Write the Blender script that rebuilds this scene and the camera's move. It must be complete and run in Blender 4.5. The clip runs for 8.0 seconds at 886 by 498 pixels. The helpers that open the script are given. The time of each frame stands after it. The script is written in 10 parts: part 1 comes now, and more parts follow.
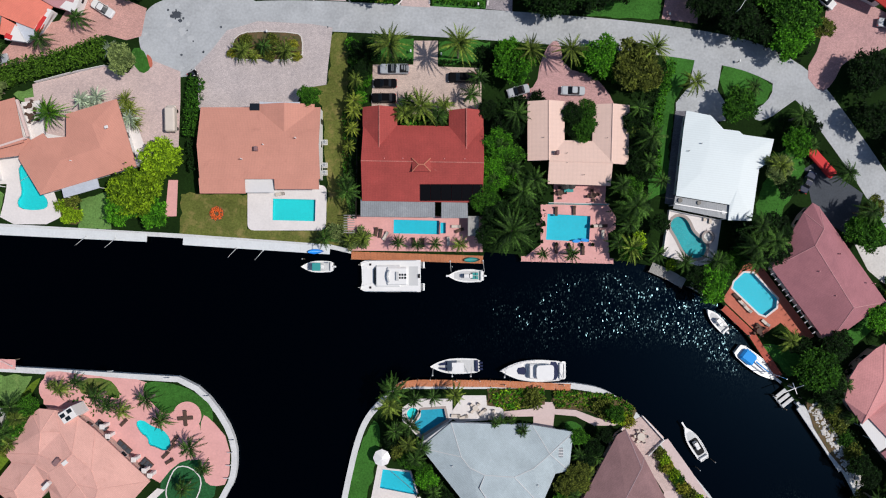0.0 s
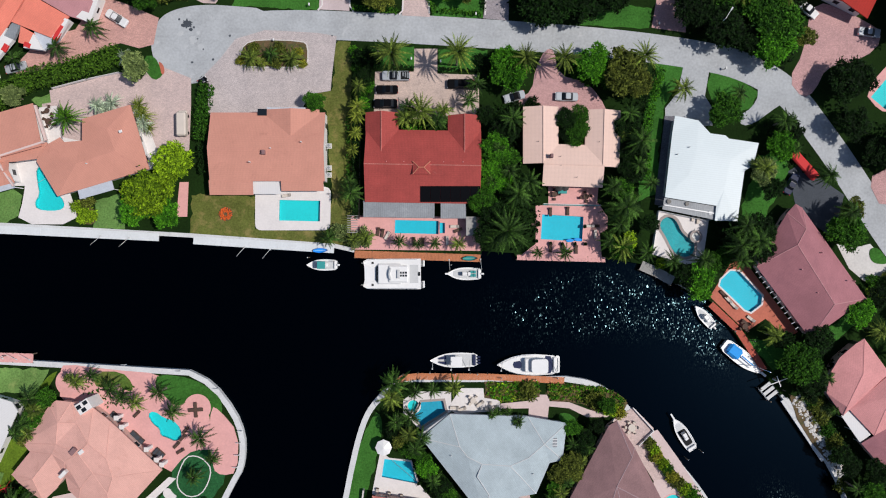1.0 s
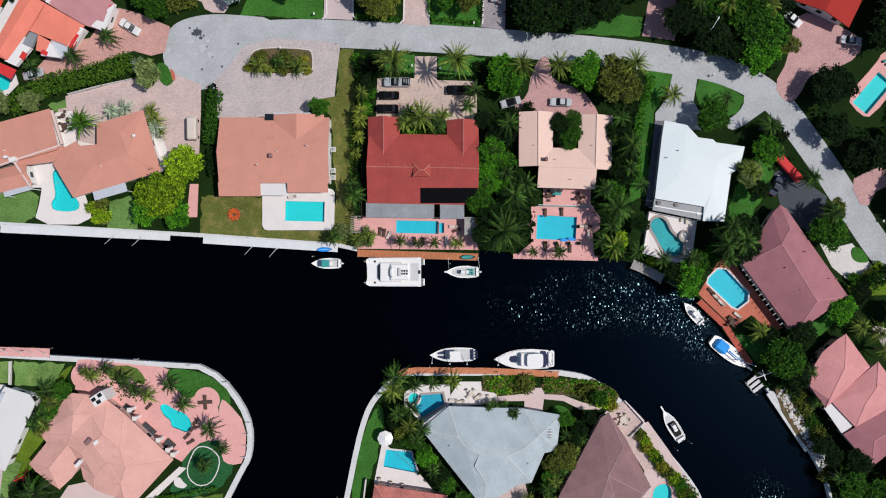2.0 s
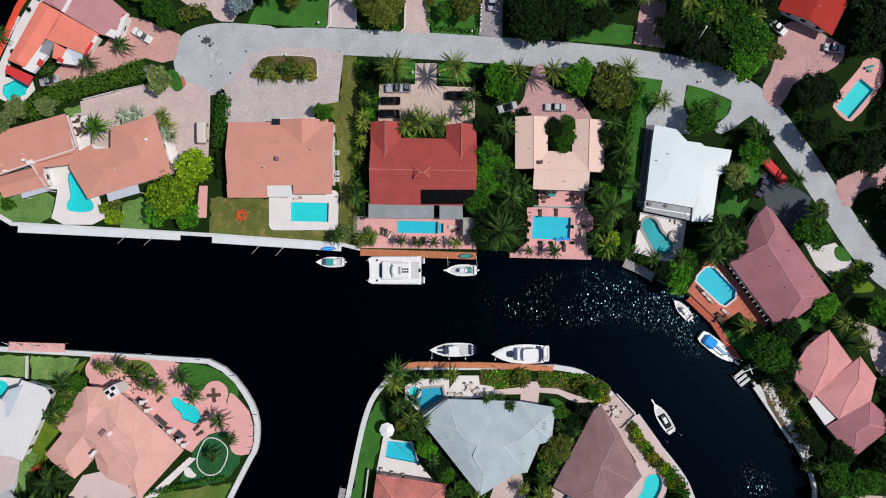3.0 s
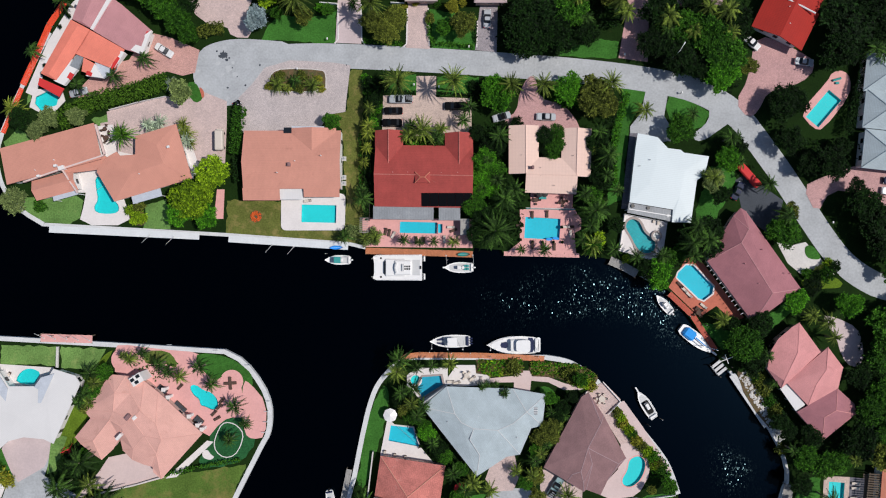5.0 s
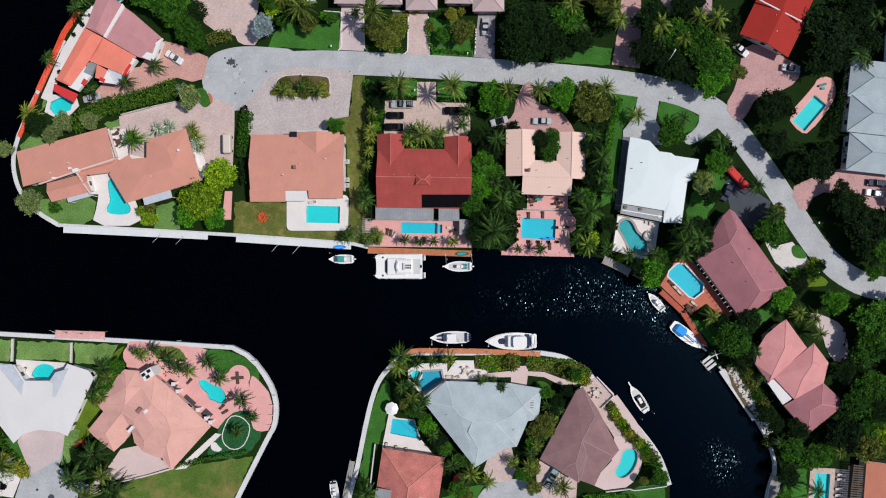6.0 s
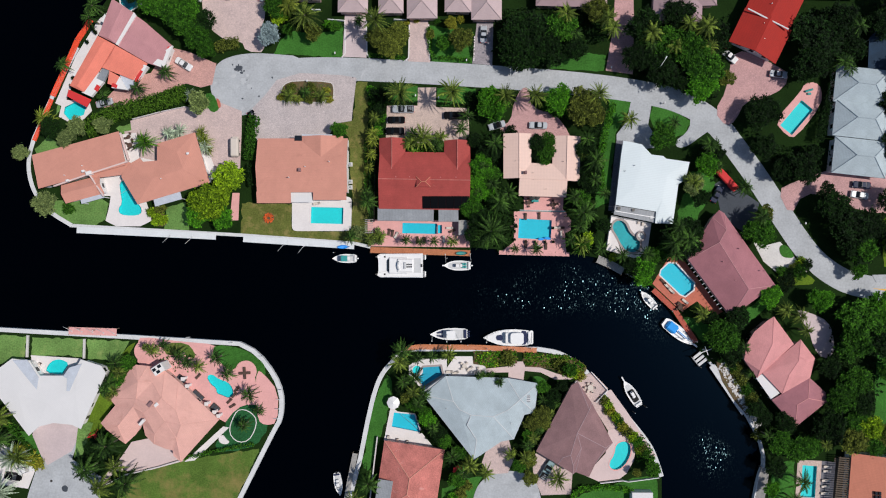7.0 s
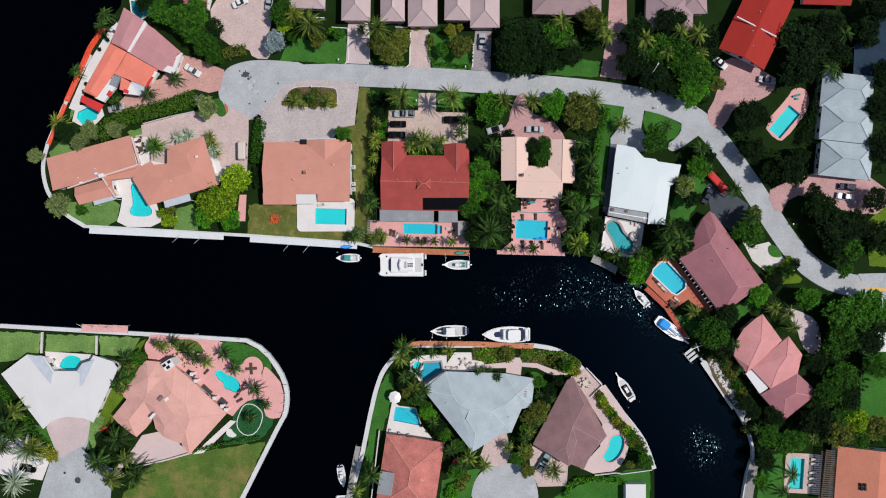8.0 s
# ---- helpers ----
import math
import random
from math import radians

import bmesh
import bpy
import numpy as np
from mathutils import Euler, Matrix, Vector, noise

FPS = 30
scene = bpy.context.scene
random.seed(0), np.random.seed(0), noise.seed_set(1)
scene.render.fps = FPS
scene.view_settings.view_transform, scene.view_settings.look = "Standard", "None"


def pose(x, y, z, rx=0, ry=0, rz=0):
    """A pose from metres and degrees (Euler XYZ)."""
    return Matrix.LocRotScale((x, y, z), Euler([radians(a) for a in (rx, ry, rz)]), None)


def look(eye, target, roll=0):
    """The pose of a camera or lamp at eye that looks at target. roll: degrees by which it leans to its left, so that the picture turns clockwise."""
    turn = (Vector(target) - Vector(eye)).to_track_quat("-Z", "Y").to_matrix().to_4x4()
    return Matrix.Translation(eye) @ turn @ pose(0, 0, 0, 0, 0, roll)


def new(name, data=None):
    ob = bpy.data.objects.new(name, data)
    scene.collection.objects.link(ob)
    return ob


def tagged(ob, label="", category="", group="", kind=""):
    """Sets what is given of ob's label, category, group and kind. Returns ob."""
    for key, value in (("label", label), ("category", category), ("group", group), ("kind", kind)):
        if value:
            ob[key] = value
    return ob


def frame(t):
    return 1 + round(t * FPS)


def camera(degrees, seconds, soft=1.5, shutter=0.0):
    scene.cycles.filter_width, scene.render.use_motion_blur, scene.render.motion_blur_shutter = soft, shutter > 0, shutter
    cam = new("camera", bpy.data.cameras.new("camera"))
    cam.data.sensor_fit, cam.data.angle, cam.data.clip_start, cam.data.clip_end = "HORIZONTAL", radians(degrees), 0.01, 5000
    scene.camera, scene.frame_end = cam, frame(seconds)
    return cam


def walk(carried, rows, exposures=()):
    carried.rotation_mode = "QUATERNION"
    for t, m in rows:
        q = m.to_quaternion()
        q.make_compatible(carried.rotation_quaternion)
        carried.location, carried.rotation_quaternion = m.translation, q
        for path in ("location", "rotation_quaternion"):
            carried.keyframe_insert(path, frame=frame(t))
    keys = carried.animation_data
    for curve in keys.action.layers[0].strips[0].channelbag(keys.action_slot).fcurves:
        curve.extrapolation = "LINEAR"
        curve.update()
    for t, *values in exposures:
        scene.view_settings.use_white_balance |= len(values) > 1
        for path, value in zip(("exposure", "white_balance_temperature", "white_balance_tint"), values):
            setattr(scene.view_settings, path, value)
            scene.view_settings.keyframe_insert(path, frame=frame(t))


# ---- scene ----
import itertools
from mathutils.geometry import delaunay_2d_cdt

# ---- camera: a drone that climbs straight up and looks down ----
cam = camera(70.0, 8.0, soft=1.1)
ROWS = [
    (0.0, -1.041, 1.371, 129.362, 0.057, -0.119, -0.028),
    (0.5, -0.926, 1.222, 132.257, 0.076, -0.103, -0.023),
    (1.0, -0.806, 1.067, 135.160, 0.099, -0.085, -0.018),
    (1.5, -0.683, 0.906, 138.070, 0.124, -0.065, -0.014),
    (2.0, -0.555, 0.738, 140.987, 0.152, -0.043, -0.010),
    (2.5, -0.422, 0.563, 143.912, 0.183, -0.019, -0.007),
    (3.0, -0.286, 0.382, 146.845, 0.216, 0.007, -0.004),
    (3.5, -0.145, 0.194, 149.784, 0.253, 0.036, -0.002),
    (4.0, 0.000, 0.000, 152.732, 0.292, 0.067, 0.000),
    (4.5, 0.150, -0.201, 155.686, 0.334, 0.099, 0.001),
    (5.0, 0.303, -0.408, 158.648, 0.380, 0.134, 0.002),
    (5.5, 0.461, -0.622, 161.618, 0.428, 0.172, 0.002),
    (6.0, 0.624, -0.842, 164.594, 0.479, 0.211, 0.001),
    (6.5, 0.790, -1.069, 167.579, 0.532, 0.252, 0.000),
    (7.0, 0.961, -1.303, 170.570, 0.589, 0.296, -0.001),
    (7.5, 1.137, -1.543, 173.569, 0.648, 0.342, -0.003),
    (8.0, 1.316, -1.790, 176.576, 0.711, 0.390, -0.006),
]
walk(cam, [(t, pose(x, y, z, rx, ry, rz)) for t, x, y, z, rx, ry, rz in ROWS])

# ---- sun and sky ----
SUN_ELEV, SUN_AZ = radians(56), radians(-3)
SUN_DIR = Vector((math.cos(SUN_ELEV) * math.cos(SUN_AZ), math.cos(SUN_ELEV) * math.sin(SUN_AZ), math.sin(SUN_ELEV)))
sun_data = bpy.data.lights.new("sun", "SUN")
sun_data.energy, sun_data.angle, sun_data.color = 4.65, radians(0.53), (1.0, 0.945, 0.895)
sun = new("sun", sun_data)
sun.matrix_world = look(SUN_DIR * 300, (0, 0, 0))
world = bpy.data.worlds.new("sky")
scene.world = world
world.use_nodes = True
wn = world.node_tree
sky = wn.nodes.new("ShaderNodeTexSky")
sky.sky_type, sky.sun_disc = "NISHITA", False
sky.sun_elevation, sky.sun_rotation = SUN_ELEV, math.pi / 2 - SUN_AZ
sky.altitude, sky.air_density, sky.dust_density = 300, 0.8, 0.8
wn.nodes["Background"].inputs["Strength"].default_value = 0.112
wn.links.new(sky.outputs[0], wn.nodes["Background"].inputs["Color"])
scene.view_settings.exposure = -0.40


WATER_Z = -1.1
GUSTS = [((25.0, -11.8), 52.0, 11.5, 6, 0.9), ((54.8, -18.4), 9.0, 14.0, 35, 0.4), ((72.8, -56.4), 10.0, 15.0, 35, 0.52)]


# ---- materials ----
def nodes_of(name):
    m = bpy.data.materials.new(name)
    m.use_nodes = True
    nt = m.node_tree
    return m, nt, nt.nodes["Principled BSDF"]


def node(nt, kind, **values):
    n = nt.nodes.new(kind)
    for key, v in values.items():
        n.inputs[key.replace("_", " ")].default_value = v
    return n


def ramp(nt, fac, stops):
    r = nt.nodes.new("ShaderNodeValToRGB")
    while len(r.color_ramp.elements) < len(stops):
        r.color_ramp.elements.new(0.5)
    for e, (pos, col) in zip(r.color_ramp.elements, stops):
        e.position, e.color = pos, (*col, 1)
    nt.links.new(fac, r.inputs[0])
    return r.outputs[0]


def mixed(nt, fac, a, b, how="MIX"):
    m = nt.nodes.new("ShaderNodeMix")
    m.data_type, m.blend_type = "RGBA", how
    for sock, v in ((m.inputs[0], fac), (m.inputs[6], a), (m.inputs[7], b)):
        if isinstance(v, bpy.types.NodeSocket):
            nt.links.new(v, sock)
        elif isinstance(v, (int, float)):
            sock.default_value = v
        else:
            sock.default_value = (*v, 1)
    return m.outputs[2]


def tint(c, k):
    return tuple(min(1, v * k) for v in c)


def surface(name, col, rough=0.7, big=6.0, fine=0.35, amount=0.25, bump=0.15, stain=None, stain_cover=0.45, metal=0.0,
            rows=None, per_object=0.0, coords="Object"):
    """Plain weathered surface: grain of size `fine`, blotches of size `big` (metres), stains of another colour, ribs along x or y."""
    m, nt, bsdf = nodes_of(name)
    tc = nt.nodes.new("ShaderNodeTexCoord").outputs[coords]
    n1 = node(nt, "ShaderNodeTexNoise", Scale=1 / big, Detail=5.0, Roughness=0.6)
    n2 = node(nt, "ShaderNodeTexNoise", Scale=1 / fine, Detail=3.0)
    for n in (n1, n2):
        nt.links.new(tc, n.inputs["Vector"])
    base = ramp(nt, n1.outputs["Fac"], [(0.3, tint(col, 1 - amount)), (0.7, tint(col, 1 + amount * 0.6))])
    base = mixed(nt, 0.35, base, ramp(nt, n2.outputs["Fac"], [(0.3, tint(col, 1 - amount * 1.4)), (0.7, tint(col, 1 + amount))]))
    if stain:
        n3 = node(nt, "ShaderNodeTexNoise", Scale=0.45 / big * 3, Detail=7.0, Roughness=0.72, Distortion=0.6)
        nt.links.new(tc, n3.inputs["Vector"])
        cover = ramp(nt, n3.outputs["Fac"], [(1 - stain_cover, (0, 0, 0)), (1.12 - stain_cover, (0.75, 0.75, 0.75))])
        base = mixed(nt, cover, base, stain)
    height = n2.outputs["Fac"]
    if rows:
        for axis, pitch, deep in rows:
            w = nt.nodes.new("ShaderNodeTexWave")
            w.bands_direction, w.wave_profile = axis, "SIN"
            w.inputs["Scale"].default_value = 0.314 / pitch
            w.inputs["Distortion"].default_value = 0.15
            nt.links.new(tc, w.inputs["Vector"])
            base = mixed(nt, deep, base, ramp(nt, w.outputs["Color"], [(0.0, (0.45, 0.45, 0.45)), (0.6, (1, 1, 1))]), "MULTIPLY")
            height = mixed(nt, 0.6, height, w.outputs["Color"])
    if per_object:
        info = nt.nodes.new("ShaderNodeObjectInfo")
        base = mixed(nt, 1.0, base, ramp(nt, info.outputs["Random"], [(0, (1 - per_object,) * 3), (1, (1 + per_object * 0.3,) * 3)]), "MULTIPLY")
    nt.links.new(base, bsdf.inputs["Base Color"])
    b = node(nt, "ShaderNodeBump", Strength=bump, Distance=0.04)
    nt.links.new(height, b.inputs["Height"])
    nt.links.new(b.outputs[0], bsdf.inputs["Normal"])
    bsdf.inputs["Roughness"].default_value, bsdf.inputs["Metallic"].default_value = rough, metal
    return m


def roof_tiles(name, col, stain=None, cover=0.4, amount=0.22, cols=0.3, courses=0.42, rib=0.13):
    return surface(name, col, 0.85, 3.5, 0.25, amount, 0.35, stain, cover, rows=(("X", cols, rib), ("Y", courses, 0.03)))


def pavers(name, col, size=0.3, joint=0.75, amount=0.3):
    """Small paving bricks: cells with joints, each tinted a little."""
    m, nt, bsdf = nodes_of(name)
    tc = nt.nodes.new("ShaderNodeTexCoord").outputs["Object"]
    v = nt.nodes.new("ShaderNodeTexBrick")
    v.inputs["Scale"].default_value = 1 / size
    v.inputs["Color1"].default_value = (*tint(col, 1 - amount), 1)
    v.inputs["Color2"].default_value = (*tint(col, 1 + amount), 1)
    v.inputs["Mortar"].default_value = (*tint(col, joint), 1)
    v.inputs["Mortar Size"].default_value = 0.03
    nt.links.new(tc, v.inputs["Vector"])
    n = node(nt, "ShaderNodeTexNoise", Scale=0.25, Detail=6.0, Roughness=0.65)
    nt.links.new(tc, n.inputs["Vector"])
    n2 = node(nt, "ShaderNodeTexNoise", Scale=1.6, Detail=4.0, Roughness=0.7)
    nt.links.new(tc, n2.inputs["Vector"])
    base = mixed(nt, 0.7, v.outputs["Color"], ramp(nt, n.outputs["Fac"], [(0.3, (0.75, 0.75, 0.75)), (0.7, (1.1, 1.08, 1.05))]), "MULTIPLY")
    base = mixed(nt, 0.6, base, ramp(nt, n2.outputs["Fac"], [(0.3, (0.78, 0.78, 0.78)), (0.7, (1.1, 1.1, 1.1))]), "MULTIPLY")
    nt.links.new(base, bsdf.inputs["Base Color"])
    b = node(nt, "ShaderNodeBump", Strength=0.3, Distance=0.02)
    nt.links.new(v.outputs["Fac"], b.inputs["Height"])
    nt.links.new(b.outputs[0], bsdf.inputs["Normal"])
    bsdf.inputs["Roughness"].default_value = 0.85
    return m


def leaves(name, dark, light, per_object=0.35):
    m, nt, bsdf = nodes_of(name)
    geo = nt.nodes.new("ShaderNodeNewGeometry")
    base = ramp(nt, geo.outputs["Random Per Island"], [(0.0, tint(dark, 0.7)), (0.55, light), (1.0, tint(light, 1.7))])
    # Noise clumps of dark colour imitate shaded gaps between the leaf lobes.
    shade_clump = node(nt, "ShaderNodeTexNoise", Scale=3.2, Detail=2.0, Roughness=0.6)
    nt.links.new(nt.nodes.new("ShaderNodeTexCoord").outputs["Object"], shade_clump.inputs["Vector"])
    base = mixed(nt, ramp(nt, shade_clump.outputs["Fac"], [(0.40, (0.75, 0.75, 0.75)), (0.60, (0, 0, 0))]), base, tint(dark, 1.1))
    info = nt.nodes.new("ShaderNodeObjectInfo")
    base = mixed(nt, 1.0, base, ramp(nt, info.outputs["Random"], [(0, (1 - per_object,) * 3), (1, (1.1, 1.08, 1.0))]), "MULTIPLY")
    nt.links.new(base, bsdf.inputs["Base Color"])
    bsdf.inputs["Roughness"].default_value = 0.7
    bsdf.inputs["Specular IOR Level"].default_value = 0.12
    return m


def grass(name, col, dry, cover, patch=0.35):
    m, nt, bsdf = nodes_of(name)
    tc = nt.nodes.new("ShaderNodeTexCoord").outputs["Object"]
    n1 = node(nt, "ShaderNodeTexNoise", Scale=0.12, Detail=6.0, Roughness=0.65)
    n2 = node(nt, "ShaderNodeTexNoise", Scale=2.5, Detail=4.0, Roughness=0.7)
    n3 = node(nt, "ShaderNodeTexNoise", Scale=patch, Detail=5.0, Roughness=0.7)
    for n in (n1, n2, n3):
        nt.links.new(tc, n.inputs["Vector"])
    base = ramp(nt, n1.outputs["Fac"], [(0.3, tint(col, 0.65)), (0.7, tint(col, 1.2))])
    base = mixed(nt, 1.0, base, ramp(nt, n2.outputs["Fac"], [(0.3, (0.6, 0.6, 0.6)), (0.7, (1.25, 1.25, 1.25))]), "MULTIPLY")
    base = mixed(nt, ramp(nt, n3.outputs["Fac"], [(1 - cover, (0, 0, 0)), (1.2 - cover, (0.9, 0.9, 0.9))]), base, dry)
    nt.links.new(base, bsdf.inputs["Base Color"])
    b = node(nt, "ShaderNodeBump", Strength=0.6, Distance=0.1)
    nt.links.new(n2.outputs["Fac"], b.inputs["Height"])
    nt.links.new(b.outputs[0], bsdf.inputs["Normal"])
    bsdf.inputs["Roughness"].default_value = 0.95
    bsdf.inputs["Specular IOR Level"].default_value = 0.1
    return m


def vector_math(nt, operation, a, b=None):
    n = nt.nodes.new("ShaderNodeVectorMath")
    n.operation = operation
    for socket, value in zip(n.inputs, (a, b)):
        if value is None:
            continue
        if isinstance(value, tuple):
            socket.default_value = value
        else:
            nt.links.new(value, socket)
    return n.outputs[0]


def canal_water(name):
    """Dark canal water; gusts of wind raise ripples that catch the sun."""
    m, nt, bsdf = nodes_of(name)
    tc = nt.nodes.new("ShaderNodeTexCoord").outputs["Object"]
    mp = nt.nodes.new("ShaderNodeMapping")
    mp.inputs["Scale"].default_value = (6.0, 3.2, 1)
    mp.inputs["Rotation"].default_value = (0, 0, radians(-10))
    nt.links.new(tc, mp.inputs["Vector"])
    w1 = node(nt, "ShaderNodeTexVoronoi", Scale=1.0)
    w2 = node(nt, "ShaderNodeTexNoise", Scale=0.12, Detail=3.0, Roughness=0.6)
    nt.links.new(mp.outputs[0], w1.inputs["Vector"])
    nt.links.new(tc, w2.inputs["Vector"])
    gusts = None
    for (x, y), rx, ry, turn, force in GUSTS:
        g = nt.nodes.new("ShaderNodeMapping")
        g.vector_type = "TEXTURE"
        g.inputs["Location"].default_value = (x, y, WATER_Z)
        g.inputs["Rotation"].default_value = (0, 0, radians(turn))
        g.inputs["Scale"].default_value = (rx, ry, 40)
        nt.links.new(tc, g.inputs["Vector"])
        gr = nt.nodes.new("ShaderNodeTexGradient")
        gr.gradient_type = "SPHERICAL"
        nt.links.new(g.outputs[0], gr.inputs["Vector"])
        blow = mixed(nt, 1.0, gr.outputs["Color"], (force, force, force), "MULTIPLY")
        gusts = blow if gusts is None else mixed(nt, 1.0, gusts, blow, "ADD")
    windy = mixed(nt, 1.0, ramp(nt, gusts, [(0.0, (0.02, 0.02, 0.02)), (0.15, (0.12, 0.12, 0.12)), (0.36, (0.52, 0.52, 0.52)), (0.9, (1, 1, 1))]), ramp(nt, w2.outputs["Fac"], [(0.36, (0.30, 0.30, 0.30)), (0.60, (1, 1, 1))]), "MULTIPLY")
    slope = vector_math(nt, "SUBTRACT", w1.outputs["Color"], (0.5, 0.5, 0.5))
    slope = vector_math(nt, "MULTIPLY", slope, (0.72, 0.72, 0.0))
    slope = vector_math(nt, "MULTIPLY", slope, windy)
    facet = vector_math(nt, "NORMALIZE", vector_math(nt, "ADD", slope, (0.0, 0.0, 1.0)))
    nt.links.new(facet, bsdf.inputs["Normal"])
    bsdf.inputs["Base Color"].default_value = (0.0, 0.0001, 0.0004, 1)
    bsdf.inputs["Roughness"].default_value = 0.15
    bsdf.inputs["Specular Tint"].default_value = (0.46, 0.87, 1.0, 1)
    bsdf.inputs["IOR"].default_value = 1.33
    bsdf.inputs["Specular IOR Level"].default_value = 0.14
    silt = node(nt, "ShaderNodeBsdfGlossy", Roughness=0.42)
    silt.inputs["Color"].default_value = (0.0, 0.0005, 0.0018, 1)
    add = nt.nodes.new("ShaderNodeAddShader")
    nt.links.new(bsdf.outputs[0], add.inputs[0])
    nt.links.new(silt.outputs[0], add.inputs[1])
    nt.links.new(add.outputs[0], nt.nodes["Material Output"].inputs[0])
    return m


def clear_water(name):
    """The clear surface of a pool: see-through with a faint gloss and ripples."""
    m, nt, bsdf = nodes_of(name)
    nt.nodes.remove(bsdf)
    t = nt.nodes.new("ShaderNodeBsdfTransparent")
    t.inputs[0].default_value = (0.93, 1.0, 1.0, 1)
    g = node(nt, "ShaderNodeBsdfGlossy", Roughness=0.08)
    n = node(nt, "ShaderNodeTexNoise", Scale=1.4, Detail=2.0)
    tc = nt.nodes.new("ShaderNodeTexCoord").outputs["Object"]
    nt.links.new(tc, n.inputs["Vector"])
    b = node(nt, "ShaderNodeBump", Strength=0.25, Distance=0.03)
    nt.links.new(n.outputs["Fac"], b.inputs["Height"])
    nt.links.new(b.outputs[0], g.inputs["Normal"])
    mx = nt.nodes.new("ShaderNodeMixShader")
    mx.inputs[0].default_value = 0.012
    nt.links.new(t.outputs[0], mx.inputs[1])
    nt.links.new(g.outputs[0], mx.inputs[2])
    nt.links.new(mx.outputs[0], nt.nodes["Material Output"].inputs[0])
    return m


def gloss(name, col, rough=0.25, metal=0.0, per_object=0.0):
    return surface(name, col, rough, 1.5, 0.1, 0.06, 0.02, metal=metal, per_object=per_object)


def glass(name):
    m, nt, bsdf = nodes_of(name)
    bsdf.inputs["Base Color"].default_value = (0.012, 0.016, 0.02, 1)
    bsdf.inputs["Roughness"].default_value = 0.05
    return m


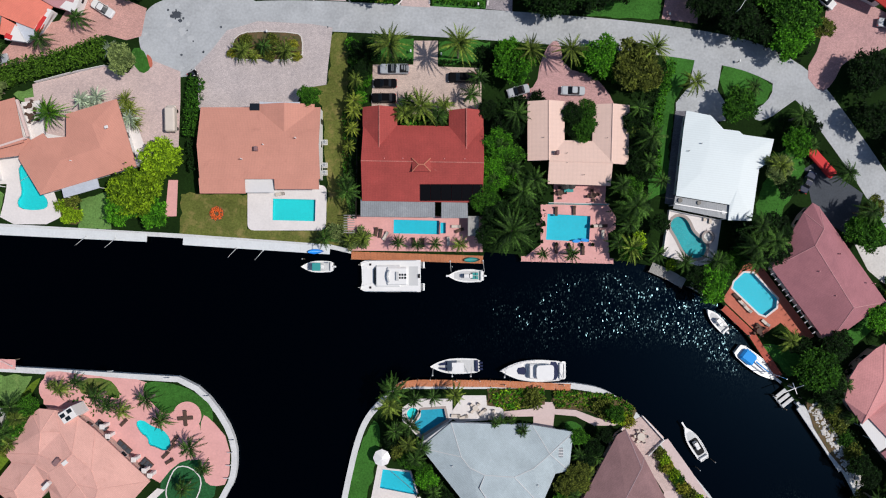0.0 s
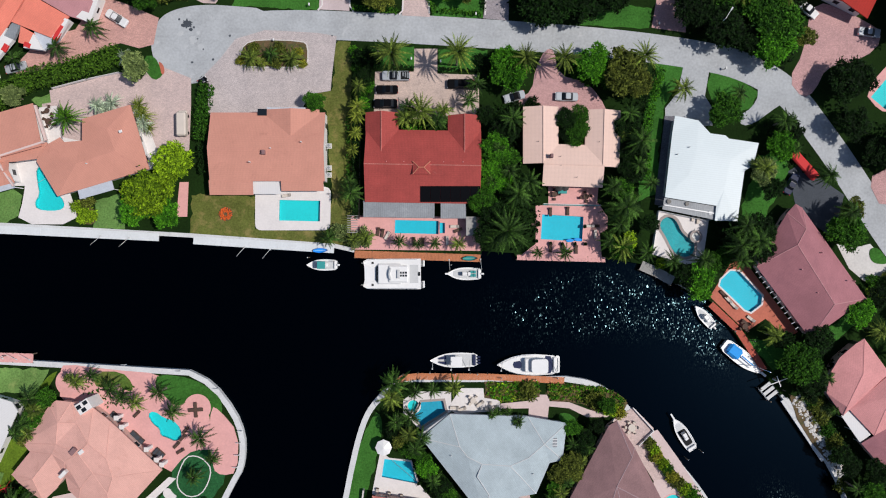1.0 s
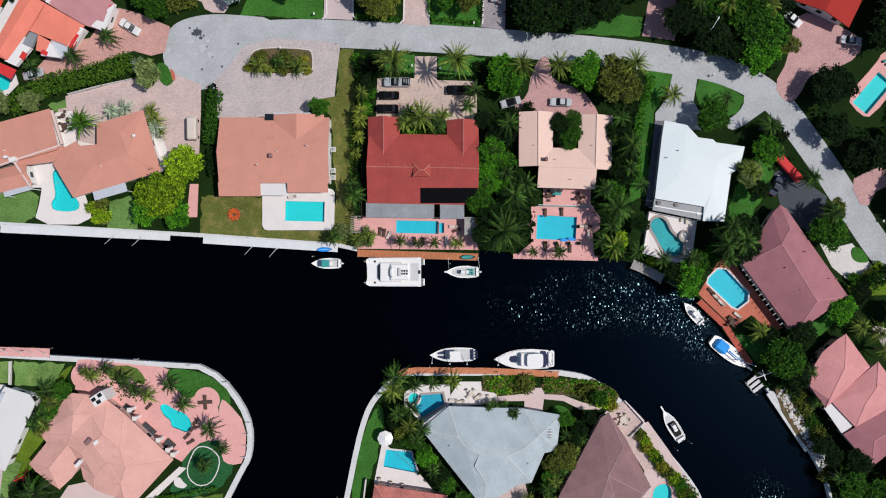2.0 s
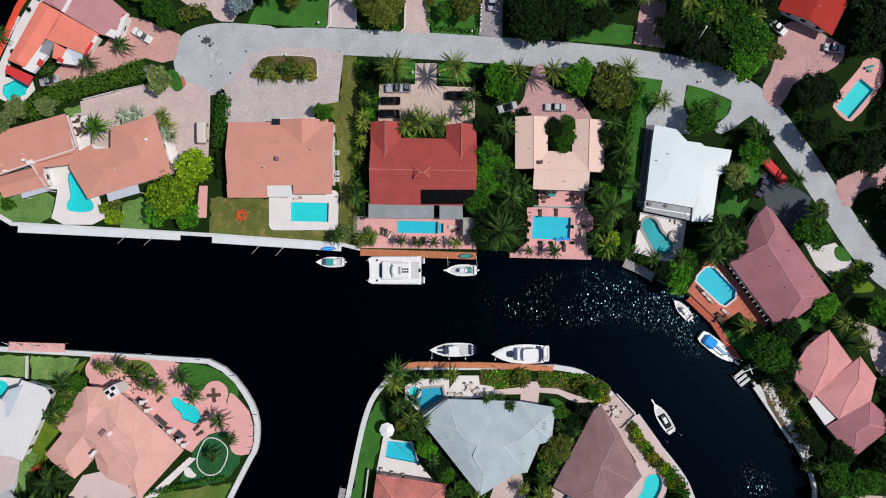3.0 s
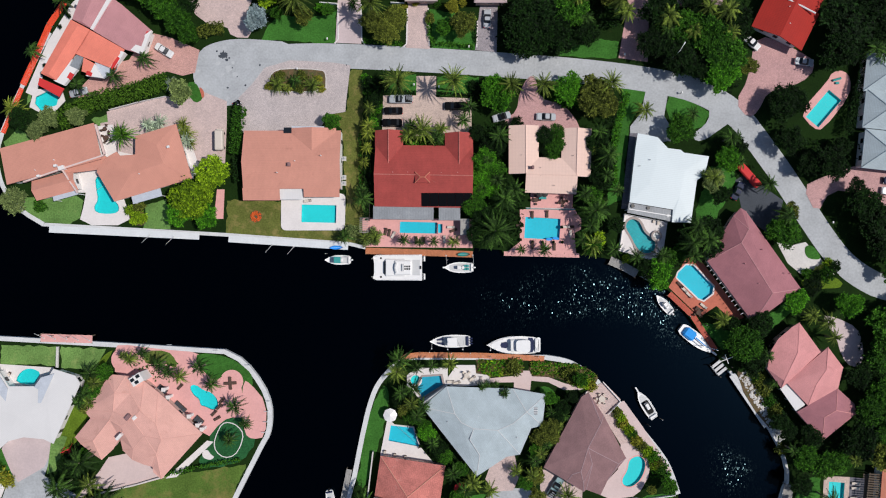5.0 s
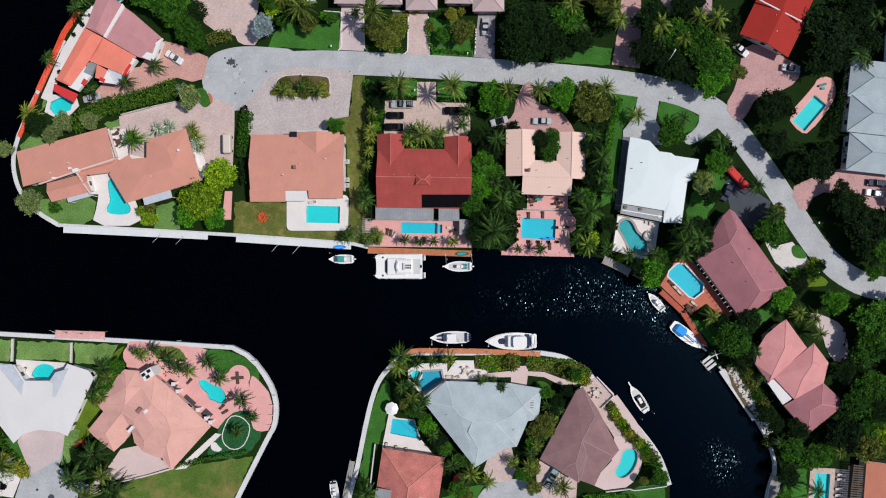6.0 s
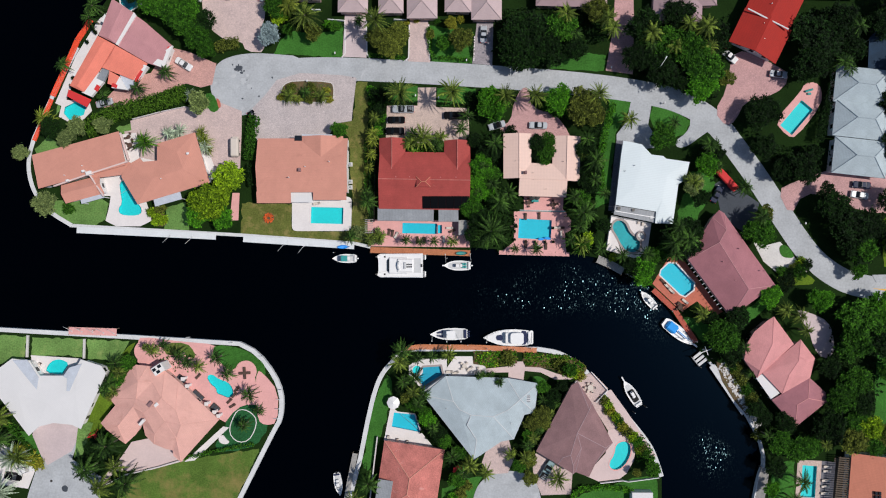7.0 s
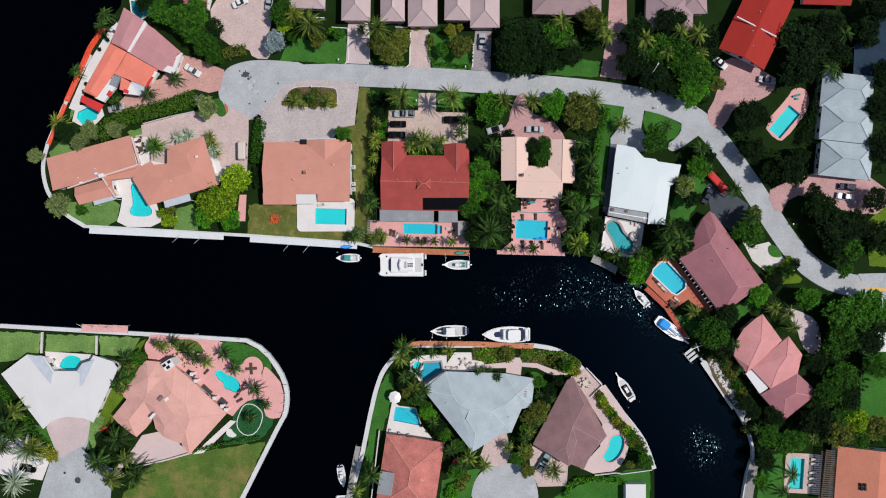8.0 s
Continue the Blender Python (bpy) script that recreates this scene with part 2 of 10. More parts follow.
MAT = dict(
    # Base lawn: shade under trees and between gardens is put into its green.
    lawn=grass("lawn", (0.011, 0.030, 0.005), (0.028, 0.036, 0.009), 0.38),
    lawn_light=grass("light_lawn", (0.165, 0.30, 0.08), (0.26, 0.34, 0.11), 0.45),
    lawn_bright=grass("bright_lawn", (0.048, 0.165, 0.026), (0.10, 0.185, 0.03), 0.33),
    lawn_dry=grass("dry_lawn", (0.095, 0.165, 0.03), (0.25, 0.20, 0.07), 0.52, 0.10),
    lawn_mid=grass("pale_lawn", (0.14, 0.27, 0.07), (0.20, 0.29, 0.09), 0.4),
    lawn_tan=grass("tan_lawn", (0.13, 0.15, 0.035), (0.27, 0.215, 0.08), 0.5),
    lawn_olive=grass("olive_lawn", (0.12, 0.20, 0.018), (0.20, 0.24, 0.03), 0.4),
    turf=grass("turf", (0.025, 0.12, 0.04), (0.03, 0.13, 0.04), 0.2),
    asphalt=surface("road_concrete", (0.42, 0.44, 0.455), 0.9, 5, 0.5, 0.24, 0.1, (0.54, 0.55, 0.56), 0.40),
    road_pale=surface("worn_road", (0.50, 0.515, 0.52), 0.9, 2, 0.3, 0.14, 0.1, (0.43, 0.45, 0.465), 0.6),
    concrete_pink=surface("pinkish_concrete", (0.56, 0.46, 0.46), 0.85, 5, 0.4, 0.14, 0.1, (0.46, 0.38, 0.385), 0.35),
    concrete_blush=surface("blush_concrete", (0.62, 0.49, 0.47), 0.85, 5, 0.4, 0.1, 0.08, (0.52, 0.42, 0.41), 0.35),
    concrete=surface("concrete", (0.62, 0.60, 0.57), 0.85, 5, 0.4, 0.16, 0.1, (0.42, 0.42, 0.42), 0.35),
    seawall=surface("seawall_concrete", (0.62, 0.63, 0.63), 0.85, 4, 0.4, 0.16, 0.15, (0.36, 0.38, 0.40), 0.42),
    dock_white=surface("dock_concrete", (0.66, 0.69, 0.70), 0.8, 4, 0.4, 0.1, 0.1, (0.52, 0.55, 0.57), 0.35),
    deck_white=surface("white_deck", (0.72, 0.68, 0.66), 0.8, 4, 0.4, 0.1, 0.06, (0.6, 0.55, 0.52), 0.35),
    deck_taupe=surface("taupe_coping", (0.34, 0.29, 0.27), 0.75, 6, 0.3, 0.1, 0.06, (0.25, 0.21, 0.19), 0.3),
    deck_pink=surface("pink_deck", (0.72, 0.37, 0.345), 0.8, 3, 0.4, 0.12, 0.08, (0.54, 0.27, 0.25), 0.34),
    deck_terracotta=surface("terracotta_deck", (0.50, 0.14, 0.085), 0.8, 3, 0.4, 0.2, 0.1, (0.62, 0.28, 0.2), 0.4),
    pavers_grey=pavers("grey_pavers", (0.56, 0.495, 0.49), 0.45, 0.75, 0.2),
    pavers_pink=pavers("pink_pavers", (0.62, 0.485, 0.46), 0.5, 0.85, 0.16),
    pavers_rose=pavers("rose_pavers", (0.56, 0.33, 0.325), 0.5, 0.85, 0.18),
    pavers_coral=pavers("coral_pavers", (0.60, 0.34, 0.30), 0.5, 0.85, 0.2),
    pavers_cream=pavers("cream_pavers", (0.60, 0.47, 0.41), 0.5, 0.85, 0.2),
    pavers_slate=pavers("bluish_pavers", (0.37, 0.335, 0.36), 0.6, 0.7, 0.2),
    pavers_dark=pavers("slate_pavers", (0.17, 0.17, 0.20), 0.5),
    tar=surface("dark_asphalt", (0.055, 0.065, 0.08), 0.9, 4, 0.3, 0.3, 0.1),
    mulch=surface("mulch", (0.13, 0.085, 0.04), 0.95, 2, 0.2, 0.4, 0.5, (0.05, 0.075, 0.02), 0.5),
    wood=surface("dock_boards", (0.62, 0.225, 0.10), 0.8, 2, 0.2, 0.25, 0.2, per_object=0.35),
    wood_red=surface("red_dock_boards", (0.50, 0.10, 0.06), 0.8, 2, 0.2, 0.25, 0.2, per_object=0.35),
    wood_scarlet=surface("scarlet_dock_boards", (0.85, 0.075, 0.022), 0.8, 2, 0.2, 0.2, 0.2, per_object=0.25),
    wood_grey=surface("weathered_boards", (0.36, 0.35, 0.33), 0.85, 2, 0.2, 0.25, 0.2, per_object=0.3),
    timber=surface("pile_timber", (0.16, 0.12, 0.085), 0.9, 1, 0.1, 0.3, 0.3),
    trunk=surface("bark", (0.20, 0.165, 0.13), 0.9, 1, 0.1, 0.35, 0.5),
    wall_white=surface("white_stucco", (0.74, 0.72, 0.70), 0.85, 4, 0.15, 0.06, 0.1),
    wall_blush=surface("blush_stucco", (0.68, 0.52, 0.48), 0.85, 4, 0.15, 0.08, 0.1),
    wall_pink=surface("pink_stucco", (0.62, 0.42, 0.36), 0.85, 4, 0.15, 0.08, 0.1),
    trim=gloss("white_trim", (0.75, 0.75, 0.74), 0.5),
    frame_dark=gloss("bronze_frame", (0.05, 0.045, 0.04), 0.4),
    glass=glass("window_glass"),
    car_glass=gloss("tinted_glass", (0.010, 0.014, 0.02), 0.3),
    roof_salmon=roof_tiles("salmon_tiles", (0.60, 0.275, 0.205), (0.50, 0.22, 0.165), 0.42, 0.1),
    roof_orange=roof_tiles("orange_tiles", (0.80, 0.225, 0.155), (0.68, 0.20, 0.15), 0.35, 0.15),
    roof_rose=roof_tiles("rose_tiles", (0.52, 0.25, 0.26), (0.42, 0.19, 0.20), 0.4, 0.15),
    roof_red=roof_tiles("dark_red_tiles", (0.385, 0.062, 0.052), (0.50, 0.18, 0.145), 0.36, 0.25, rib=0.22),
    roof_scarlet=roof_tiles("scarlet_tiles", (0.36, 0.015, 0.007), (0.27, 0.014, 0.008), 0.4, 0.15, 0.6),
    roof_beige=roof_tiles("beige_tiles", (0.76, 0.545, 0.46), (0.68, 0.47, 0.40), 0.36, 0.06, 0.8, 0.9, rib=0.05),
    roof_maroon=roof_tiles("maroon_tiles", (0.37, 0.15, 0.17), (0.29, 0.118, 0.14), 0.45, 0.2),
    roof_pink=roof_tiles("pink_tiles", (0.64, 0.28, 0.275), (0.52, 0.21, 0.21), 0.42, 0.18),
    roof_peach=roof_tiles("peach_tiles", (0.70, 0.385, 0.325), (0.57, 0.29, 0.235), 0.42, 0.14),
    roof_brown=roof_tiles("brown_tiles", (0.265, 0.15, 0.152), (0.185, 0.10, 0.105), 0.42, 0.28),
    roof_grey=roof_tiles("grey_slate", (0.425, 0.50, 0.53), (0.335, 0.40, 0.43), 0.42, 0.2, rib=0.2),
    roof_amber=roof_tiles("amber_tiles", (0.56, 0.20, 0.125), (0.46, 0.15, 0.09), 0.4, 0.14),
    roof_blush=roof_tiles("blush_tiles", (0.51, 0.395, 0.395), (0.42, 0.32, 0.32), 0.42, 0.12),
    roof_mauve=roof_tiles("mauve_tiles", (0.36, 0.25, 0.265), (0.28, 0.19, 0.2), 0.42, 0.14),
    roof_terra=roof_tiles("barrel_tiles", (0.53, 0.175, 0.145), (0.66, 0.34, 0.30), 0.40, 0.45, 0.45, 0.5),
    roof_white=surface("white_metal", (0.60, 0.68, 0.70), 0.45, 5, 0.5, 0.04, 0.1, rows=(("X", 0.45, 0.1),)),
    roof_chalk=surface("chalk_roof", (0.67, 0.665, 0.66), 0.7, 5, 0.4, 0.04, 0.1, rows=(("X", 0.4, 0.06),)),
    metal_grey=surface("grey_patio_roof", (0.27, 0.29, 0.31), 0.55, 2.5, 0.3, 0.25, 0.1, (0.40, 0.42, 0.43), 0.42, rows=(("X", 0.4, 0.25),)),
    screen_mesh=surface("screen_mesh", (0.50, 0.54, 0.60), 0.7, 1.6, 0.25, 0.16, 0.1, (0.64, 0.66, 0.68), 0.4),
    solar=surface("solar_cells", (0.004, 0.004, 0.005), 0.35, 2, 0.2, 0.1, 0.02),
    plaster=surface("pool_plaster", (0.006, 0.60, 0.62), 0.7, 6, 0.6, 0.08, 0.02),
    plaster_deep=surface("deep_pool_plaster", (0.006, 0.22, 0.27), 0.7, 6, 0.6, 0.15, 0.02),
    plaster_teal=surface("teal_pool_plaster", (0.006, 0.36, 0.40), 0.7, 3, 0.6, 0.3, 0.02),
    plaster_blue=surface("blue_pool_plaster", (0.005, 0.50, 0.64), 0.7, 6, 0.6, 0.1, 0.02),
    plaster_navy=surface("navy_pool_plaster", (0.005, 0.34, 0.50), 0.7, 3, 0.6, 0.2, 0.02),
    pool_water=clear_water("pool_water"),
    canal=canal_water("canal_water"),
    gel_white=gloss("white_gelcoat", (0.80, 0.80, 0.79), 0.3),
    gel_grey=gloss("grey_deck", (0.55, 0.56, 0.56), 0.6),
    navy=gloss("navy_canvas", (0.012, 0.02, 0.07), 0.8),
    blue=gloss("blue_canvas", (0.02, 0.32, 0.82), 0.8),
    teal=gloss("teal_canvas", (0.03, 0.30, 0.29), 0.7),
    black=gloss("black_rubber", (0.012, 0.012, 0.013), 0.6),
    chrome=gloss("steel", (0.6, 0.6, 0.6), 0.25, 1.0),
    red_cloth=gloss("red_awning", (0.60, 0.03, 0.03), 0.8),
    wicker=surface("dark_wicker", (0.09, 0.05, 0.035), 0.8, 1, 0.05, 0.3, 0.2),
    cloth=gloss("cream_cushion", (0.62, 0.55, 0.48), 0.9),
    car_black=gloss("black_paint", (0.004, 0.004, 0.005), 0.35),
    car_silver=gloss("silver_paint", (0.42, 0.45, 0.48), 0.45, 0.2),
    car_teal=gloss("teal_paint", (0.22, 0.34, 0.36), 0.42),
    car_white=gloss("white_paint", (0.72, 0.72, 0.72), 0.42),
    car_blue=gloss("blue_paint", (0.008, 0.016, 0.05), 0.45),
    yellow=gloss("road_paint", (0.75, 0.42, 0.08), 0.8),
    orange=gloss("orange_flowers", (0.70, 0.13, 0.02), 0.8),
    tarp=surface("dark_screen", (0.012, 0.032, 0.062), 0.95, 4, 0.4, 0.4, 0.1),
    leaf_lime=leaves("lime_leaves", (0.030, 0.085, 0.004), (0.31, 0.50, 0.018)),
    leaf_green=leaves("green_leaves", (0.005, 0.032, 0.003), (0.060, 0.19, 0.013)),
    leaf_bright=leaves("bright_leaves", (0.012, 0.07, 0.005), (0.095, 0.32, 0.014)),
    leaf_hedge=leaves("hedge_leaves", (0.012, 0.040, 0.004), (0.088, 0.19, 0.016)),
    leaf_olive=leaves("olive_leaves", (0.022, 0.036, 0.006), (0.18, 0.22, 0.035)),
    # Near-black green: the shade inside the thickets is put into the leaf colour.
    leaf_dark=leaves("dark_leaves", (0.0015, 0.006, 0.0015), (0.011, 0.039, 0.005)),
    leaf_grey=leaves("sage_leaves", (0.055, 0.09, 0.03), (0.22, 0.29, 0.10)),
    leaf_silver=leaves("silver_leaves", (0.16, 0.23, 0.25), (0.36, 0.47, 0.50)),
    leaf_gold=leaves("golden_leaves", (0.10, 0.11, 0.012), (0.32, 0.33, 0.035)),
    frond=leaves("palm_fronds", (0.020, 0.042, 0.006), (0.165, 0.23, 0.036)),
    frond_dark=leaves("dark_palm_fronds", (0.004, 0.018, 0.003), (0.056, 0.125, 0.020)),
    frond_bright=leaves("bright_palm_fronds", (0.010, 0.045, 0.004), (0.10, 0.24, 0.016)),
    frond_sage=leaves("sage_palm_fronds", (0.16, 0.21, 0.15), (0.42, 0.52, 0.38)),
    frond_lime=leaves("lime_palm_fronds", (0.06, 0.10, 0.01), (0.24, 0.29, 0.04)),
)


# ---- mesh helpers ----
def part(name, bm, material, parent=None, label="", at=None, smooth=False):
    bmesh.ops.recalc_face_normals(bm, faces=bm.faces)
    me = bpy.data.meshes.new(name)
    bm.to_mesh(me)
    bm.free()
    me.materials.append(MAT[material])
    if smooth:
        me.polygons.foreach_set("use_smooth", [True] * len(me.polygons))
    ob = new(name, me)
    if parent is not None:
        ob.parent = parent
    if at is not None:
        ob.matrix_basis = at
    if label:
        ob["label"] = label
    return ob


def same_part(name, me, parent, at):
    ob = new(name, me)
    ob.parent = parent
    ob.matrix_basis = at
    return ob


def box(bm, x0, y0, z0, x1, y1, z1, bevel=0.0):
    geo = bmesh.ops.create_cube(bm, size=1, matrix=Matrix.LocRotScale(((x0 + x1) / 2, (y0 + y1) / 2, (z0 + z1) / 2), None, (x1 - x0, y1 - y0, z1 - z0)))
    if bevel:
        edges = {e for v in geo["verts"] for e in v.link_edges}
        bmesh.ops.bevel(bm, geom=list(edges), offset=bevel, segments=1, affect="EDGES")
    return bm


def boxed(*args, **kw):
    return box(bmesh.new(), *args, **kw)


def prism(bm, pts, z0, z1):
    """A polygon drawn up from z0 to z1."""
    n = len(pts)
    lo = [bm.verts.new((x, y, z0)) for x, y in pts]
    hi = [bm.verts.new((x, y, z1)) for x, y in pts]
    bm.faces.new(hi)
    bm.faces.new(lo[::-1])
    for i in range(n):
        bm.faces.new((lo[i], lo[(i + 1) % n], hi[(i + 1) % n], hi[i]))
    return bm


def rod(bm, a, b, r, r2=None, sides=7):
    a, b = Vector(a), Vector(b)
    m = Matrix.Translation((a + b) / 2) @ (b - a).to_track_quat("Z", "Y").to_matrix().to_4x4()
    bmesh.ops.create_cone(bm, cap_ends=True, segments=sides, radius1=r, radius2=r if r2 is None else r2, depth=(b - a).length, matrix=m)
    return bm


def ring(n, rx, ry, x=0, y=0, turn=0.0):
    c, s = math.cos(turn), math.sin(turn)
    return [(x + c * rx * math.cos(a) - s * ry * math.sin(a), y + s * rx * math.cos(a) + c * ry * math.sin(a)) for a in (2 * math.pi * i / n for i in range(n))]


def inside(p, poly):
    x, y = p
    hit = False
    for (x0, y0), (x1, y1) in zip(poly, poly[1:] + poly[:1]):
        if (y0 > y) != (y1 > y) and x < (x1 - x0) * (y - y0) / (y1 - y0) + x0:
            hit = not hit
    return hit


def smoothed(pts, times=2, closed=True):
    """Corner cutting, for curved kerbs and shores."""
    for _ in range(times):
        out = [] if closed else [pts[0]]
        pairs = zip(pts, pts[1:] + pts[:1]) if closed else zip(pts, pts[1:])
        for (x0, y0), (x1, y1) in pairs:
            out += [(0.75 * x0 + 0.25 * x1, 0.75 * y0 + 0.25 * y1), (0.25 * x0 + 0.75 * x1, 0.25 * y0 + 0.75 * y1)]
        pts = out if closed else out + [pts[-1]]
    return pts


def offset(pts, d):
    """The polygon grown by d."""
    n = len(pts)
    area = sum(x0 * y1 - x1 * y0 for (x0, y0), (x1, y1) in zip(pts, pts[1:] + pts[:1]))
    d = d if area > 0 else -d
    out = []
    for i in range(n):
        a, b, c = Vector(pts[i - 1]), Vector(pts[i]), Vector(pts[(i + 1) % n])
        u, v = (b - a).normalized(), (c - b).normalized()
        n1, n2 = Vector((u.y, -u.x)), Vector((v.y, -v.x))
        k = (n1 + n2)
        k = k / max(0.35, k.length_squared) * 2 if k.length > 1e-6 else n1
        out.append((b.x + k.x * d, b.y + k.y * d))
    return out


def sheet(bm, outer, holes, z):
    """A flat polygon with holes."""
    loops = [outer] + holes
    co, edges = [], []
    for lp in loops:
        s = len(co)
        co += [Vector(p) for p in lp]
        edges += [(s + i, s + (i + 1) % len(lp)) for i in range(len(lp))]
    vs, _, fs, *_ = delaunay_2d_cdt(co, edges, [], 0, 1e-4)
    made = {}
    for f in fs:
        c = sum((vs[i] for i in f), Vector((0, 0))) / len(f)
        if not inside(c, outer) or any(inside(c, h) for h in holes):
            continue
        for i in f:
            if i not in made:
                made[i] = bm.verts.new((vs[i].x, vs[i].y, z))
        bm.faces.new([made[i] for i in f])
    return bm


def rounded(pts, r=0.8, n=4):
    """The polygon with its corners rounded."""
    out = []
    for i in range(len(pts)):
        a, b, c = Vector(pts[i - 1]), Vector(pts[i]), Vector(pts[(i + 1) % len(pts)])
        p, q = b + (a - b).normalized() * r, b + (c - b).normalized() * r
        for k in range(n + 1):
            t = k / n
            m = p * (1 - t) ** 2 + b * (2 * t * (1 - t)) + q * t * t
            out.append((m.x, m.y))
    return out


def skirt(bm, loop, z0, z1):
    lo = [bm.verts.new((x, y, z0)) for x, y in loop]
    hi = [bm.verts.new((x, y, z1)) for x, y in loop]
    for i in range(len(loop)):
        j = (i + 1) % len(loop)
        bm.faces.new((lo[i], lo[j], hi[j], hi[i]))
    return bm


def loft(bm, loops):
    """Skin over rings of points with the same count, capped at both ends."""
    rows = [[bm.verts.new(p) for p in lp] for lp in loops]
    n = len(rows[0])
    for a, b in zip(rows, rows[1:]):
        for i in range(n):
            bm.faces.new((a[i], a[(i + 1) % n], b[(i + 1) % n], b[i]))
    bm.faces.new(rows[0][::-1])
    bm.faces.new(rows[-1])
    return bm


def ribbon(line, w):
    """The outline of a strip of width w along a line of points."""
    left, right = [], []
    for i, p in enumerate(line):
        a, b = Vector(line[max(0, i - 1)]), Vector(line[min(len(line) - 1, i + 1)])
        u = (b - a).normalized()
        nrm = Vector((-u.y, u.x)) * w / 2
        left.append((p[0] + nrm.x, p[1] + nrm.y))
        right.append((p[0] - nrm.x, p[1] - nrm.y))
    return left + right[::-1]


def thing(name, label, category, at=None, group="", kind=""):
    ob = new(name)
    if at is not None:
        ob.matrix_basis = at
    return tagged(ob, label, category, group, kind)


POOL_HOLES = []
FLOORS = []


def floor_z(x, y):
    """The height of the paving at a place."""
    return max([z for loop, z in FLOORS if inside((x, y), loop)], default=0.0)


for key in ("car_blue", "car_black", "black", "solar"):
    if key in MAT:
        MAT[key].node_tree.nodes["Principled BSDF"].inputs["Specular IOR Level"].default_value = 0.12


# ---- canals and ground ----
SHORE_NORTH = smoothed([(-89.4, 96.2), (-89.3, 70.6), (-94.3, 63.9), (-100.6, 52.2), (-106.6, 40.3), (-111.0, 29.8)], 1, False) + smoothed(
    [(-111.0, 29.5), (-112.1, 25.7), (-112.2, 21.2), (-110.6, 15.6), (-106.4, 10.4), (-100.3, 6.8)], 2, False)
SHORE_MID = [(-54.3, 4.2), (-23.9, 2.0), (-19.1, 1.0), (7.4, -0.4), (7.7, 0.9), (14.6, 0.4), (15.2, -0.7), (33.5, -1.0), (36.0, -0.9), (42.8, -2.1),
             (49.1, -6.1), (55.3, -8.9), (57.7, -10.8), (67.3, -24.6), (71.7, -29.9)]
SHORE_EAST = smoothed([(75.1, -34.0), (81.0, -43.0), (85.0, -50.4), (86.5, -56.6), (84.8, -60.5), (83.2, -68.6), (80.7, -88.5)], 1, False)
SHORE_CENTRE = [(60.2, -88.6), (58.7, -68.7), (58.7, -60.6)] + smoothed([(57.5, -56.8), (55.6, -52.0), (48.9, -43.7), (40.3, -34.0), (34.8, -29.3), (30.9, -27.3), (25.6, -26.5)], 2, False) + [
    (-9.7, -26.5)] + smoothed([(-13.1, -29.4), (-16.6, -33.3), (-18.6, -38.8), (-20.2, -45.9)], 2, False) + [(-22.2, -56.0), (-26.0, -70.1), (-31.1, -88.9)]
SHORE_WEST = [(-64.6, -89.0), (-56.4, -70.2)] + smoothed([(-48.8, -55.0), (-45.2, -47.9), (-44.0, -46.0), (-43.4, -42.8), (-43.5, -38.4), (-45.4, -33.6), (-50.0, -27.6), (-54.9, -25.1)], 1, False) + [
    (-82.7, -23.4), (-109.6, -21.9), (-123.9, -21.1), (-165.4, -19.2), (-166.7, 96.5)]
SHORE = SHORE_NORTH + SHORE_MID + SHORE_EAST + SHORE_CENTRE + SHORE_WEST

water = part("water", prism(bmesh.new(), [(-400, -400), (400, -400), (400, 400), (-400, 400)], WATER_Z - 1, WATER_Z), "canal")
tagged(water, "nearly black canal water with sun glitter", "canal", kind="structure")


def wall_strip(name, line, w, label, material="seawall", rise=0.06):
    bm = prism(bmesh.new(), ribbon(line, w), -2.0, rise)
    return tagged(part(name, bm, material), label, "seawall", kind="structure")


wall_strip("seawall_north_west", SHORE_NORTH[6:], 1.1, "pale curved concrete seawall round the point")
wall_strip("seawall_centre", SHORE_CENTRE[2:], 1.2, "pale curved concrete seawall cap round the peninsula")
wall_strip("seawall_west", SHORE_WEST[1:-2], 1.15, "wide pale concrete seawall cap with stained joints")
wall_strip("seawall_east", SHORE_MID[-1:] + SHORE_EAST[:-2], 0.6, "weathered concrete seawall with worn edge")
wall_strip("seawall_middle", [(-100.3, 6.8), (-54.3, 4.2), (-23.9, 2.0), (-19.5, 1.0)], 0.9, "pale concrete seawall along the lawns")


# ---- pools ----
def pool(label, loop, plaster="plaster", coping="deck_white", rim=0.35, deep=0.65):
    POOL_HOLES.append(loop)
    top = thing("swimming_pool", label, "pool")
    part("basin", sheet(skirt(bmesh.new(), loop, -deep, 0.02), loop, [], -deep), plaster, top)
    w = part("water_surface", sheet(bmesh.new(), offset(loop, 0.02), [], -0.14), "pool_water", top, "clear turquoise water")
    w.visible_shadow = False
    bm = sheet(bmesh.new(), offset(loop, rim), [loop], 0.10)
    skirt(bm, offset(loop, rim), -0.05, 0.10)
    skirt(bm, loop, -0.14, 0.10)
    part("coping", bm, coping, top)
    return top


def quad(a, b, deep):
    """A rectangle on the edge a-b, to its left."""
    a, b = Vector(a), Vector(b)
    n = Vector((-(b - a).y, (b - a).x)).normalized() * deep
    return [tuple(a), tuple(b), tuple(b + n), tuple(a + n)]


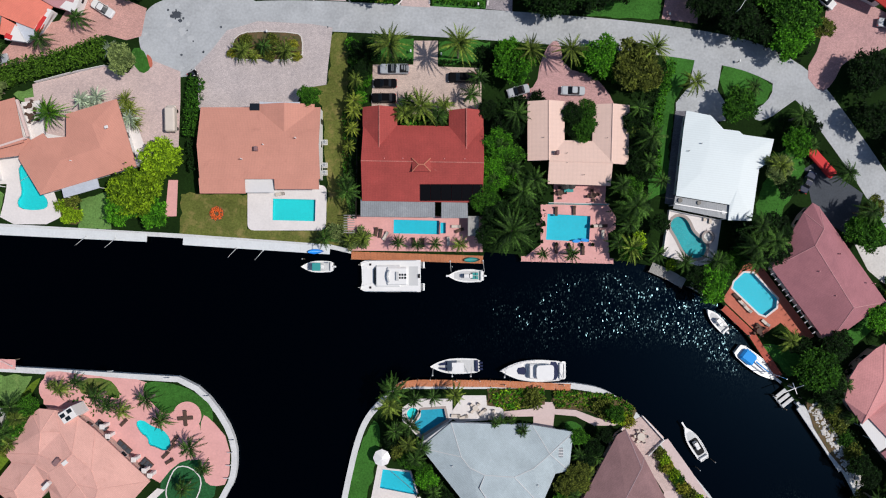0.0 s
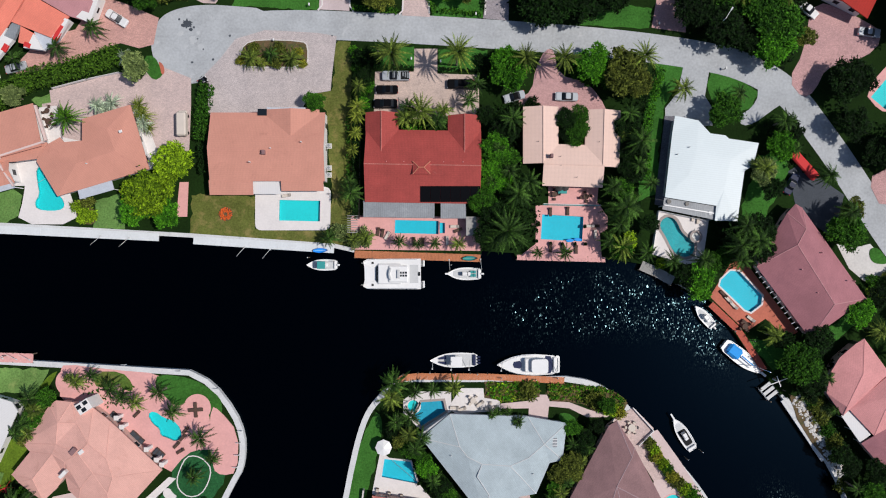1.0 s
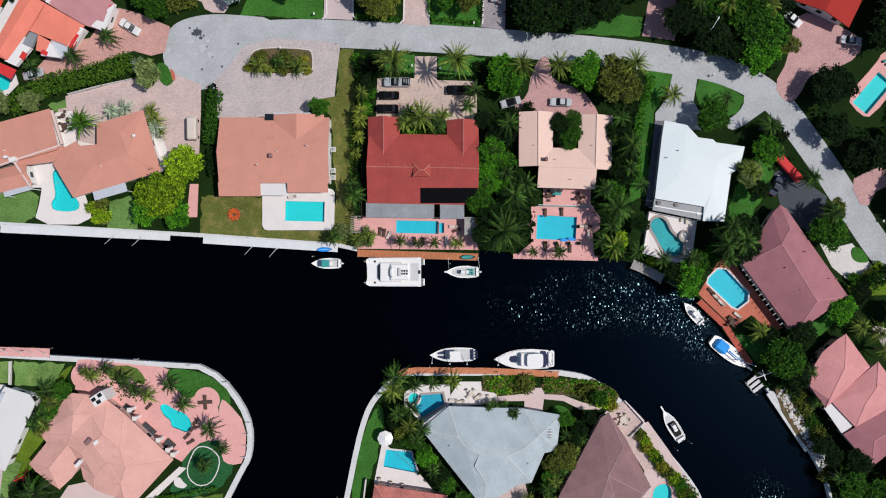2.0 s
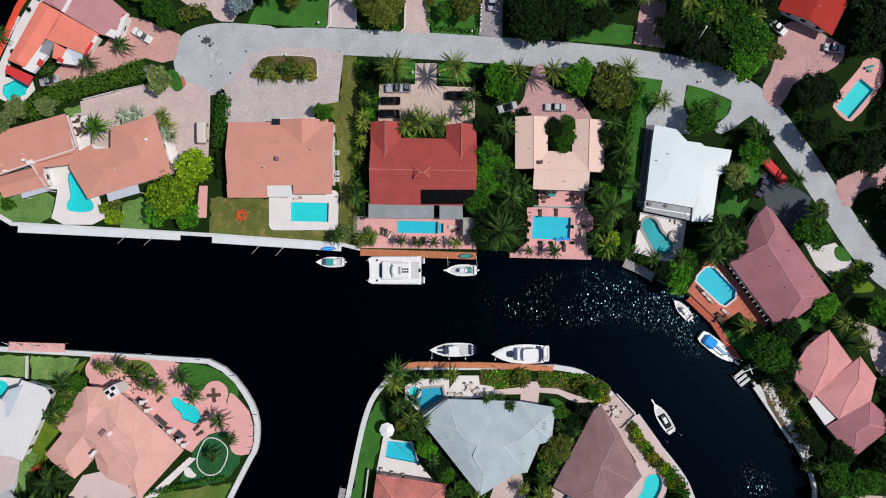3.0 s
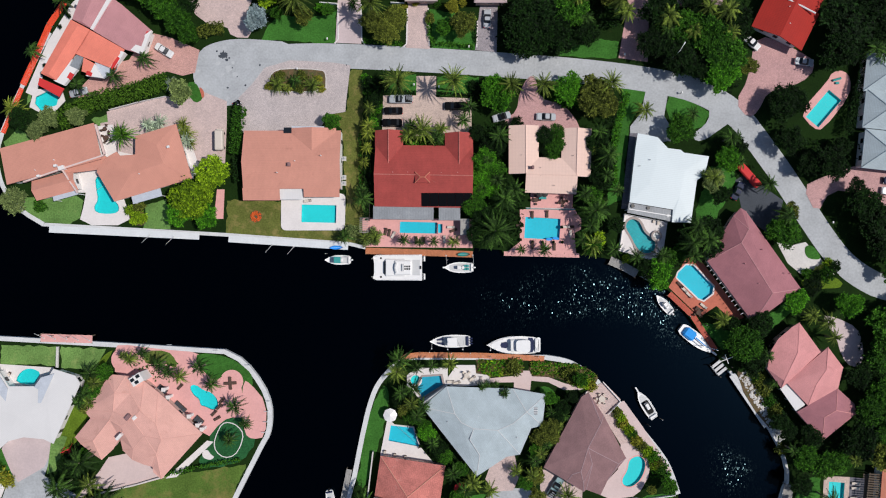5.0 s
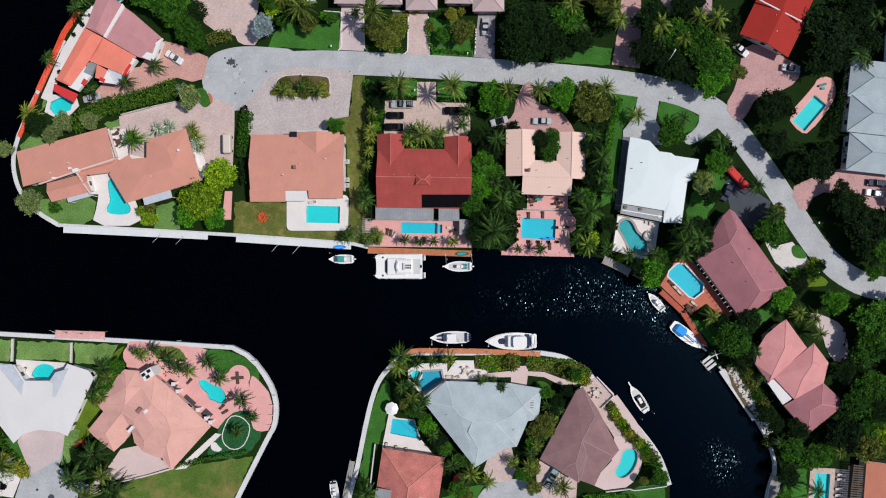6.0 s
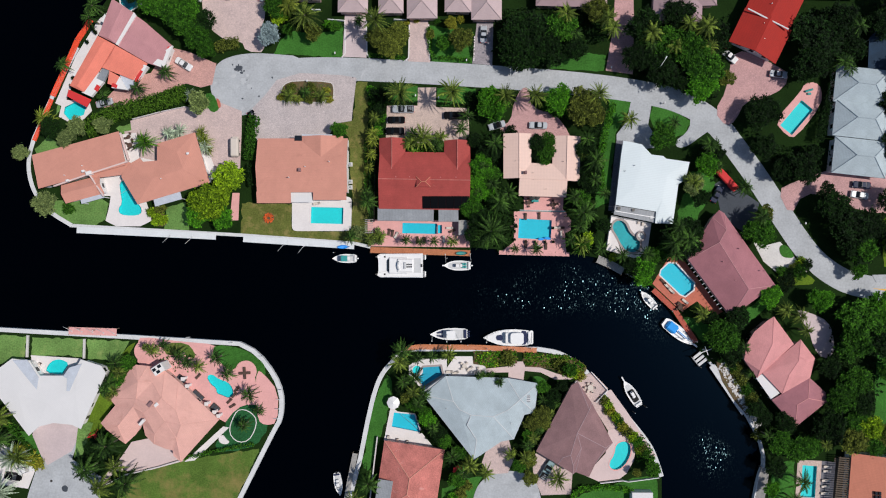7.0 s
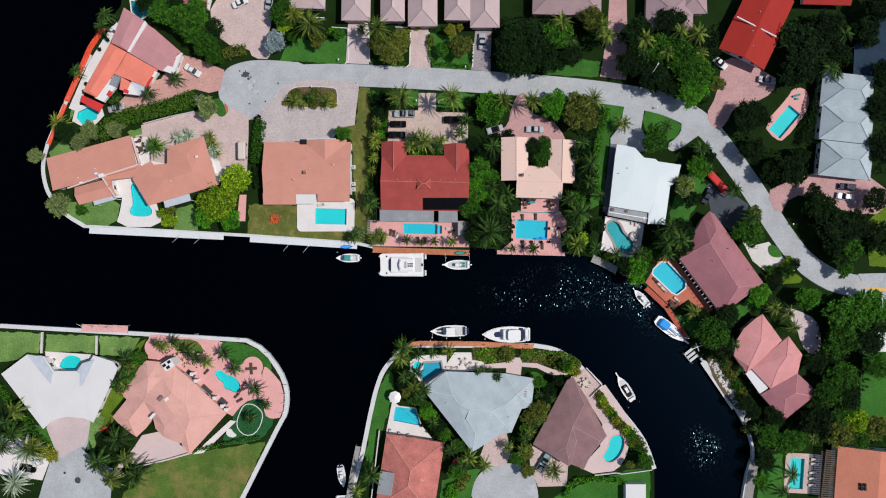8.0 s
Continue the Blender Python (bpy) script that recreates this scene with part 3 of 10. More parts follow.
pool("rectangular turquoise pool in a white deck", quad((-35.6, 7.4), (-26.9, 7.2), 4.4))
pool("long blue pool behind the dark red roof", quad((-10.9, 4.7), (-1.6, 4.5), 2.8), "plaster_blue", "deck_pink", 0.2)
pool("small square spa beside the long pool", quad((-1.3, 4.7), (-0.2, 4.7), 2.2), "plaster_blue", "deck_pink", 0.2)
pool("rectangular blue pool in a pink deck", quad((20.3, 3.4), (29.1, 2.9), 5.3), "plaster_blue", "deck_pink", 0.2)
pool("keyhole turquoise pool in a white deck", smoothed([(-87.5, 18.6), (-85.8, 19.0), (-84.2, 15.6), (-82.5, 12.9), (-81.3, 11.3), (-81.6, 9.8), (-84.1, 9.4), (-87.3, 9.8), (-87.8, 11.3), (-86.7, 12.9), (-87.2, 15.6)], 1))
pool("small six-sided turquoise pool by the dock", [(-102.4, 38.9), (-99.6, 40.3), (-96.6, 39.0), (-97.2, 36.8), (-101.1, 35.4), (-102.7, 37.2)])
pool("deep green heart-shaped pool beside a white house", smoothed([(47.3, 8.2), (46.0, 7.4), (45.7, 5.9), (47.0, 3.9), (48.1, 1.6), (49.2, 0.1), (50.9, -0.5), (52.5, -0.1), (53.2, 1.4), (52.9, 2.9), (51.4, 3.9), (50.2, 5.1), (49.5, 6.9), (48.6, 7.9)], 1), "plaster_teal", "deck_taupe", 0.6)

pool("blue pool with clipped corners on terracotta deck", [(60.8, -3.4), (62.7, -3.5), (67.6, -8.7), (67.4, -10.5), (65.2, -12.2), (63.9, -11.7), (58.5, -6.5), (58.8, -5.3)], "plaster_blue")
pool("kidney-shaped turquoise pool in a pink terrace", smoothed([(-63.7, -33.9), (-62.2, -33.2), (-60.1, -34.7), (-58.0, -35.3), (-56.5, -37.0), (-56.3, -38.9), (-57.6, -39.8), (-59.5, -38.9), (-60.9, -38.5), (-61.1, -37.0), (-62.6, -36.0)], 1), "plaster", "deck_pink", 0.2)
pool("half-round turquoise pool on a white terrace", smoothed([(-107.2, -32.9), (-106.7, -31.0), (-105.1, -29.5), (-102.9, -29.3), (-100.8, -30.4), (-101.9, -32.3), (-102.6, -33.5)], 1))
pool("fan-shaped blue pool beside a grey roof", [(-6.2, -33.5), (-5.2, -31.4), (-0.6, -31.1), (-0.1, -33.3), (-5.2, -36.5), (-6.7, -34.2)], "plaster_navy", "deck_taupe", 0.5)
pool("round spa joined to the fan-shaped pool", ring(16, 1.25, 1.25, *(-6.9, -32.2)), "plaster")
pool("rectangular turquoise pool on a pale patio", [(-13.7, -47.3), (-13.1, -43.5), (-7.6, -44.1), (-6.0, -48.8)], "plaster_blue")
pool("bean-shaped turquoise pool on a round terrace", smoothed([(46.4, -52.1), (48.4, -51.0), (50.2, -51.6), (50.6, -53.9), (49.4, -56.9), (47.1, -58.9), (45.0, -58.5), (44.6, -56.9), (46.1, -54.7)], 2), "plaster", "deck_pink", 0.3)
pool("diagonal turquoise pool behind the grove", quad((94.0, 31.1), (99.8, 37.9), 4.1))
pool("dark green pool beside the coral house", [(-87.7, 70.2), (-82.9, 69.9), (-81.9, 67.0), (-84.8, 65.1), (-87.3, 67.0)], "plaster_deep")
pool("rectangular pool under palm shade", quad((95.7, -65.8), (99.6, -66.1), 8.4))

# The ground takes the shade-darkened lawn colour.
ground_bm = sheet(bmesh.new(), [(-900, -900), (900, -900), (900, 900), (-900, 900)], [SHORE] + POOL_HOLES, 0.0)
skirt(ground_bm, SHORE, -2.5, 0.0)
tagged(part("ground", ground_bm, "lawn"), "lawn ground around the canals, green darkened for shade", "lawn", kind="structure")


# ---- road ----
def slab(name, loop, material, label, z=0.03, category="paving", holes=True, kind="structure"):
    FLOORS.append((loop, z))
    cut = [h for h in POOL_HOLES if any(inside(p, loop) for p in h)] if holes else []
    bm = sheet(bmesh.new(), loop, cut, z)
    skirt(bm, loop, -0.1, z)
    return tagged(part(name, bm, material), label, category, kind=kind)


ROAD_LINE = smoothed([(-49.7, 48.1), (-35.4, 49.5), (-13.2, 48.7), (18.5, 46.7), (40.6, 44.8), (58.3, 42.1), (66.2, 39.4), (73.6, 34.8), (80.3, 25.8), (84.9, 19.3), (88.9, 13.1), (97.4, 0.0), (103.2, -5.6), (110.9, -9.6), (128.1, -11.4), (159.2, -12.0)], 2, False)
slab("road", ribbon(ROAD_LINE, 6.2), "asphalt", "pale grey worn street curving past the houses", 0.02, "road")
slab("road_turning_circle", smoothed([(-63.0, 46.6), (-61.1, 51.0), (-56.8, 52.9), (-51.3, 53.6), (-44.9, 53.2), (-37.8, 52.6), (-37.7, 44.9), (-44.9, 41.0), (-50.9, 37.8), (-54.4, 36.2), (-60.0, 38.6), (-62.7, 42.1)], 2), "asphalt", "pale grey turning circle with a dark patch", 0.024, "road")
RS = random.Random(21)
slab("road_patch", [(-55.2 + (0.75 + RS.uniform(-0.25, 0.65)) * 1.15 * math.cos(a * 0.1745), 49.5 + (0.75 + RS.uniform(-0.25, 0.55)) * math.sin(a * 0.1745)) for a in range(36)], "tar", "dark ragged oil patch on the turning circle", 0.03, "road stain")
for x, y, r in ((-56.9, 50.4, 0.28), (-53.8, 48.7, 0.3), (-54.5, 48.2, 0.45), (-51.8, 44.0, 0.22), (-46.1, 46.9, 0.3), (-53.0, 46.2, 0.2), (-49.7, 41.8, 0.28), (-54.2, 41.2, 0.3), (-24.3, 46.9, 0.2), (18.0, 47.6, 0.25)):
    slab("road_patch", [(x + r * RS.uniform(0.6, 1.1) * math.cos(a * 0.524), y + r * RS.uniform(0.6, 1.1) * math.sin(a * 0.524)) for a in range(12)], "tar", "small dark stain on the pale street", 0.031, "road stain")
for x, y, r in ((-54.0, 46.0, 1.1), (-56.6, 47.3, 0.7), (-52.2, 44.5, 0.8), (-55.1, 51.2, 0.6), (-52.9, 47.6, 0.55), (-55.6, 44.6, 0.5)):
    slab("road_patch", [(x + r * RS.uniform(0.45, 1.15) * math.cos(a * 0.2618), y + r * RS.uniform(0.45, 1.15) * math.sin(a * 0.2618)) for a in range(24)], "road_pale", "pale worn patch on the turning circle", 0.028, "road stain")
slab("road_marking", [(115.3, -10.1), (128.1, -10.8), (128.1, -11.7), (120.3, -11.1)], "yellow", "faded yellow traffic marking", 0.026, "road marking")

# drives and terraces
PAVED = itertools.count()


def paved(name, loop, material, label):
    return slab(name, loop, material, label, 0.03 + 0.002 * next(PAVED))


paved("drive_pink_house", [(-50.7, 29.9), (-50.9, 36.7), (-51.5, 38.6), (-48.1, 42.1), (-44.9, 46.2), (-38.6, 48.1), (-27.4, 47.5), (-23.3, 46.8), (-24.3, 38.6), (-24.6, 35.1), (-29.0, 34.4), (-30.6, 31.4), (-30.6, 29.8)], "pavers_grey", "grey paver forecourt of the salmon house")
paved("drive_coral_house", [(-91.8, 38.7), (-90.7, 41.8), (-86.2, 46.6), (-79.1, 48.2), (-76.7, 51.7), (-72.8, 54.9), (-68.8, 53.9), (-61.3, 50.7), (-62.4, 45.0), (-65.5, 44.2), (-69.5, 45.3), (-79.1, 41.8), (-88.1, 39.1)], "pavers_coral", "pink paver forecourt beside the long hedge")
paved("drive_salmon_house", [(-84.6, 35.2), (-69.5, 39.1), (-65.2, 37.4), (-62.4, 41.0), (-54.4, 37.8), (-54.4, 32.3), (-54.8, 21.9), (-61.5, 20.4), (-76.5, 19.3), (-85.3, 22.8), (-86.2, 32.3), (-84.3, 32.6)], "pavers_pink", "pale pink drive behind the angled salmon house")
paved("court_red_house", [(-15.1, 39.2), (-6.8, 39.2), (-6.7, 44.1), (-1.8, 44.1), (-1.8, 38.8), (7.1, 38.5), (7.1, 28.7), (-15.4, 29.3)], "pavers_cream", "cream paver car court with tyre marks")
paved("drive_beige_house", smoothed([(15.3, 33.4), (18.4, 35.0), (19.2, 40.1), (21.3, 44.0), (23.2, 44.0), (24.0, 38.5), (30.3, 36.9), (34.2, 32.1), (34.2, 28.6), (15.3, 28.7)], 1), "pavers_rose", "rose paver drive under the trees")
paved("drive_white_house", [(46.9, 29.3), (46.9, 31.4), (49.6, 34.8), (50.9, 40.8), (56.5, 40.3), (55.4, 34.0), (57.2, 31.1), (57.0, 27.7), (53.1, 27.4)], "asphalt", "shaded concrete drive beside the white house")
paved("side_path_white_house", [(44.6, 10.8), (46.8, 29.7), (49.3, 29.7), (48.3, 10.0)], "pavers_dark", "slate side yard along the white house")
paved("drive_fork", smoothed([(62.4, 29.5), (65.6, 31.6), (67.0, 34.4), (66.0, 37.8), (73.4, 33.4), (69.3, 30.6), (66.2, 28.3), (63.4, 27.5)], 1), "asphalt", "curved concrete drive off the street")
paved("drive_maroon_house", [(73.2, 17.9), (76.3, 19.8), (81.3, 15.5), (85.2, 12.8), (82.8, 3.7), (78.1, 6.8), (74.7, 10.8)], "tar", "dark asphalt drive beside the maroon roof")
paved("walk_maroon_house", [(83.5, 2.4), (87.5, 1.6), (90.7, 2.4), (94.1, -1.3), (98.1, -5.9), (94.5, -6.5), (89.4, -5.6), (86.2, -2.9)], "concrete", "white curved entrance walk with a green island")
paved("drive_top_a", [(-27.1, 52.5), (-26.5, 64.0), (-20.8, 64.0), (-20.6, 52.2)], "concrete_pink", "pale pinkish concrete drive with a palm shadow")
paved("drive_top_b", [(-9.4, 51.2), (-8.8, 62.7), (-4.0, 62.7), (-3.4, 50.9)], "pavers_pink", "pink paver drive")
paved("drive_top_c", [(8.0, 50.6), (9.3, 62.6), (13.7, 62.6), (13.4, 50.1)], "pavers_slate", "bluish grey paver drive")
paved("drive_top_d", [(44.0, 48.6), (46.1, 60.6), (47.0, 76.5), (51.4, 76.5), (51.7, 60.6), (51.3, 47.6)], "pavers_rose", "rose paver drive between dense trees")
paved("drive_top_left", smoothed([(-66.4, 65.7), (-61.7, 73.7), (-48.2, 76.8), (-47.8, 64.1), (-49.7, 59.3), (-47.8, 53.7), (-53.2, 53.9), (-54.5, 56.9), (-60.8, 57.4)], 1), "pavers_pink", "wide pink paver forecourt")
paved("drive_scarlet_house", smoothed([(73.2, 37.4), (76.6, 43.4), (78.0, 52.6), (81.6, 54.2), (89.4, 50.2), (93.3, 47.8), (92.2, 43.9), (86.2, 40.8), (81.4, 40.2), (78.9, 35.0), (76.4, 33.4)], 1), "pavers_rose", "rose paver forecourt of the scarlet roof")
paved("drive_grey_house", smoothed([(90.0, 16.3), (94.7, 18.6), (101.8, 21.0), (106.5, 22.6), (123.3, 19.4), (123.3, 10.0), (112.6, 10.3), (104.8, 14.7), (97.0, 15.5), (93.5, 9.2)], 1), "pavers_rose", "rose paver forecourt by the grey roofs")
paved("deck_salmon_house", smoothed([(-91.6, 6.6), (-90.0, 12.5), (-89.6, 18.0), (-88.5, 20.4), (-83.7, 20.4), (-81.3, 14.8), (-79.7, 12.4), (-78.4, 6.6)], 1), "deck_white", "white terrace round the keyhole pool")
paved("terrace_salmon_house", [(-94.0, 14.8), (-93.3, 19.7), (-88.0, 21.4), (-82.8, 22.2), (-82.3, 18.5), (-88.0, 14.8)], "deck_white", "white covered terrace floor")
paved("deck_pink_house", rounded([(-40.7, 5.3), (-40.7, 15.6), (-24.5, 14.5), (-24.7, 5.3)], 1.4), "deck_white", "white pool deck with rounded corners")
paved("deck_red_house", [(-20.2, 1.2), (-20.3, 8.5), (7.4, 8.1), (7.4, 0.9)], "deck_pink", "pink pool terrace behind the red roof")
paved("deck_beige_house", [(15.6, -0.4), (19.2, 2.4), (19.2, 10.6), (32.6, 11.0), (34.6, 8.1), (34.5, 5.6), (32.9, 4.6), (33.3, -0.7)], "deck_pink", "pink pool terrace by the canal")
paved("patio_beige_house", [(21.9, 10.6), (21.9, 15.1), (32.6, 14.7), (32.3, 10.6)], "deck_pink", "pink covered patio floor")
paved("deck_white_house", [(43.9, 0.2), (45.5, 9.4), (56.2, 7.5), (54.9, -1.3), (51.4, -2.0)], "deck_white", "pale pool deck beside the white house")
paved("deck_maroon_house", [(56.4, -8.9), (60.8, -1.8), (63.4, -0.7), (75.2, -16.4), (73.0, -17.7), (68.3, -13.6), (64.2, -16.4)], "deck_terracotta", "terracotta pool deck beneath the maroon roof")
paved("terrace_peach_house", smoothed([(-82.3, -24.7), (-81.4, -23.1), (-71.6, -24.4), (-60.5, -25.3), (-51.8, -31.0), (-49.4, -37.3), (-47.8, -38.8), (-44.6, -38.8), (-44.6, -45.9), (-49.3, -46.7), (-51.7, -41.2), (-55.4, -42.3), (-59.6, -47.5), (-76.3, -31.0), (-82.3, -31.8)], 1), "deck_pink", "pink terrace with curved edges round a pool")
paved("terrace_white_roof", [(-111.2, -28.2), (-97.7, -29.1), (-97.7, -32.6), (-101.6, -34.2), (-110.3, -33.4)], "deck_white", "white pool terrace between pale roofs")
paved("terrace_grey_house", [(-9.1, -30.9), (-6.4, -29.1), (1.1, -29.1), (1.2, -33.3), (-4.5, -37.7), (-6.1, -36.7), (-9.1, -33.6)], "deck_white", "cream terrace round the fan-shaped pool")
paved("terrace_tile_house", [(-15.8, -51.0), (-15.0, -46.9), (-14.0, -41.9), (-12.8, -42.7), (-6.0, -48.5), (-2.1, -53.2), (-2.1, -53.8)], "deck_white", "pale patio by the rectangular pool")
paved("terrace_brown_house", [(35.3, -35.3), (38.9, -33.1), (44.4, -37.1), (42.8, -39.3), (45.0, -43.7), (46.9, -47.5), (45.0, -49.3), (41.9, -44.3), (38.7, -39.3)], "pavers_pink", "pink paved terrace along the seawall")
paved("pool_terrace_brown_house", [(38.1, -60.3), (41.8, -61.9), (47.4, -61.2), (49.3, -59.8), (51.2, -56.4), (51.7, -53.6), (50.9, -51.2), (48.9, -49.3), (46.6, -47.8), (44.4, -48.1), (43.7, -54.4)], "concrete_blush", "rounded pink terrace of the bean-shaped pool")
paved("walk_brown_house", [(43.6, -37.9), (45.2, -37.3), (49.6, -43.4), (57.3, -55.0), (56.0, -55.6), (51.2, -48.9), (46.2, -42.6)], "concrete_blush", "pale pink walkway along the east seawall")
paved("court_grey_house", smoothed([(7.6, -70.8), (8.6, -63.8), (12.4, -59.9), (19.1, -58.8), (24.3, -60.6), (26.1, -64.5), (26.9, -70.8)], 2), "asphalt", "round pale concrete car court")
paved("drive_grey_roof", [(10.5, -56.9), (11.7, -53.6), (17.5, -49.7), (19.1, -56.0), (17.5, -59.7), (12.8, -60.0)], "pavers_pink", "pink paver apron before the garage")
paved("drive_brown_house", [(24.1, -55.6), (25.2, -54.1), (34.9, -58.7), (34.4, -65.3), (26.5, -65.6), (24.3, -60.3)], "pavers_pink", "pink paver forecourt with a parked pickup")
paved("drive_white_roof", [(-110.2, -48.7), (-107.9, -46.5), (-99.9, -46.1), (-97.5, -49.1), (-99.9, -56.2), (-91.9, -60.9), (-92.7, -71.1), (-113.2, -71.1), (-111.2, -64.1), (-108.6, -56.2)], "asphalt", "pale concrete drive of the white-roofed house")
paved("drive_peach_house", [(-93.5, -64.0), (-91.1, -60.6), (-86.4, -55.4), (-83.8, -51.5), (-76.2, -49.9), (-69.8, -56.6), (-78.5, -59.0), (-88.0, -59.6)], "concrete_blush", "pale blush drive below the peach roof")
paved("drive_south_west", [(-133.2, -54.7), (-120.5, -50.7), (-114.1, -54.7), (-109.4, -58.1), (-111.7, -64.1), (-133.1, -61.0)], "deck_white", "pale drive at the edge of the gardens")
paved("court_east_house", [(94.3, -67.0), (95.1, -56.0), (101.5, -56.3), (100.8, -67.3)], "pavers_cream", "cream surround of the eastern pool")
paved("lounge_east_house", [(100.8, -67.3), (101.5, -56.3), (105.2, -56.7), (104.2, -67.6)], "pavers_dark", "grey paved strip with lounge chairs")
paved("deck_grove_pool", smoothed([(89.3, 34.9), (96.4, 42.8), (97.5, 45.0), (100.4, 45.5), (102.2, 43.4), (101.9, 39.1), (95.2, 30.5), (92.7, 30.8)], 1), "deck_pink", "pink deck round the diagonal pool")
paved("drive_pink_east", smoothed([(94.3, -15.9), (98.2, -16.4), (103.7, -19.1), (104.9, -23.3), (105.0, -27.7), (102.0, -29.1), (99.5, -26.1), (98.3, -21.4)], 1), "concrete_pink", "shaded grey drive under trees")
paved("walk_coral_house", [(-90.8, 64.8), (-93.4, 62.6), (-99.4, 53.0), (-105.0, 40.0), (-102.8, 39.0), (-100.6, 44.3), (-89.2, 67.0)], "deck_white", "cream terrace strip between house and red dock")
paved("apron_white_roof", [(-111.0, -50.6), (-109.8, -47.4), (-105.0, -46.1), (-99.6, -46.5), (-97.4, -48.7), (-99.9, -54.0), (-106.5, -57.8)], "concrete_pink", "fan-shaped pale apron before the white roof")
paved("walk_east_bank", [(73.2, -29.6), (76.7, -31.2), (81.0, -38.7), (83.8, -45.7), (81.9, -44.6), (78.2, -40.2), (75.1, -35.2)], "mulch", "bare planted soil above the east seawall")
paved("deck_edge_road", [(115.3, -6.5), (131.2, -6.1), (131.2, -8.9), (116.4, -8.6)], "asphalt", "grey verge beside the street bend")
paved("deck_coral_house", [(-104.0, 36.3), (-102.9, 40.9), (-95.8, 40.6), (-95.0, 37.9), (-97.6, 35.2), (-101.3, 34.9)], "deck_white", "white deck round the six-sided pool")
paved("walk_side", [(-57.5, 8.2), (-56.8, 15.6), (-54.9, 15.6), (-55.2, 8.2)], "deck_pink", "pink garden path by the seawall")

# lawns and beds of another green
def ragged(loop, reach=0.55):
    """The outline of a lawn with an uneven, overgrown edge."""
    out = []
    for (x0, y0), (x1, y1) in zip(loop, loop[1:] + loop[:1]):
        ln = math.hypot(x1 - x0, y1 - y0)
        n = max(1, int(ln / 0.9))
        for i in range(n):
            x, y = x0 + (x1 - x0) * i / n, y0 + (y1 - y0) * i / n
            k = reach * (noise.noise((x * 0.45, y * 0.45, 7.0)) + 0.6 * noise.noise((x * 1.3, y * 1.3, 2.0)))
            out.append((x - (y1 - y0) / ln * k, y + (x1 - x0) / ln * k))
    return out


MOWN = itertools.count()


def lawn(name, loop, material, label):
    return slab(name, ragged(loop), material, label, 0.004 + 0.0004 * next(MOWN), "lawn", True)


lawn("lawn_pink_house", [(-54.7, 4.0), (-54.3, 12.9), (-40.8, 12.6), (-40.8, 5.6), (-24.8, 5.0), (-24.2, 13.2), (-25.5, 30.6), (-28.7, 34.1), (-24.2, 35.1), (-23.8, 44.6), (-22.9, 45.9), (-20.3, 45.6), (-20.0, 2.1)], "lawn_tan", "patchy dry lawn around the salmon house")
lawn("lawn_point", smoothed([(-105.1, 8.8), (-106.4, 13.3), (-102.0, 14.1), (-90.0, 14.8), (-91.6, 6.6), (-100.3, 7.2)], 1), "lawn_mid", "bright green lawn on the point")
lawn("lawn_salmon_side", [(-75.2, 5.8), (-74.9, 11.7), (-69.4, 13.2), (-68.5, 5.6)], "lawn_mid", "small bright lawn by the seawall")
lawn("lawn_hedge_west", [(-88.5, 33.1), (-84.4, 34.6), (-83.9, 32.4), (-86.3, 31.4)], "lawn_mid", "small bright lawn beside the long hedge")
lawn("lawn_coral_dock", [(-104.9, 36.6), (-104.3, 40.4), (-103.1, 42.7), (-102.8, 41.6), (-103.9, 38.0)], "lawn_mid", "green strip between the red dock and the pool deck")
lawn("lawn_west_point", [(-110.4, 27.4), (-106.6, 31.4), (-104.6, 29.8), (-102.4, 27.4), (-108.9, 25.4)], "lawn_mid", "bright lawn at the western point")
lawn("lawn_keyhole", smoothed([(-78.1, 6.9), (-80.0, 11.7), (-76.5, 12.0), (-74.6, 9.3), (-74.9, 6.3)], 1), "mulch", "planted bed with yellow shrubs")
lawn("lawn_top_left", [(-45.7, 53.2), (-44.1, 56.9), (-41.8, 59.3), (-29.1, 59.2), (-26.8, 60.8), (-27.1, 52.5)], "lawn_bright", "bright lawn across the street")
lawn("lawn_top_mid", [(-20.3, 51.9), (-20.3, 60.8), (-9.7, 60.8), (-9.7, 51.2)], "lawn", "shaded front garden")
lawn("lawn_top_mid_b", [(-3.0, 51.1), (-3.4, 61.1), (8.0, 59.1), (8.0, 50.6)], "lawn_bright", "bright green front lawn")
lawn("lawn_top_right", [(28.7, 49.2), (34.3, 54.3), (44.1, 52.7), (43.4, 48.4)], "lawn_bright", "lawn strip below dense trees")
lawn("lawn_west", [(-130.2, -32.3), (-130.3, -22.5), (-112.5, -23.1), (-112.8, -29.5), (-120.7, -31.0)], "lawn_light", "bright lawn by the western seawall")
lawn("lawn_west_b", [(-110.9, -23.3), (-97.2, -23.8), (-97.4, -28.5), (-110.9, -28.2)], "lawn_light", "bright lawn square by the seawall")
lawn("lawn_west_c", [(-95.8, -23.9), (-84.6, -24.4), (-87.1, -29.7), (-95.9, -29.1)], "lawn_light", "bright lawn square by the seawall")
lawn("lawn_peach_ne", smoothed([(-61.3, -25.9), (-55.7, -25.9), (-51.3, -28.6), (-48.1, -33.3), (-48.1, -38.8), (-50.7, -34.1), (-54.1, -29.7), (-60.5, -29.7)], 1), "turf", "curved deep green lawn along the seawall")
lawn("lawn_peach_mid", smoothed([(-75.5, -25.0), (-68.4, -25.5), (-66.0, -28.6), (-70.0, -31.0), (-74.7, -28.6)], 1), "lawn", "small planted lawn in the terrace")
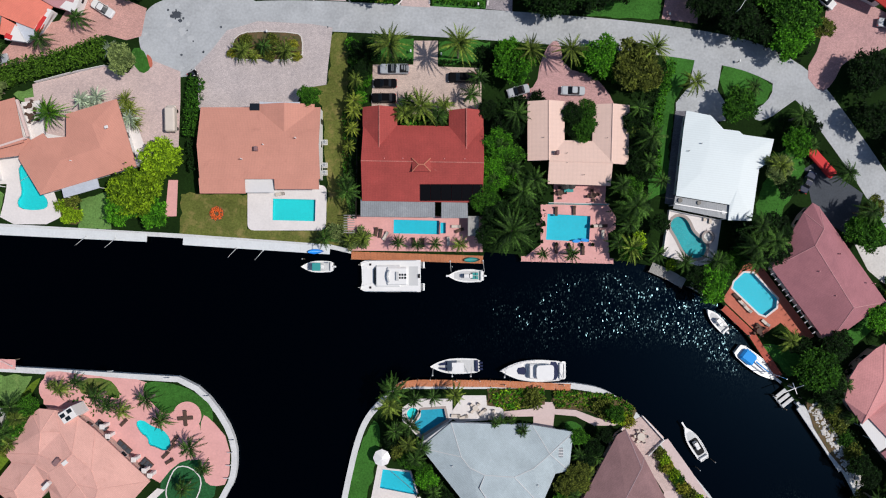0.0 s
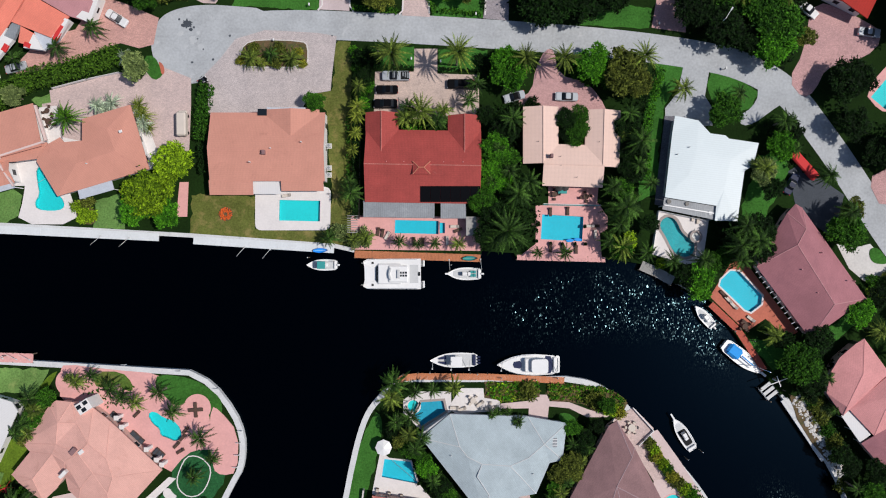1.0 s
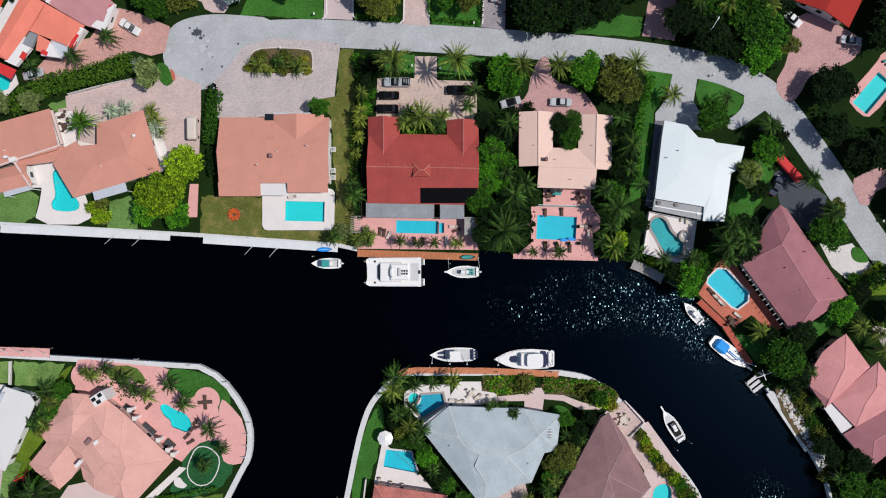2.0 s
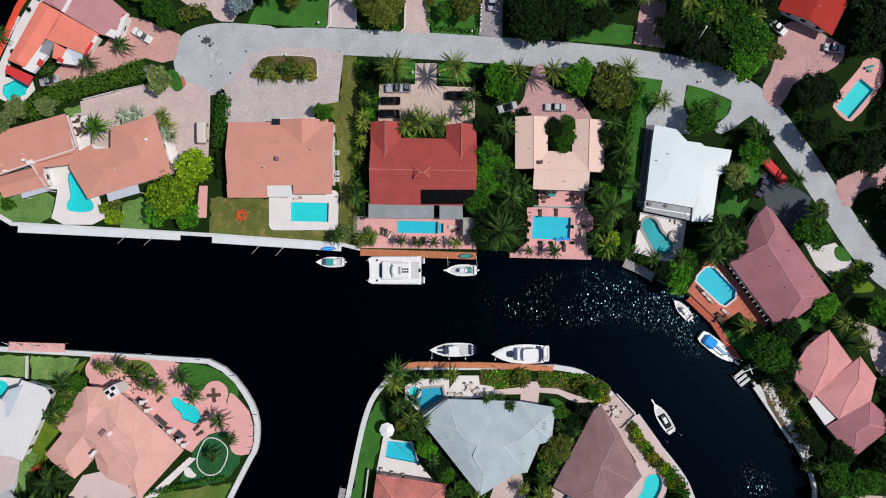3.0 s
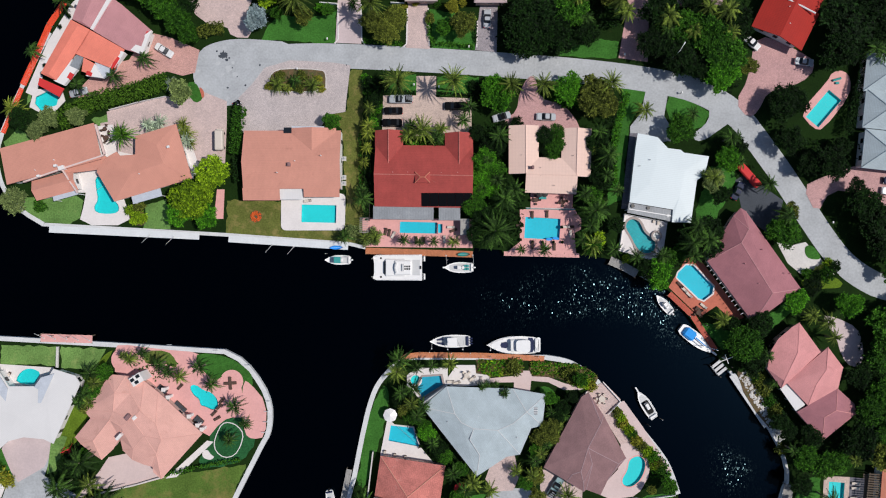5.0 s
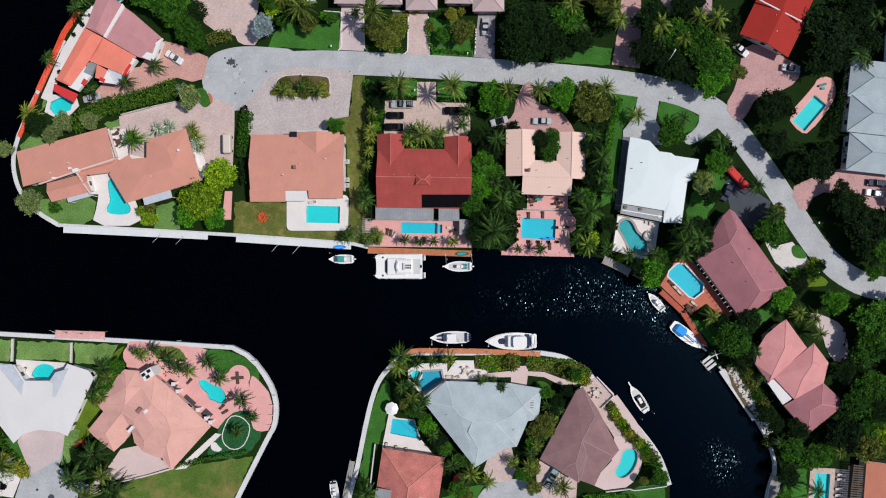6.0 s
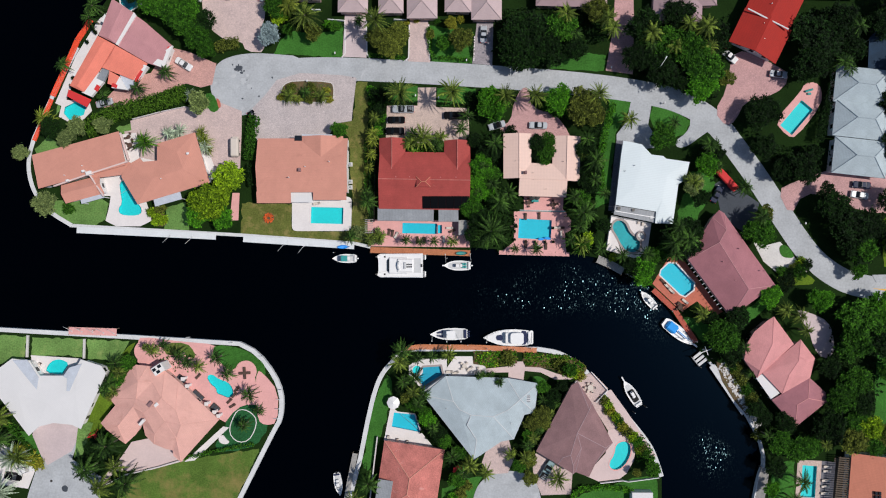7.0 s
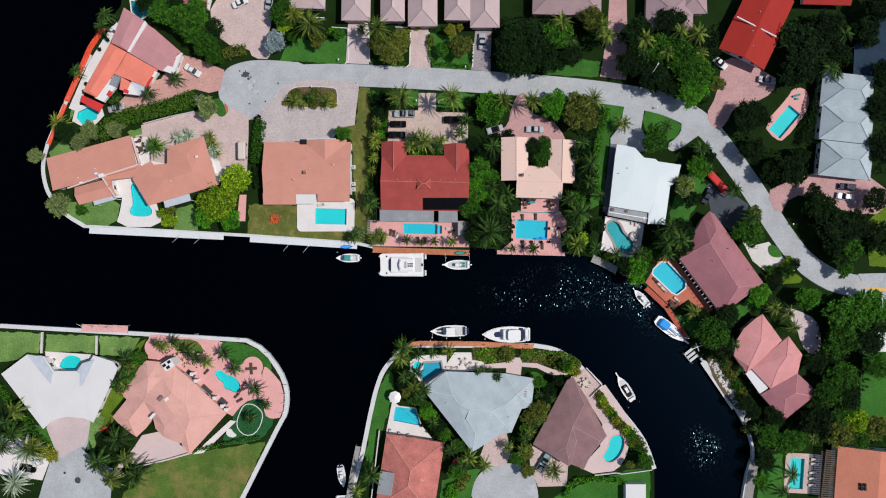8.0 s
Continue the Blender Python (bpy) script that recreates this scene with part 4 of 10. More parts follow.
lawn("lawn_between_villas", [(-83.0, -24.7), (-84.2, -27.1), (-86.5, -31.5), (-88.6, -40.6), (-91.6, -46.9), (-94.9, -50.7), (-98.0, -54.6), (-99.4, -55.4), (-97.7, -49.8), (-94.6, -41.1), (-91.2, -32.2), (-87.9, -30.0), (-85.8, -26.6)], "lawn_olive", "smooth olive-green lawn strip between the villas")
lawn("putting_green", smoothed([(-58.5, -47.5), (-57.6, -43.9), (-54.1, -41.2), (-49.4, -42.0), (-47.1, -45.9), (-49.3, -52.2), (-57.2, -54.2), (-61.9, -54.2)], 1), "turf", "small deep green golf lawn")
lawn("lawn_south", [(-90.3, -71.1), (-86.4, -62.8), (-77.7, -58.0), (-68.3, -56.1), (-49.3, -53.3), (-57.1, -71.0)], "lawn_dry", "wide olive lawn beside the seawall")
lawn("lawn_strip_centre", smoothed([(-21.7, -57.9), (-20.7, -51.3), (-19.1, -42.7), (-16.9, -36.4), (-14.1, -32.5), (-13.6, -38.8), (-16.2, -48.5), (-19.4, -59.2)], 1), "lawn_bright", "bright lawn strip inside the curved seawall")
lawn("bed_centre_a", [(7.7, -30.3), (8.3, -27.8), (19.6, -28.1), (19.9, -30.6), (10.5, -30.9)], "mulch", "planted bed along the seawall")
lawn("bed_centre_b", smoothed([(21.2, -28.4), (31.7, -28.5), (36.4, -31.7), (38.0, -34.0), (34.1, -33.2), (28.6, -31.7), (21.2, -30.9)], 1), "mulch", "curved planted bed along the seawall")
lawn("lawn_centre", smoothed([(23.9, -34.2), (25.9, -33.5), (28.1, -35.0), (28.4, -37.2), (26.5, -37.0), (24.7, -36.1)], 1), "lawn_bright", "small round lawn")
lawn("lawn_tile_side", [(-0.8, -70.9), (-0.2, -63.8), (7.3, -60.7), (10.5, -60.7), (7.3, -70.8)], "lawn_bright", "lawn edge by the car court")
lawn("lawn_brown_south", [(26.1, -70.8), (37.1, -65.3), (52.8, -60.6), (57.5, -60.6), (57.4, -70.7)], "lawn_bright", "bright lawn below the brown roof")
lawn("bed_brown", smoothed([(42.6, -39.2), (44.4, -39.9), (45.8, -42.9), (50.9, -48.9), (55.3, -55.0), (54.0, -56.0), (50.9, -51.6), (47.6, -47.6), (44.9, -44.2), (43.2, -41.6)], 1), "mulch", "planted bed with shrubs by the seawall")
lawn("lawn_maroon", [(64.2, -18.3), (69.4, -17.7), (77.2, -19.2), (81.2, -15.9), (89.0, -10.5), (89.3, -12.8), (81.1, -20.7), (70.1, -24.6)], "lawn_bright", "lawn below the maroon roof")
lawn("lawn_white_side", [(62.4, 6.1), (66.4, 21.0), (72.7, 22.6), (73.5, 17.9), (66.4, 4.5)], "lawn_bright", "lawn strip beside the white house")
lawn("lawn_fork", [(56.3, 39.7), (62.6, 38.4), (67.0, 34.9), (65.4, 31.6), (61.9, 29.7), (57.8, 31.3), (56.0, 34.5)], "lawn_bright", "lawn corner by the street")
lawn("lawn_street", [(71.2, 29.7), (73.6, 30.8), (84.5, 15.5), (82.9, 12.8), (76.6, 19.4)], "lawn", "lawn along the street in shade-darkened green")
lawn("lawn_red_a", [(-15.4, 40.1), (-15.4, 44.3), (-6.8, 44.6), (-6.8, 39.8)], "lawn_bright", "grass strip under a palm")
lawn("lawn_red_b", [(-1.6, 39.5), (-1.6, 44.2), (9.0, 43.9), (9.0, 39.1)], "lawn_bright", "grass strip under a palm")
lawn("lawn_beige_side", [(42.1, 29.0), (44.0, 37.7), (45.3, 41.6), (51.0, 40.4), (49.4, 36.1), (46.6, 32.1), (44.9, 13.2), (41.1, 11.3)], "lawn_bright", "narrow bright lawn between houses")
lawn("lawn_maroon_street", smoothed([(89.2, -7.3), (92.1, -5.6), (98.8, -6.3), (100.5, -8.7), (95.9, -9.5), (90.2, -8.9)], 1), "lawn_olive", "small sunlit lawn beside the white walk")
lawn("lawn_east", [(115.3, -46.4), (116.0, -33.9), (117.0, -24.5), (131.1, -24.5), (130.8, -54.2), (113.7, -51.9)], "lawn_bright", "sunlit lawn among trees")
lawn("lawn_east_b", [(117.3, 6.8), (131.5, 22.5), (131.2, -5.7), (118.8, -4.2)], "lawn_olive", "olive lawn by the street bend")
lawn("lawn_east_pool", [(87.1, -68.6), (88.4, -57.4), (94.2, -55.8), (94.6, -70.6), (87.1, -70.6)], "lawn_bright", "lawn beside the eastern pool")
lawn("lawn_scarlet", [(98.9, 67.6), (110.0, 67.6), (111.5, 60.5), (103.5, 47.8), (94.1, 49.4)], "lawn", "lawn beside the scarlet roof in shade-darkened green")
LAID = itertools.count()


def upper(name, loop, material, label, category):
    return slab(name, loop, material, label, 0.125 + 0.002 * next(LAID), category)


upper("lawn_peach_east", smoothed([(-61.4, -25.2), (-53.8, -26.3), (-49.1, -29.4), (-47.6, -31.6), (-48.1, -36.2), (-49.2, -38.3), (-50.6, -35.3), (-49.8, -32.9), (-50.9, -30.4), (-53.4, -30.1), (-55.5, -31.4), (-57.6, -32.4), (-60.1, -29.9), (-62.2, -27.8)], 1), "lawn_bright", "curved green lawn inside the seawall", "lawn")
upper("lawn_peach_north", smoothed([(-75.0, -24.8), (-69.1, -24.8), (-66.8, -27.3), (-66.8, -29.4), (-70.2, -27.8), (-73.1, -28.3), (-75.0, -27.8)], 1), "lawn_dry", "small olive lawn in the terrace", "lawn")
upper("lawn_golf", smoothed([(-56.8, -44.2), (-54.2, -42.1), (-50.9, -41.3), (-48.3, -42.1), (-46.8, -45.0), (-47.7, -50.1), (-53.2, -52.0), (-58.4, -51.4)], 1), "turf", "deep green golf lawn corner", "lawn")
upper("terrace_centre", [(1.2, -31.4), (3.3, -28.4), (8.0, -28.4), (8.2, -30.5), (11.5, -30.9), (11.7, -33.3), (2.2, -33.8), (0.8, -33.0)], "deck_white", "white garden terrace before the grey villa", "paving")
upper("path_centre", [(11.7, -31.7), (17.7, -31.1), (17.9, -29.8), (22.0, -29.8), (22.1, -31.2), (26.3, -31.4), (30.5, -33.0), (34.3, -33.8), (36.0, -33.8), (34.3, -34.6), (30.1, -34.6), (26.3, -32.7), (22.0, -32.3), (21.7, -34.9), (17.6, -34.9), (17.7, -32.7), (11.7, -32.8)], "concrete_blush", "curved cream garden path", "paving")
upper("planting_centre", [(8.2, -27.0), (20.0, -27.0), (20.0, -30.3), (11.9, -31.4), (8.7, -29.8)], "mulch", "bed of low green planting", "flower bed")
upper("planting_centre_east", smoothed([(21.6, -27.4), (34.1, -28.1), (39.0, -31.0), (38.0, -33.3), (32.1, -33.8), (30.1, -32.0), (25.9, -31.0), (21.6, -31.0)], 1), "mulch", "curved bed of low green planting", "flower bed")
upper("lawn_island", smoothed([(90.3, 1.2), (92.2, 1.8), (94.4, -1.0), (94.1, -2.1), (90.9, -1.7)], 2), "lawn_bright", "oval grass island in the white walk", "lawn")
upper("deck_peach_wall", smoothed([(-50.0, -32.2), (-48.4, -32.9), (-44.2, -37.9), (-44.5, -46.4), (-47.8, -47.0), (-49.7, -45.7), (-50.6, -38.8)], 1), "deck_pink", "pink terrace reaching the seawall", "paving")
upper("walk_peach_wall", [(-59.1, -47.3), (-57.5, -47.6), (-66.7, -56.4), (-69.5, -56.8)], "deck_white", "white walk along the peach villa", "paving")
upper("lawn_chalk_west", [(-113.9, -48.7), (-111.0, -48.7), (-107.6, -56.7), (-108.9, -57.5), (-112.6, -52.5)], "lawn_bright", "wedge of bright lawn beside the white roof", "lawn")
upper("lawn_chalk_east", [(-98.3, -48.0), (-96.1, -46.0), (-94.2, -46.4), (-97.0, -54.9), (-99.2, -55.7)], "lawn_light", "strip of bright lawn beside the apron", "lawn")
upper("drive_stain", smoothed([(-102.7, -63.7), (-101.7, -63.0), (-100.8, -63.7), (-101.1, -65.0), (-102.3, -64.8)], 2), "tar", "dark stain on the pale drive", "stain")
upper("court_salmon_house", [(-86.8, 31.5), (-83.0, 31.9), (-81.9, 25.2), (-77.6, 24.3), (-77.0, 21.5), (-86.1, 22.4)], "deck_white", "white entrance court of the salmon house", "paving")
upper("walk_salmon_house", [(-66.9, 31.6), (-65.2, 32.1), (-60.8, 20.2), (-62.7, 18.9)], "deck_white", "white walk beside the salmon house", "paving")
upper("terrace_brown_corner", [(35.6, -35.4), (40.0, -32.5), (44.3, -36.9), (40.6, -40.2)], "pavers_pink", "square pink terrace at the seawall bend", "paving")
isl = slab("planter_island", smoothed([(-43.8, 42.6), (-43.0, 44.9), (-40.1, 45.9), (-30.6, 45.6), (-29.5, 44.6), (-29.6, 40.2), (-41.7, 40.2), (-43.6, 40.8)], 1), "mulch", "planted island with low palms in the forecourt", 0.30, "planter")
tagged(part("planter_kerb", prism(bmesh.new(), offset(smoothed([(-43.8, 42.6), (-43.0, 44.9), (-40.1, 45.9), (-30.6, 45.6), (-29.5, 44.6), (-29.6, 40.2), (-41.7, 40.2), (-43.6, 40.8)], 1), 0.2), 0, 0.26), "concrete", isl), "")


# ---- houses ----
def roof_mesh(w, d, e, e2, top, kind, axis, frac, thick=0.22):
    """Roof over the rectangle 0..w, 0..d. e: front eave height, e2: back eave, top: ridge height."""
    bm = bmesh.new()
    if kind == "flat":
        return box(bm, 0, 0, e - 0.05, w, d, e + 0.25, 0.04)
    if kind == "shed":
        pts = [(0, e), (d, top), (d, top - thick), (0, e - thick)]
        ring0 = [bm.verts.new((0, y, z)) for y, z in pts]
        ring1 = [bm.verts.new((w, y, z)) for y, z in pts]
    elif kind == "gable":
        n = d if axis == "x" else w
        m = w if axis == "x" else d
        prof = [(0, e), (n * frac, top), (n, e2), (n, e2 - thick), (n * frac, top - thick), (0, e - thick)]
        put = (lambda s, u, z: (s, u, z)) if axis == "x" else (lambda s, u, z: (u, s, z))
        ring0 = [bm.verts.new(put(0, u, z)) for u, z in prof]
        ring1 = [bm.verts.new(put(m, u, z)) for u, z in prof]
    if kind in ("shed", "gable"):
        n = len(ring0)
        if kind == "gable":
            for r in (ring0, ring1):
                bm.faces.new((r[0], r[1], r[4], r[5]))
                bm.faces.new((r[1], r[2], r[3], r[4]))
        else:
            bm.faces.new(ring0)
            bm.faces.new(ring1)
        for i in range(n):
            j = (i + 1) % n
            bm.faces.new((ring0[i], ring0[j], ring1[j], ring1[i]))
        return bm
    # hip
    h = min(w, d) / 2 * (frac * 2)
    if axis == "x":
        a, b = (h, d / 2, top), (w - h, d / 2, top)
    else:
        a, b = (w / 2, h, top), (w / 2, d - h, top)
    c = [bm.verts.new(p) for p in ((0, 0, e), (w, 0, e), (w, d, e), (0, d, e))]
    lo = [bm.verts.new((v.co.x, v.co.y, e - thick)) for v in c]
    pa, pb = bm.verts.new(a), bm.verts.new(b)
    if axis == "x":
        faces = [(c[0], c[1], pb, pa), (c[1], c[2], pb), (c[2], c[3], pa, pb), (c[3], c[0], pa)]
    else:
        faces = [(c[0], c[1], pa), (c[1], c[2], pb, pa), (c[2], c[3], pb), (c[3], c[0], pa, pb)]
    for f in faces:
        bm.faces.new(f)
    for i in range(4):
        bm.faces.new((lo[i], lo[(i + 1) % 4], c[(i + 1) % 4], c[i]))
    bm.faces.new(lo[::-1])
    return bm


def ridge_lines(w, d, e, top, kind, axis, frac):
    if kind == "gable":
        n = d if axis == "x" else w
        m = w if axis == "x" else d
        return [((0, n * frac, top), (m, n * frac, top))] if axis == "x" else [((n * frac, 0, top), (n * frac, m, top))]
    if kind == "hip":
        h = min(w, d) / 2 * (frac * 2)
        a, b = ((h, d / 2, top), (w - h, d / 2, top)) if axis == "x" else ((w / 2, h, top), (w / 2, d - h, top))
        c = [(0, 0, e), (w, 0, e), (w, d, e), (0, d, e)]
        near = [a, b, b, a] if axis == "x" else [a, a, b, b]
        return [(a, b)] + [(p, q) for p, q in zip(c, near)]
    return []


WINDOW_BM = boxed(-0.7, -0.05, 0, 0.7, 0.05, 1.3, bevel=0.02)
WINDOW_ME = bpy.data.meshes.new("window")
WINDOW_BM.to_mesh(WINDOW_ME)
WINDOW_ME.materials.append(MAT["trim"])
PANE_ME = bpy.data.meshes.new("pane")
boxed(-0.6, -0.07, 0.1, 0.6, 0.07, 1.2).to_mesh(PANE_ME)
PANE_ME.materials.append(MAT["glass"])
DOOR_ME = bpy.data.meshes.new("door")
boxed(-0.5, -0.05, 0, 0.5, 0.05, 2.1, bevel=0.02).to_mesh(DOOR_ME)
DOOR_ME.materials.append(MAT["frame_dark"])


def house(name, label, roof, wall, blocks, cap=None, over=0.55, group=""):
    """blocks: (a, b, deep, options): a rectangle at the eaves on the edge a-b, with its roof."""
    top = thing(name, label, "house", group=group)
    spots = []
    for a, b, deep, o in blocks:
        a, b = Vector(a), Vector(b)
        u = (b - a).normalized()
        at = Matrix.Translation((a.x, a.y, 0)) @ Matrix.Rotation(math.atan2(u.y, u.x), 4, "Z")
        spots.append((at, (b - a).length, deep))
    for k, ((at, w, d), (a, b, deep, o)) in enumerate(zip(spots, blocks)):
        kind, axis, frac = o.get("kind", "gable"), o.get("axis", "x"), o.get("frac", 0.5)
        e = o.get("e", 3.2)
        e2, ridge = o.get("e2", e), o.get("top", e + 0.26 * (min(w, d) if kind == "hip" else (d if axis == "x" else w)) / 2)
        mt = o.get("roof", roof)
        part("roof", roof_mesh(w, d, e, e2, ridge, kind, axis, frac), mt, top, at=at)
        if cap:
            for p, q in ridge_lines(w, d, e, ridge, kind, axis, frac):
                up = Vector((0, 0, 0.03))
                part("ridge_cap", rod(bmesh.new(), Vector(p) + up, Vector(q) + up, 0.11, sides=6), cap, top, at=at)
        # walls under the roof
        ov = o.get("over", over)
        bm = bmesh.new()
        x0, y0, x1, y1 = ov, ov, w - ov, d - ov
        if kind == "gable":
            n, m, lo, hi = (d, w, y0, y1) if axis == "x" else (w, d, x0, x1)
            zf = lambda s: (e + (ridge - e) * s / (n * frac) if s < n * frac else e2 + (ridge - e2) * (n - s) / (n * (1 - frac))) - 0.24
            prof = [(lo, 0), (hi, 0), (hi, zf(hi)), (n * frac, zf(n * frac)), (lo, zf(lo))]
            s0, s1 = (x0, x1) if axis == "x" else (y0, y1)
            put = (lambda s, t, z: (s, t, z)) if axis == "x" else (lambda s, t, z: (t, s, z))
            r0 = [bm.verts.new(put(s0, t, z)) for t, z in prof]
            r1 = [bm.verts.new(put(s1, t, z)) for t, z in prof]
            bm.faces.new(r0)
            bm.faces.new(r1)
            for i in range(5):
                bm.faces.new((r0[i], r0[(i + 1) % 5], r1[(i + 1) % 5], r1[i]))
        elif kind == "shed" and o.get("posts"):
            for i in range(max(2, int(w / 4) + 1)):
                x = 0.2 + (w - 0.4) * i / max(1, int(w / 4))
                part("post", rod(bmesh.new(), (x, 0.2, 0), (x, 0.2, e - 0.2), 0.09), "trim", top, at=at)
        else:
            box(bm, x0, y0, 0, x1, y1, e - 0.12)
        if o.get("posts"):
            bm.free()
            continue
        part("wall", bm, o.get("wall", wall), top, at=at)
        # openings along the free sides
        for side in range(4):
            length = (x1 - x0) if side % 2 == 0 else (y1 - y0)
            count = max(1, int(length / 3.6))
            for i in range(count):
                s = (i + 0.5) / count
                lx, ly, turn = ((x0 + s * (x1 - x0), y0, 0), (x1, y0 + s * (y1 - y0), 90), (x0 + s * (x1 - x0), y1, 180), (x0, y0 + s * (y1 - y0), 270))[side]
                g = at @ Vector((lx, ly, 0))
                out = at @ pose(lx, ly, 0, 0, 0, turn) @ Vector((0, -0.8, 0))
                blocked = False
                for j, (am, aw, ad) in enumerate(spots):
                    q = am.inverted() @ out
                    if j != k and 0 < q.x < aw and 0 < q.y < ad:
                        blocked = True
                if blocked:
                    continue
                if (side * 7 + i * 3 + k) % 9 == 4:
                    same_part("door", DOOR_ME, top, at @ pose(lx, ly, 0.02, 0, 0, turn))
                else:
                    win = same_part("window", WINDOW_ME, top, at @ pose(lx, ly, 0.95, 0, 0, turn))
                    same_part("pane", PANE_ME, win, Matrix())
    return top


def on_roof(name, top, x, y, z, bm, material, turn=0.0, label=""):
    return part(name, bm, material, top, label, at=pose(x, y, z, 0, 0, turn))


def vents(top, spots, z, material="trim", r=0.18):
    for x, y in spots:
        part("vent", rod(bmesh.new(), (x, y, z - 0.6), (x, y, z + 0.35), r * 0.6, sides=8), material, top)


G, H = "gable", "hip"
salmon = house("salmon_house", "angled salmon tiled house with white eaves", "roof_salmon", "wall_white", [
    ((-86.1, 31.7), (-109.2, 25.4), 9.4, dict(kind="shed", e=3.3, top=4.3)),
    ((-100.1, 12.5), (-89.9, 15.2), 5.0, dict(top=4.3)),
    ((-95.9, 12.4), (-89.9, 14.1), 2.8, dict(kind="shed", top=3.1, roof="screen_mesh", posts=True)),
    ((-76.3, 11.7), (-69.2, 13.7), 2.2, dict(kind="shed", top=3.1, roof="screen_mesh", posts=True)),
])
for a, b, w, z in (((-102.7, 17.0), (-93.6, 20.1), 0.35, 4.35), ((-93.4, 20.2), (-83.2, 23.5), 0.4, 4.35), ((-85.7, 31.3), (-83.4, 23.9), 0.45, 3.3), ((-93.3, 20.0), (-89.6, 14.4), 0.35, 4.1)):
    ln = math.hypot(b[0] - a[0], b[1] - a[1])
    part("white_parapet", boxed(0, -w / 2, z - 0.5, ln, w / 2, z + 0.12, bevel=0.04), "wall_blush", salmon, "pale blush parapet strip", at=pose(*a, 0, 0, 0, math.degrees(math.atan2(b[1] - a[1], b[0] - a[0]))))
part("roof_box", boxed(-0.7, -0.5, 3.6, 0.7, 0.5, 5.0, bevel=0.06), "wall_white", salmon, "white roof box", at=pose(-93.2, 20.4, 0, 0, 0, 17))
for p in ((-98.6, 18.4), (-94.5, 20.9), (-67.2, 25.6)):
    part("skylight", boxed(-0.35, -0.28, 4.4, 0.35, 0.28, 5.25 if p[0] < -90 else 4.6, bevel=0.05), "trim", salmon, at=pose(*p, 0, 0, 0, 15))
pink = house("pink_tiled_house", "wide salmon tiled house with white walls", "roof_salmon", "wall_white", [
    ((-49.1, 15.4), (-25.2, 15.4), 14.4, dict(e=3.7, e2=3.1, top=5.2, frac=0.46, over=0.14)),
    ((-49.3, 12.6), (-40.2, 12.6), 3.0, dict(kind="shed", e=3.1, top=3.7)),
    ((-34.3, 13.4), (-25.5, 13.4), 2.2, dict(kind="shed", e=3.25, top=3.7)),
    ((-37.8, 20.7), (-26.4, 20.7), 9.7, dict(top=4.5, axis="y")),
    ((-40.4, 12.8), (-34.6, 12.8), 2.8, dict(kind="flat", e=2.5, roof="roof_chalk")),
])
red = house("red_tiled_house", "dark red tiled house round a planted forecourt", "roof_red", "wall_pink", [
    ((-16.9, 11.1), (7.1, 10.7), 15.2, dict(top=6.1, frac=0.5)),
    ((-16.8, 17.6), (-9.9, 17.6), 12.2, dict(top=4.9, axis="y")),
    ((0.4, 17.3), (7.3, 17.3), 11.9, dict(top=4.9, axis="y")),
    ((-17.3, 8.0), (-2.4, 7.8), 3.4, dict(kind="shed", e=2.6, top=2.95, roof="metal_grey", posts=True)),
    ((-1.1, 7.7), (4.2, 7.7), 3.4, dict(kind="shed", e=2.6, top=2.95, roof="metal_grey", posts=True)),
], cap="roof_terra")
beige = house("beige_tiled_house", "beige tiled house round a leafy court", "roof_beige", "wall_pink", [
    ((16.1, 19.1), (23.5, 19.1), 11.9, dict(top=4.2, axis="y", frac=0.55)),
    ((28.9, 18.5), (36.2, 18.3), 11.9, dict(top=4.2, axis="y", frac=0.5)),
    ((20.1, 14.5), (32.7, 14.1), 8.8, dict(top=4.3)),
], cap="roof_beige")
scarlet = house("scarlet_roofed_house", "scarlet tiled house with a white ridge", "roof_scarlet", "wall_white", [
    ((75.8, 55.4), (88.1, 49.4), 10.0, dict(kind=G, top=4.9, axis="y")),
    ((80.2, 64.1), (91.9, 58.5), 10.9, dict(kind=G, top=4.6, axis="y")),
    ((98.7, 67.5), (112.0, 67.1), 9.4, dict(kind=G, top=4.9)),
], over=1.2)
for k, (a, b) in enumerate([((103.2, 39.5), (117.3, 37.9)), ((102.9, 30.5), (117.1, 28.9)), ((102.6, 20.6), (116.8, 19.0))]):
    house("grey_slate_house", "grey slate hipped row house by a rose forecourt", "roof_grey", "wall_white", [
        (a, b, 9.7, dict(kind=H, top=5.6, axis="x"))], cap="roof_grey", group="grey row houses")
for a, b, d in [((-27.9, 63.4), (-19.9, 63.3), 62), ((-17.1, 63.1), (-10.4, 63.1), 60), ((-9.5, 61.7), (-1.4, 61.7), 72), ((0.5, 63.4), (7.6, 63.3), 60),
                ((7.6, 61.3), (15.7, 61.3), 74), ((24.7, 65.0), (43.6, 64.5), 60), ((55.7, 61.0), (68.7, 60.5), 70), ((64.7, 64.8), (72.7, 65.0), 60), ((-44.1, 66.9), (-32.4, 66.6), 60)]:
    mauve = 20 < a[0] < 75
    house("blush_roofed_house", ("small mauve" if mauve else "small blush") + " tiled hipped house across the street", "roof_mauve" if mauve else "roof_blush", "wall_pink", [
        (a, b, d / 6.4, dict(kind=H, top=5.0, axis="y" if d / 6.4 > (Vector(b) - Vector(a)).length else "x"))], cap="roof_mauve" if mauve else "roof_blush", group="houses across the street")


def ring_solid(r, h):
    return prism(bmesh.new(), ring(14, r, r, 0, 0), 0, h)


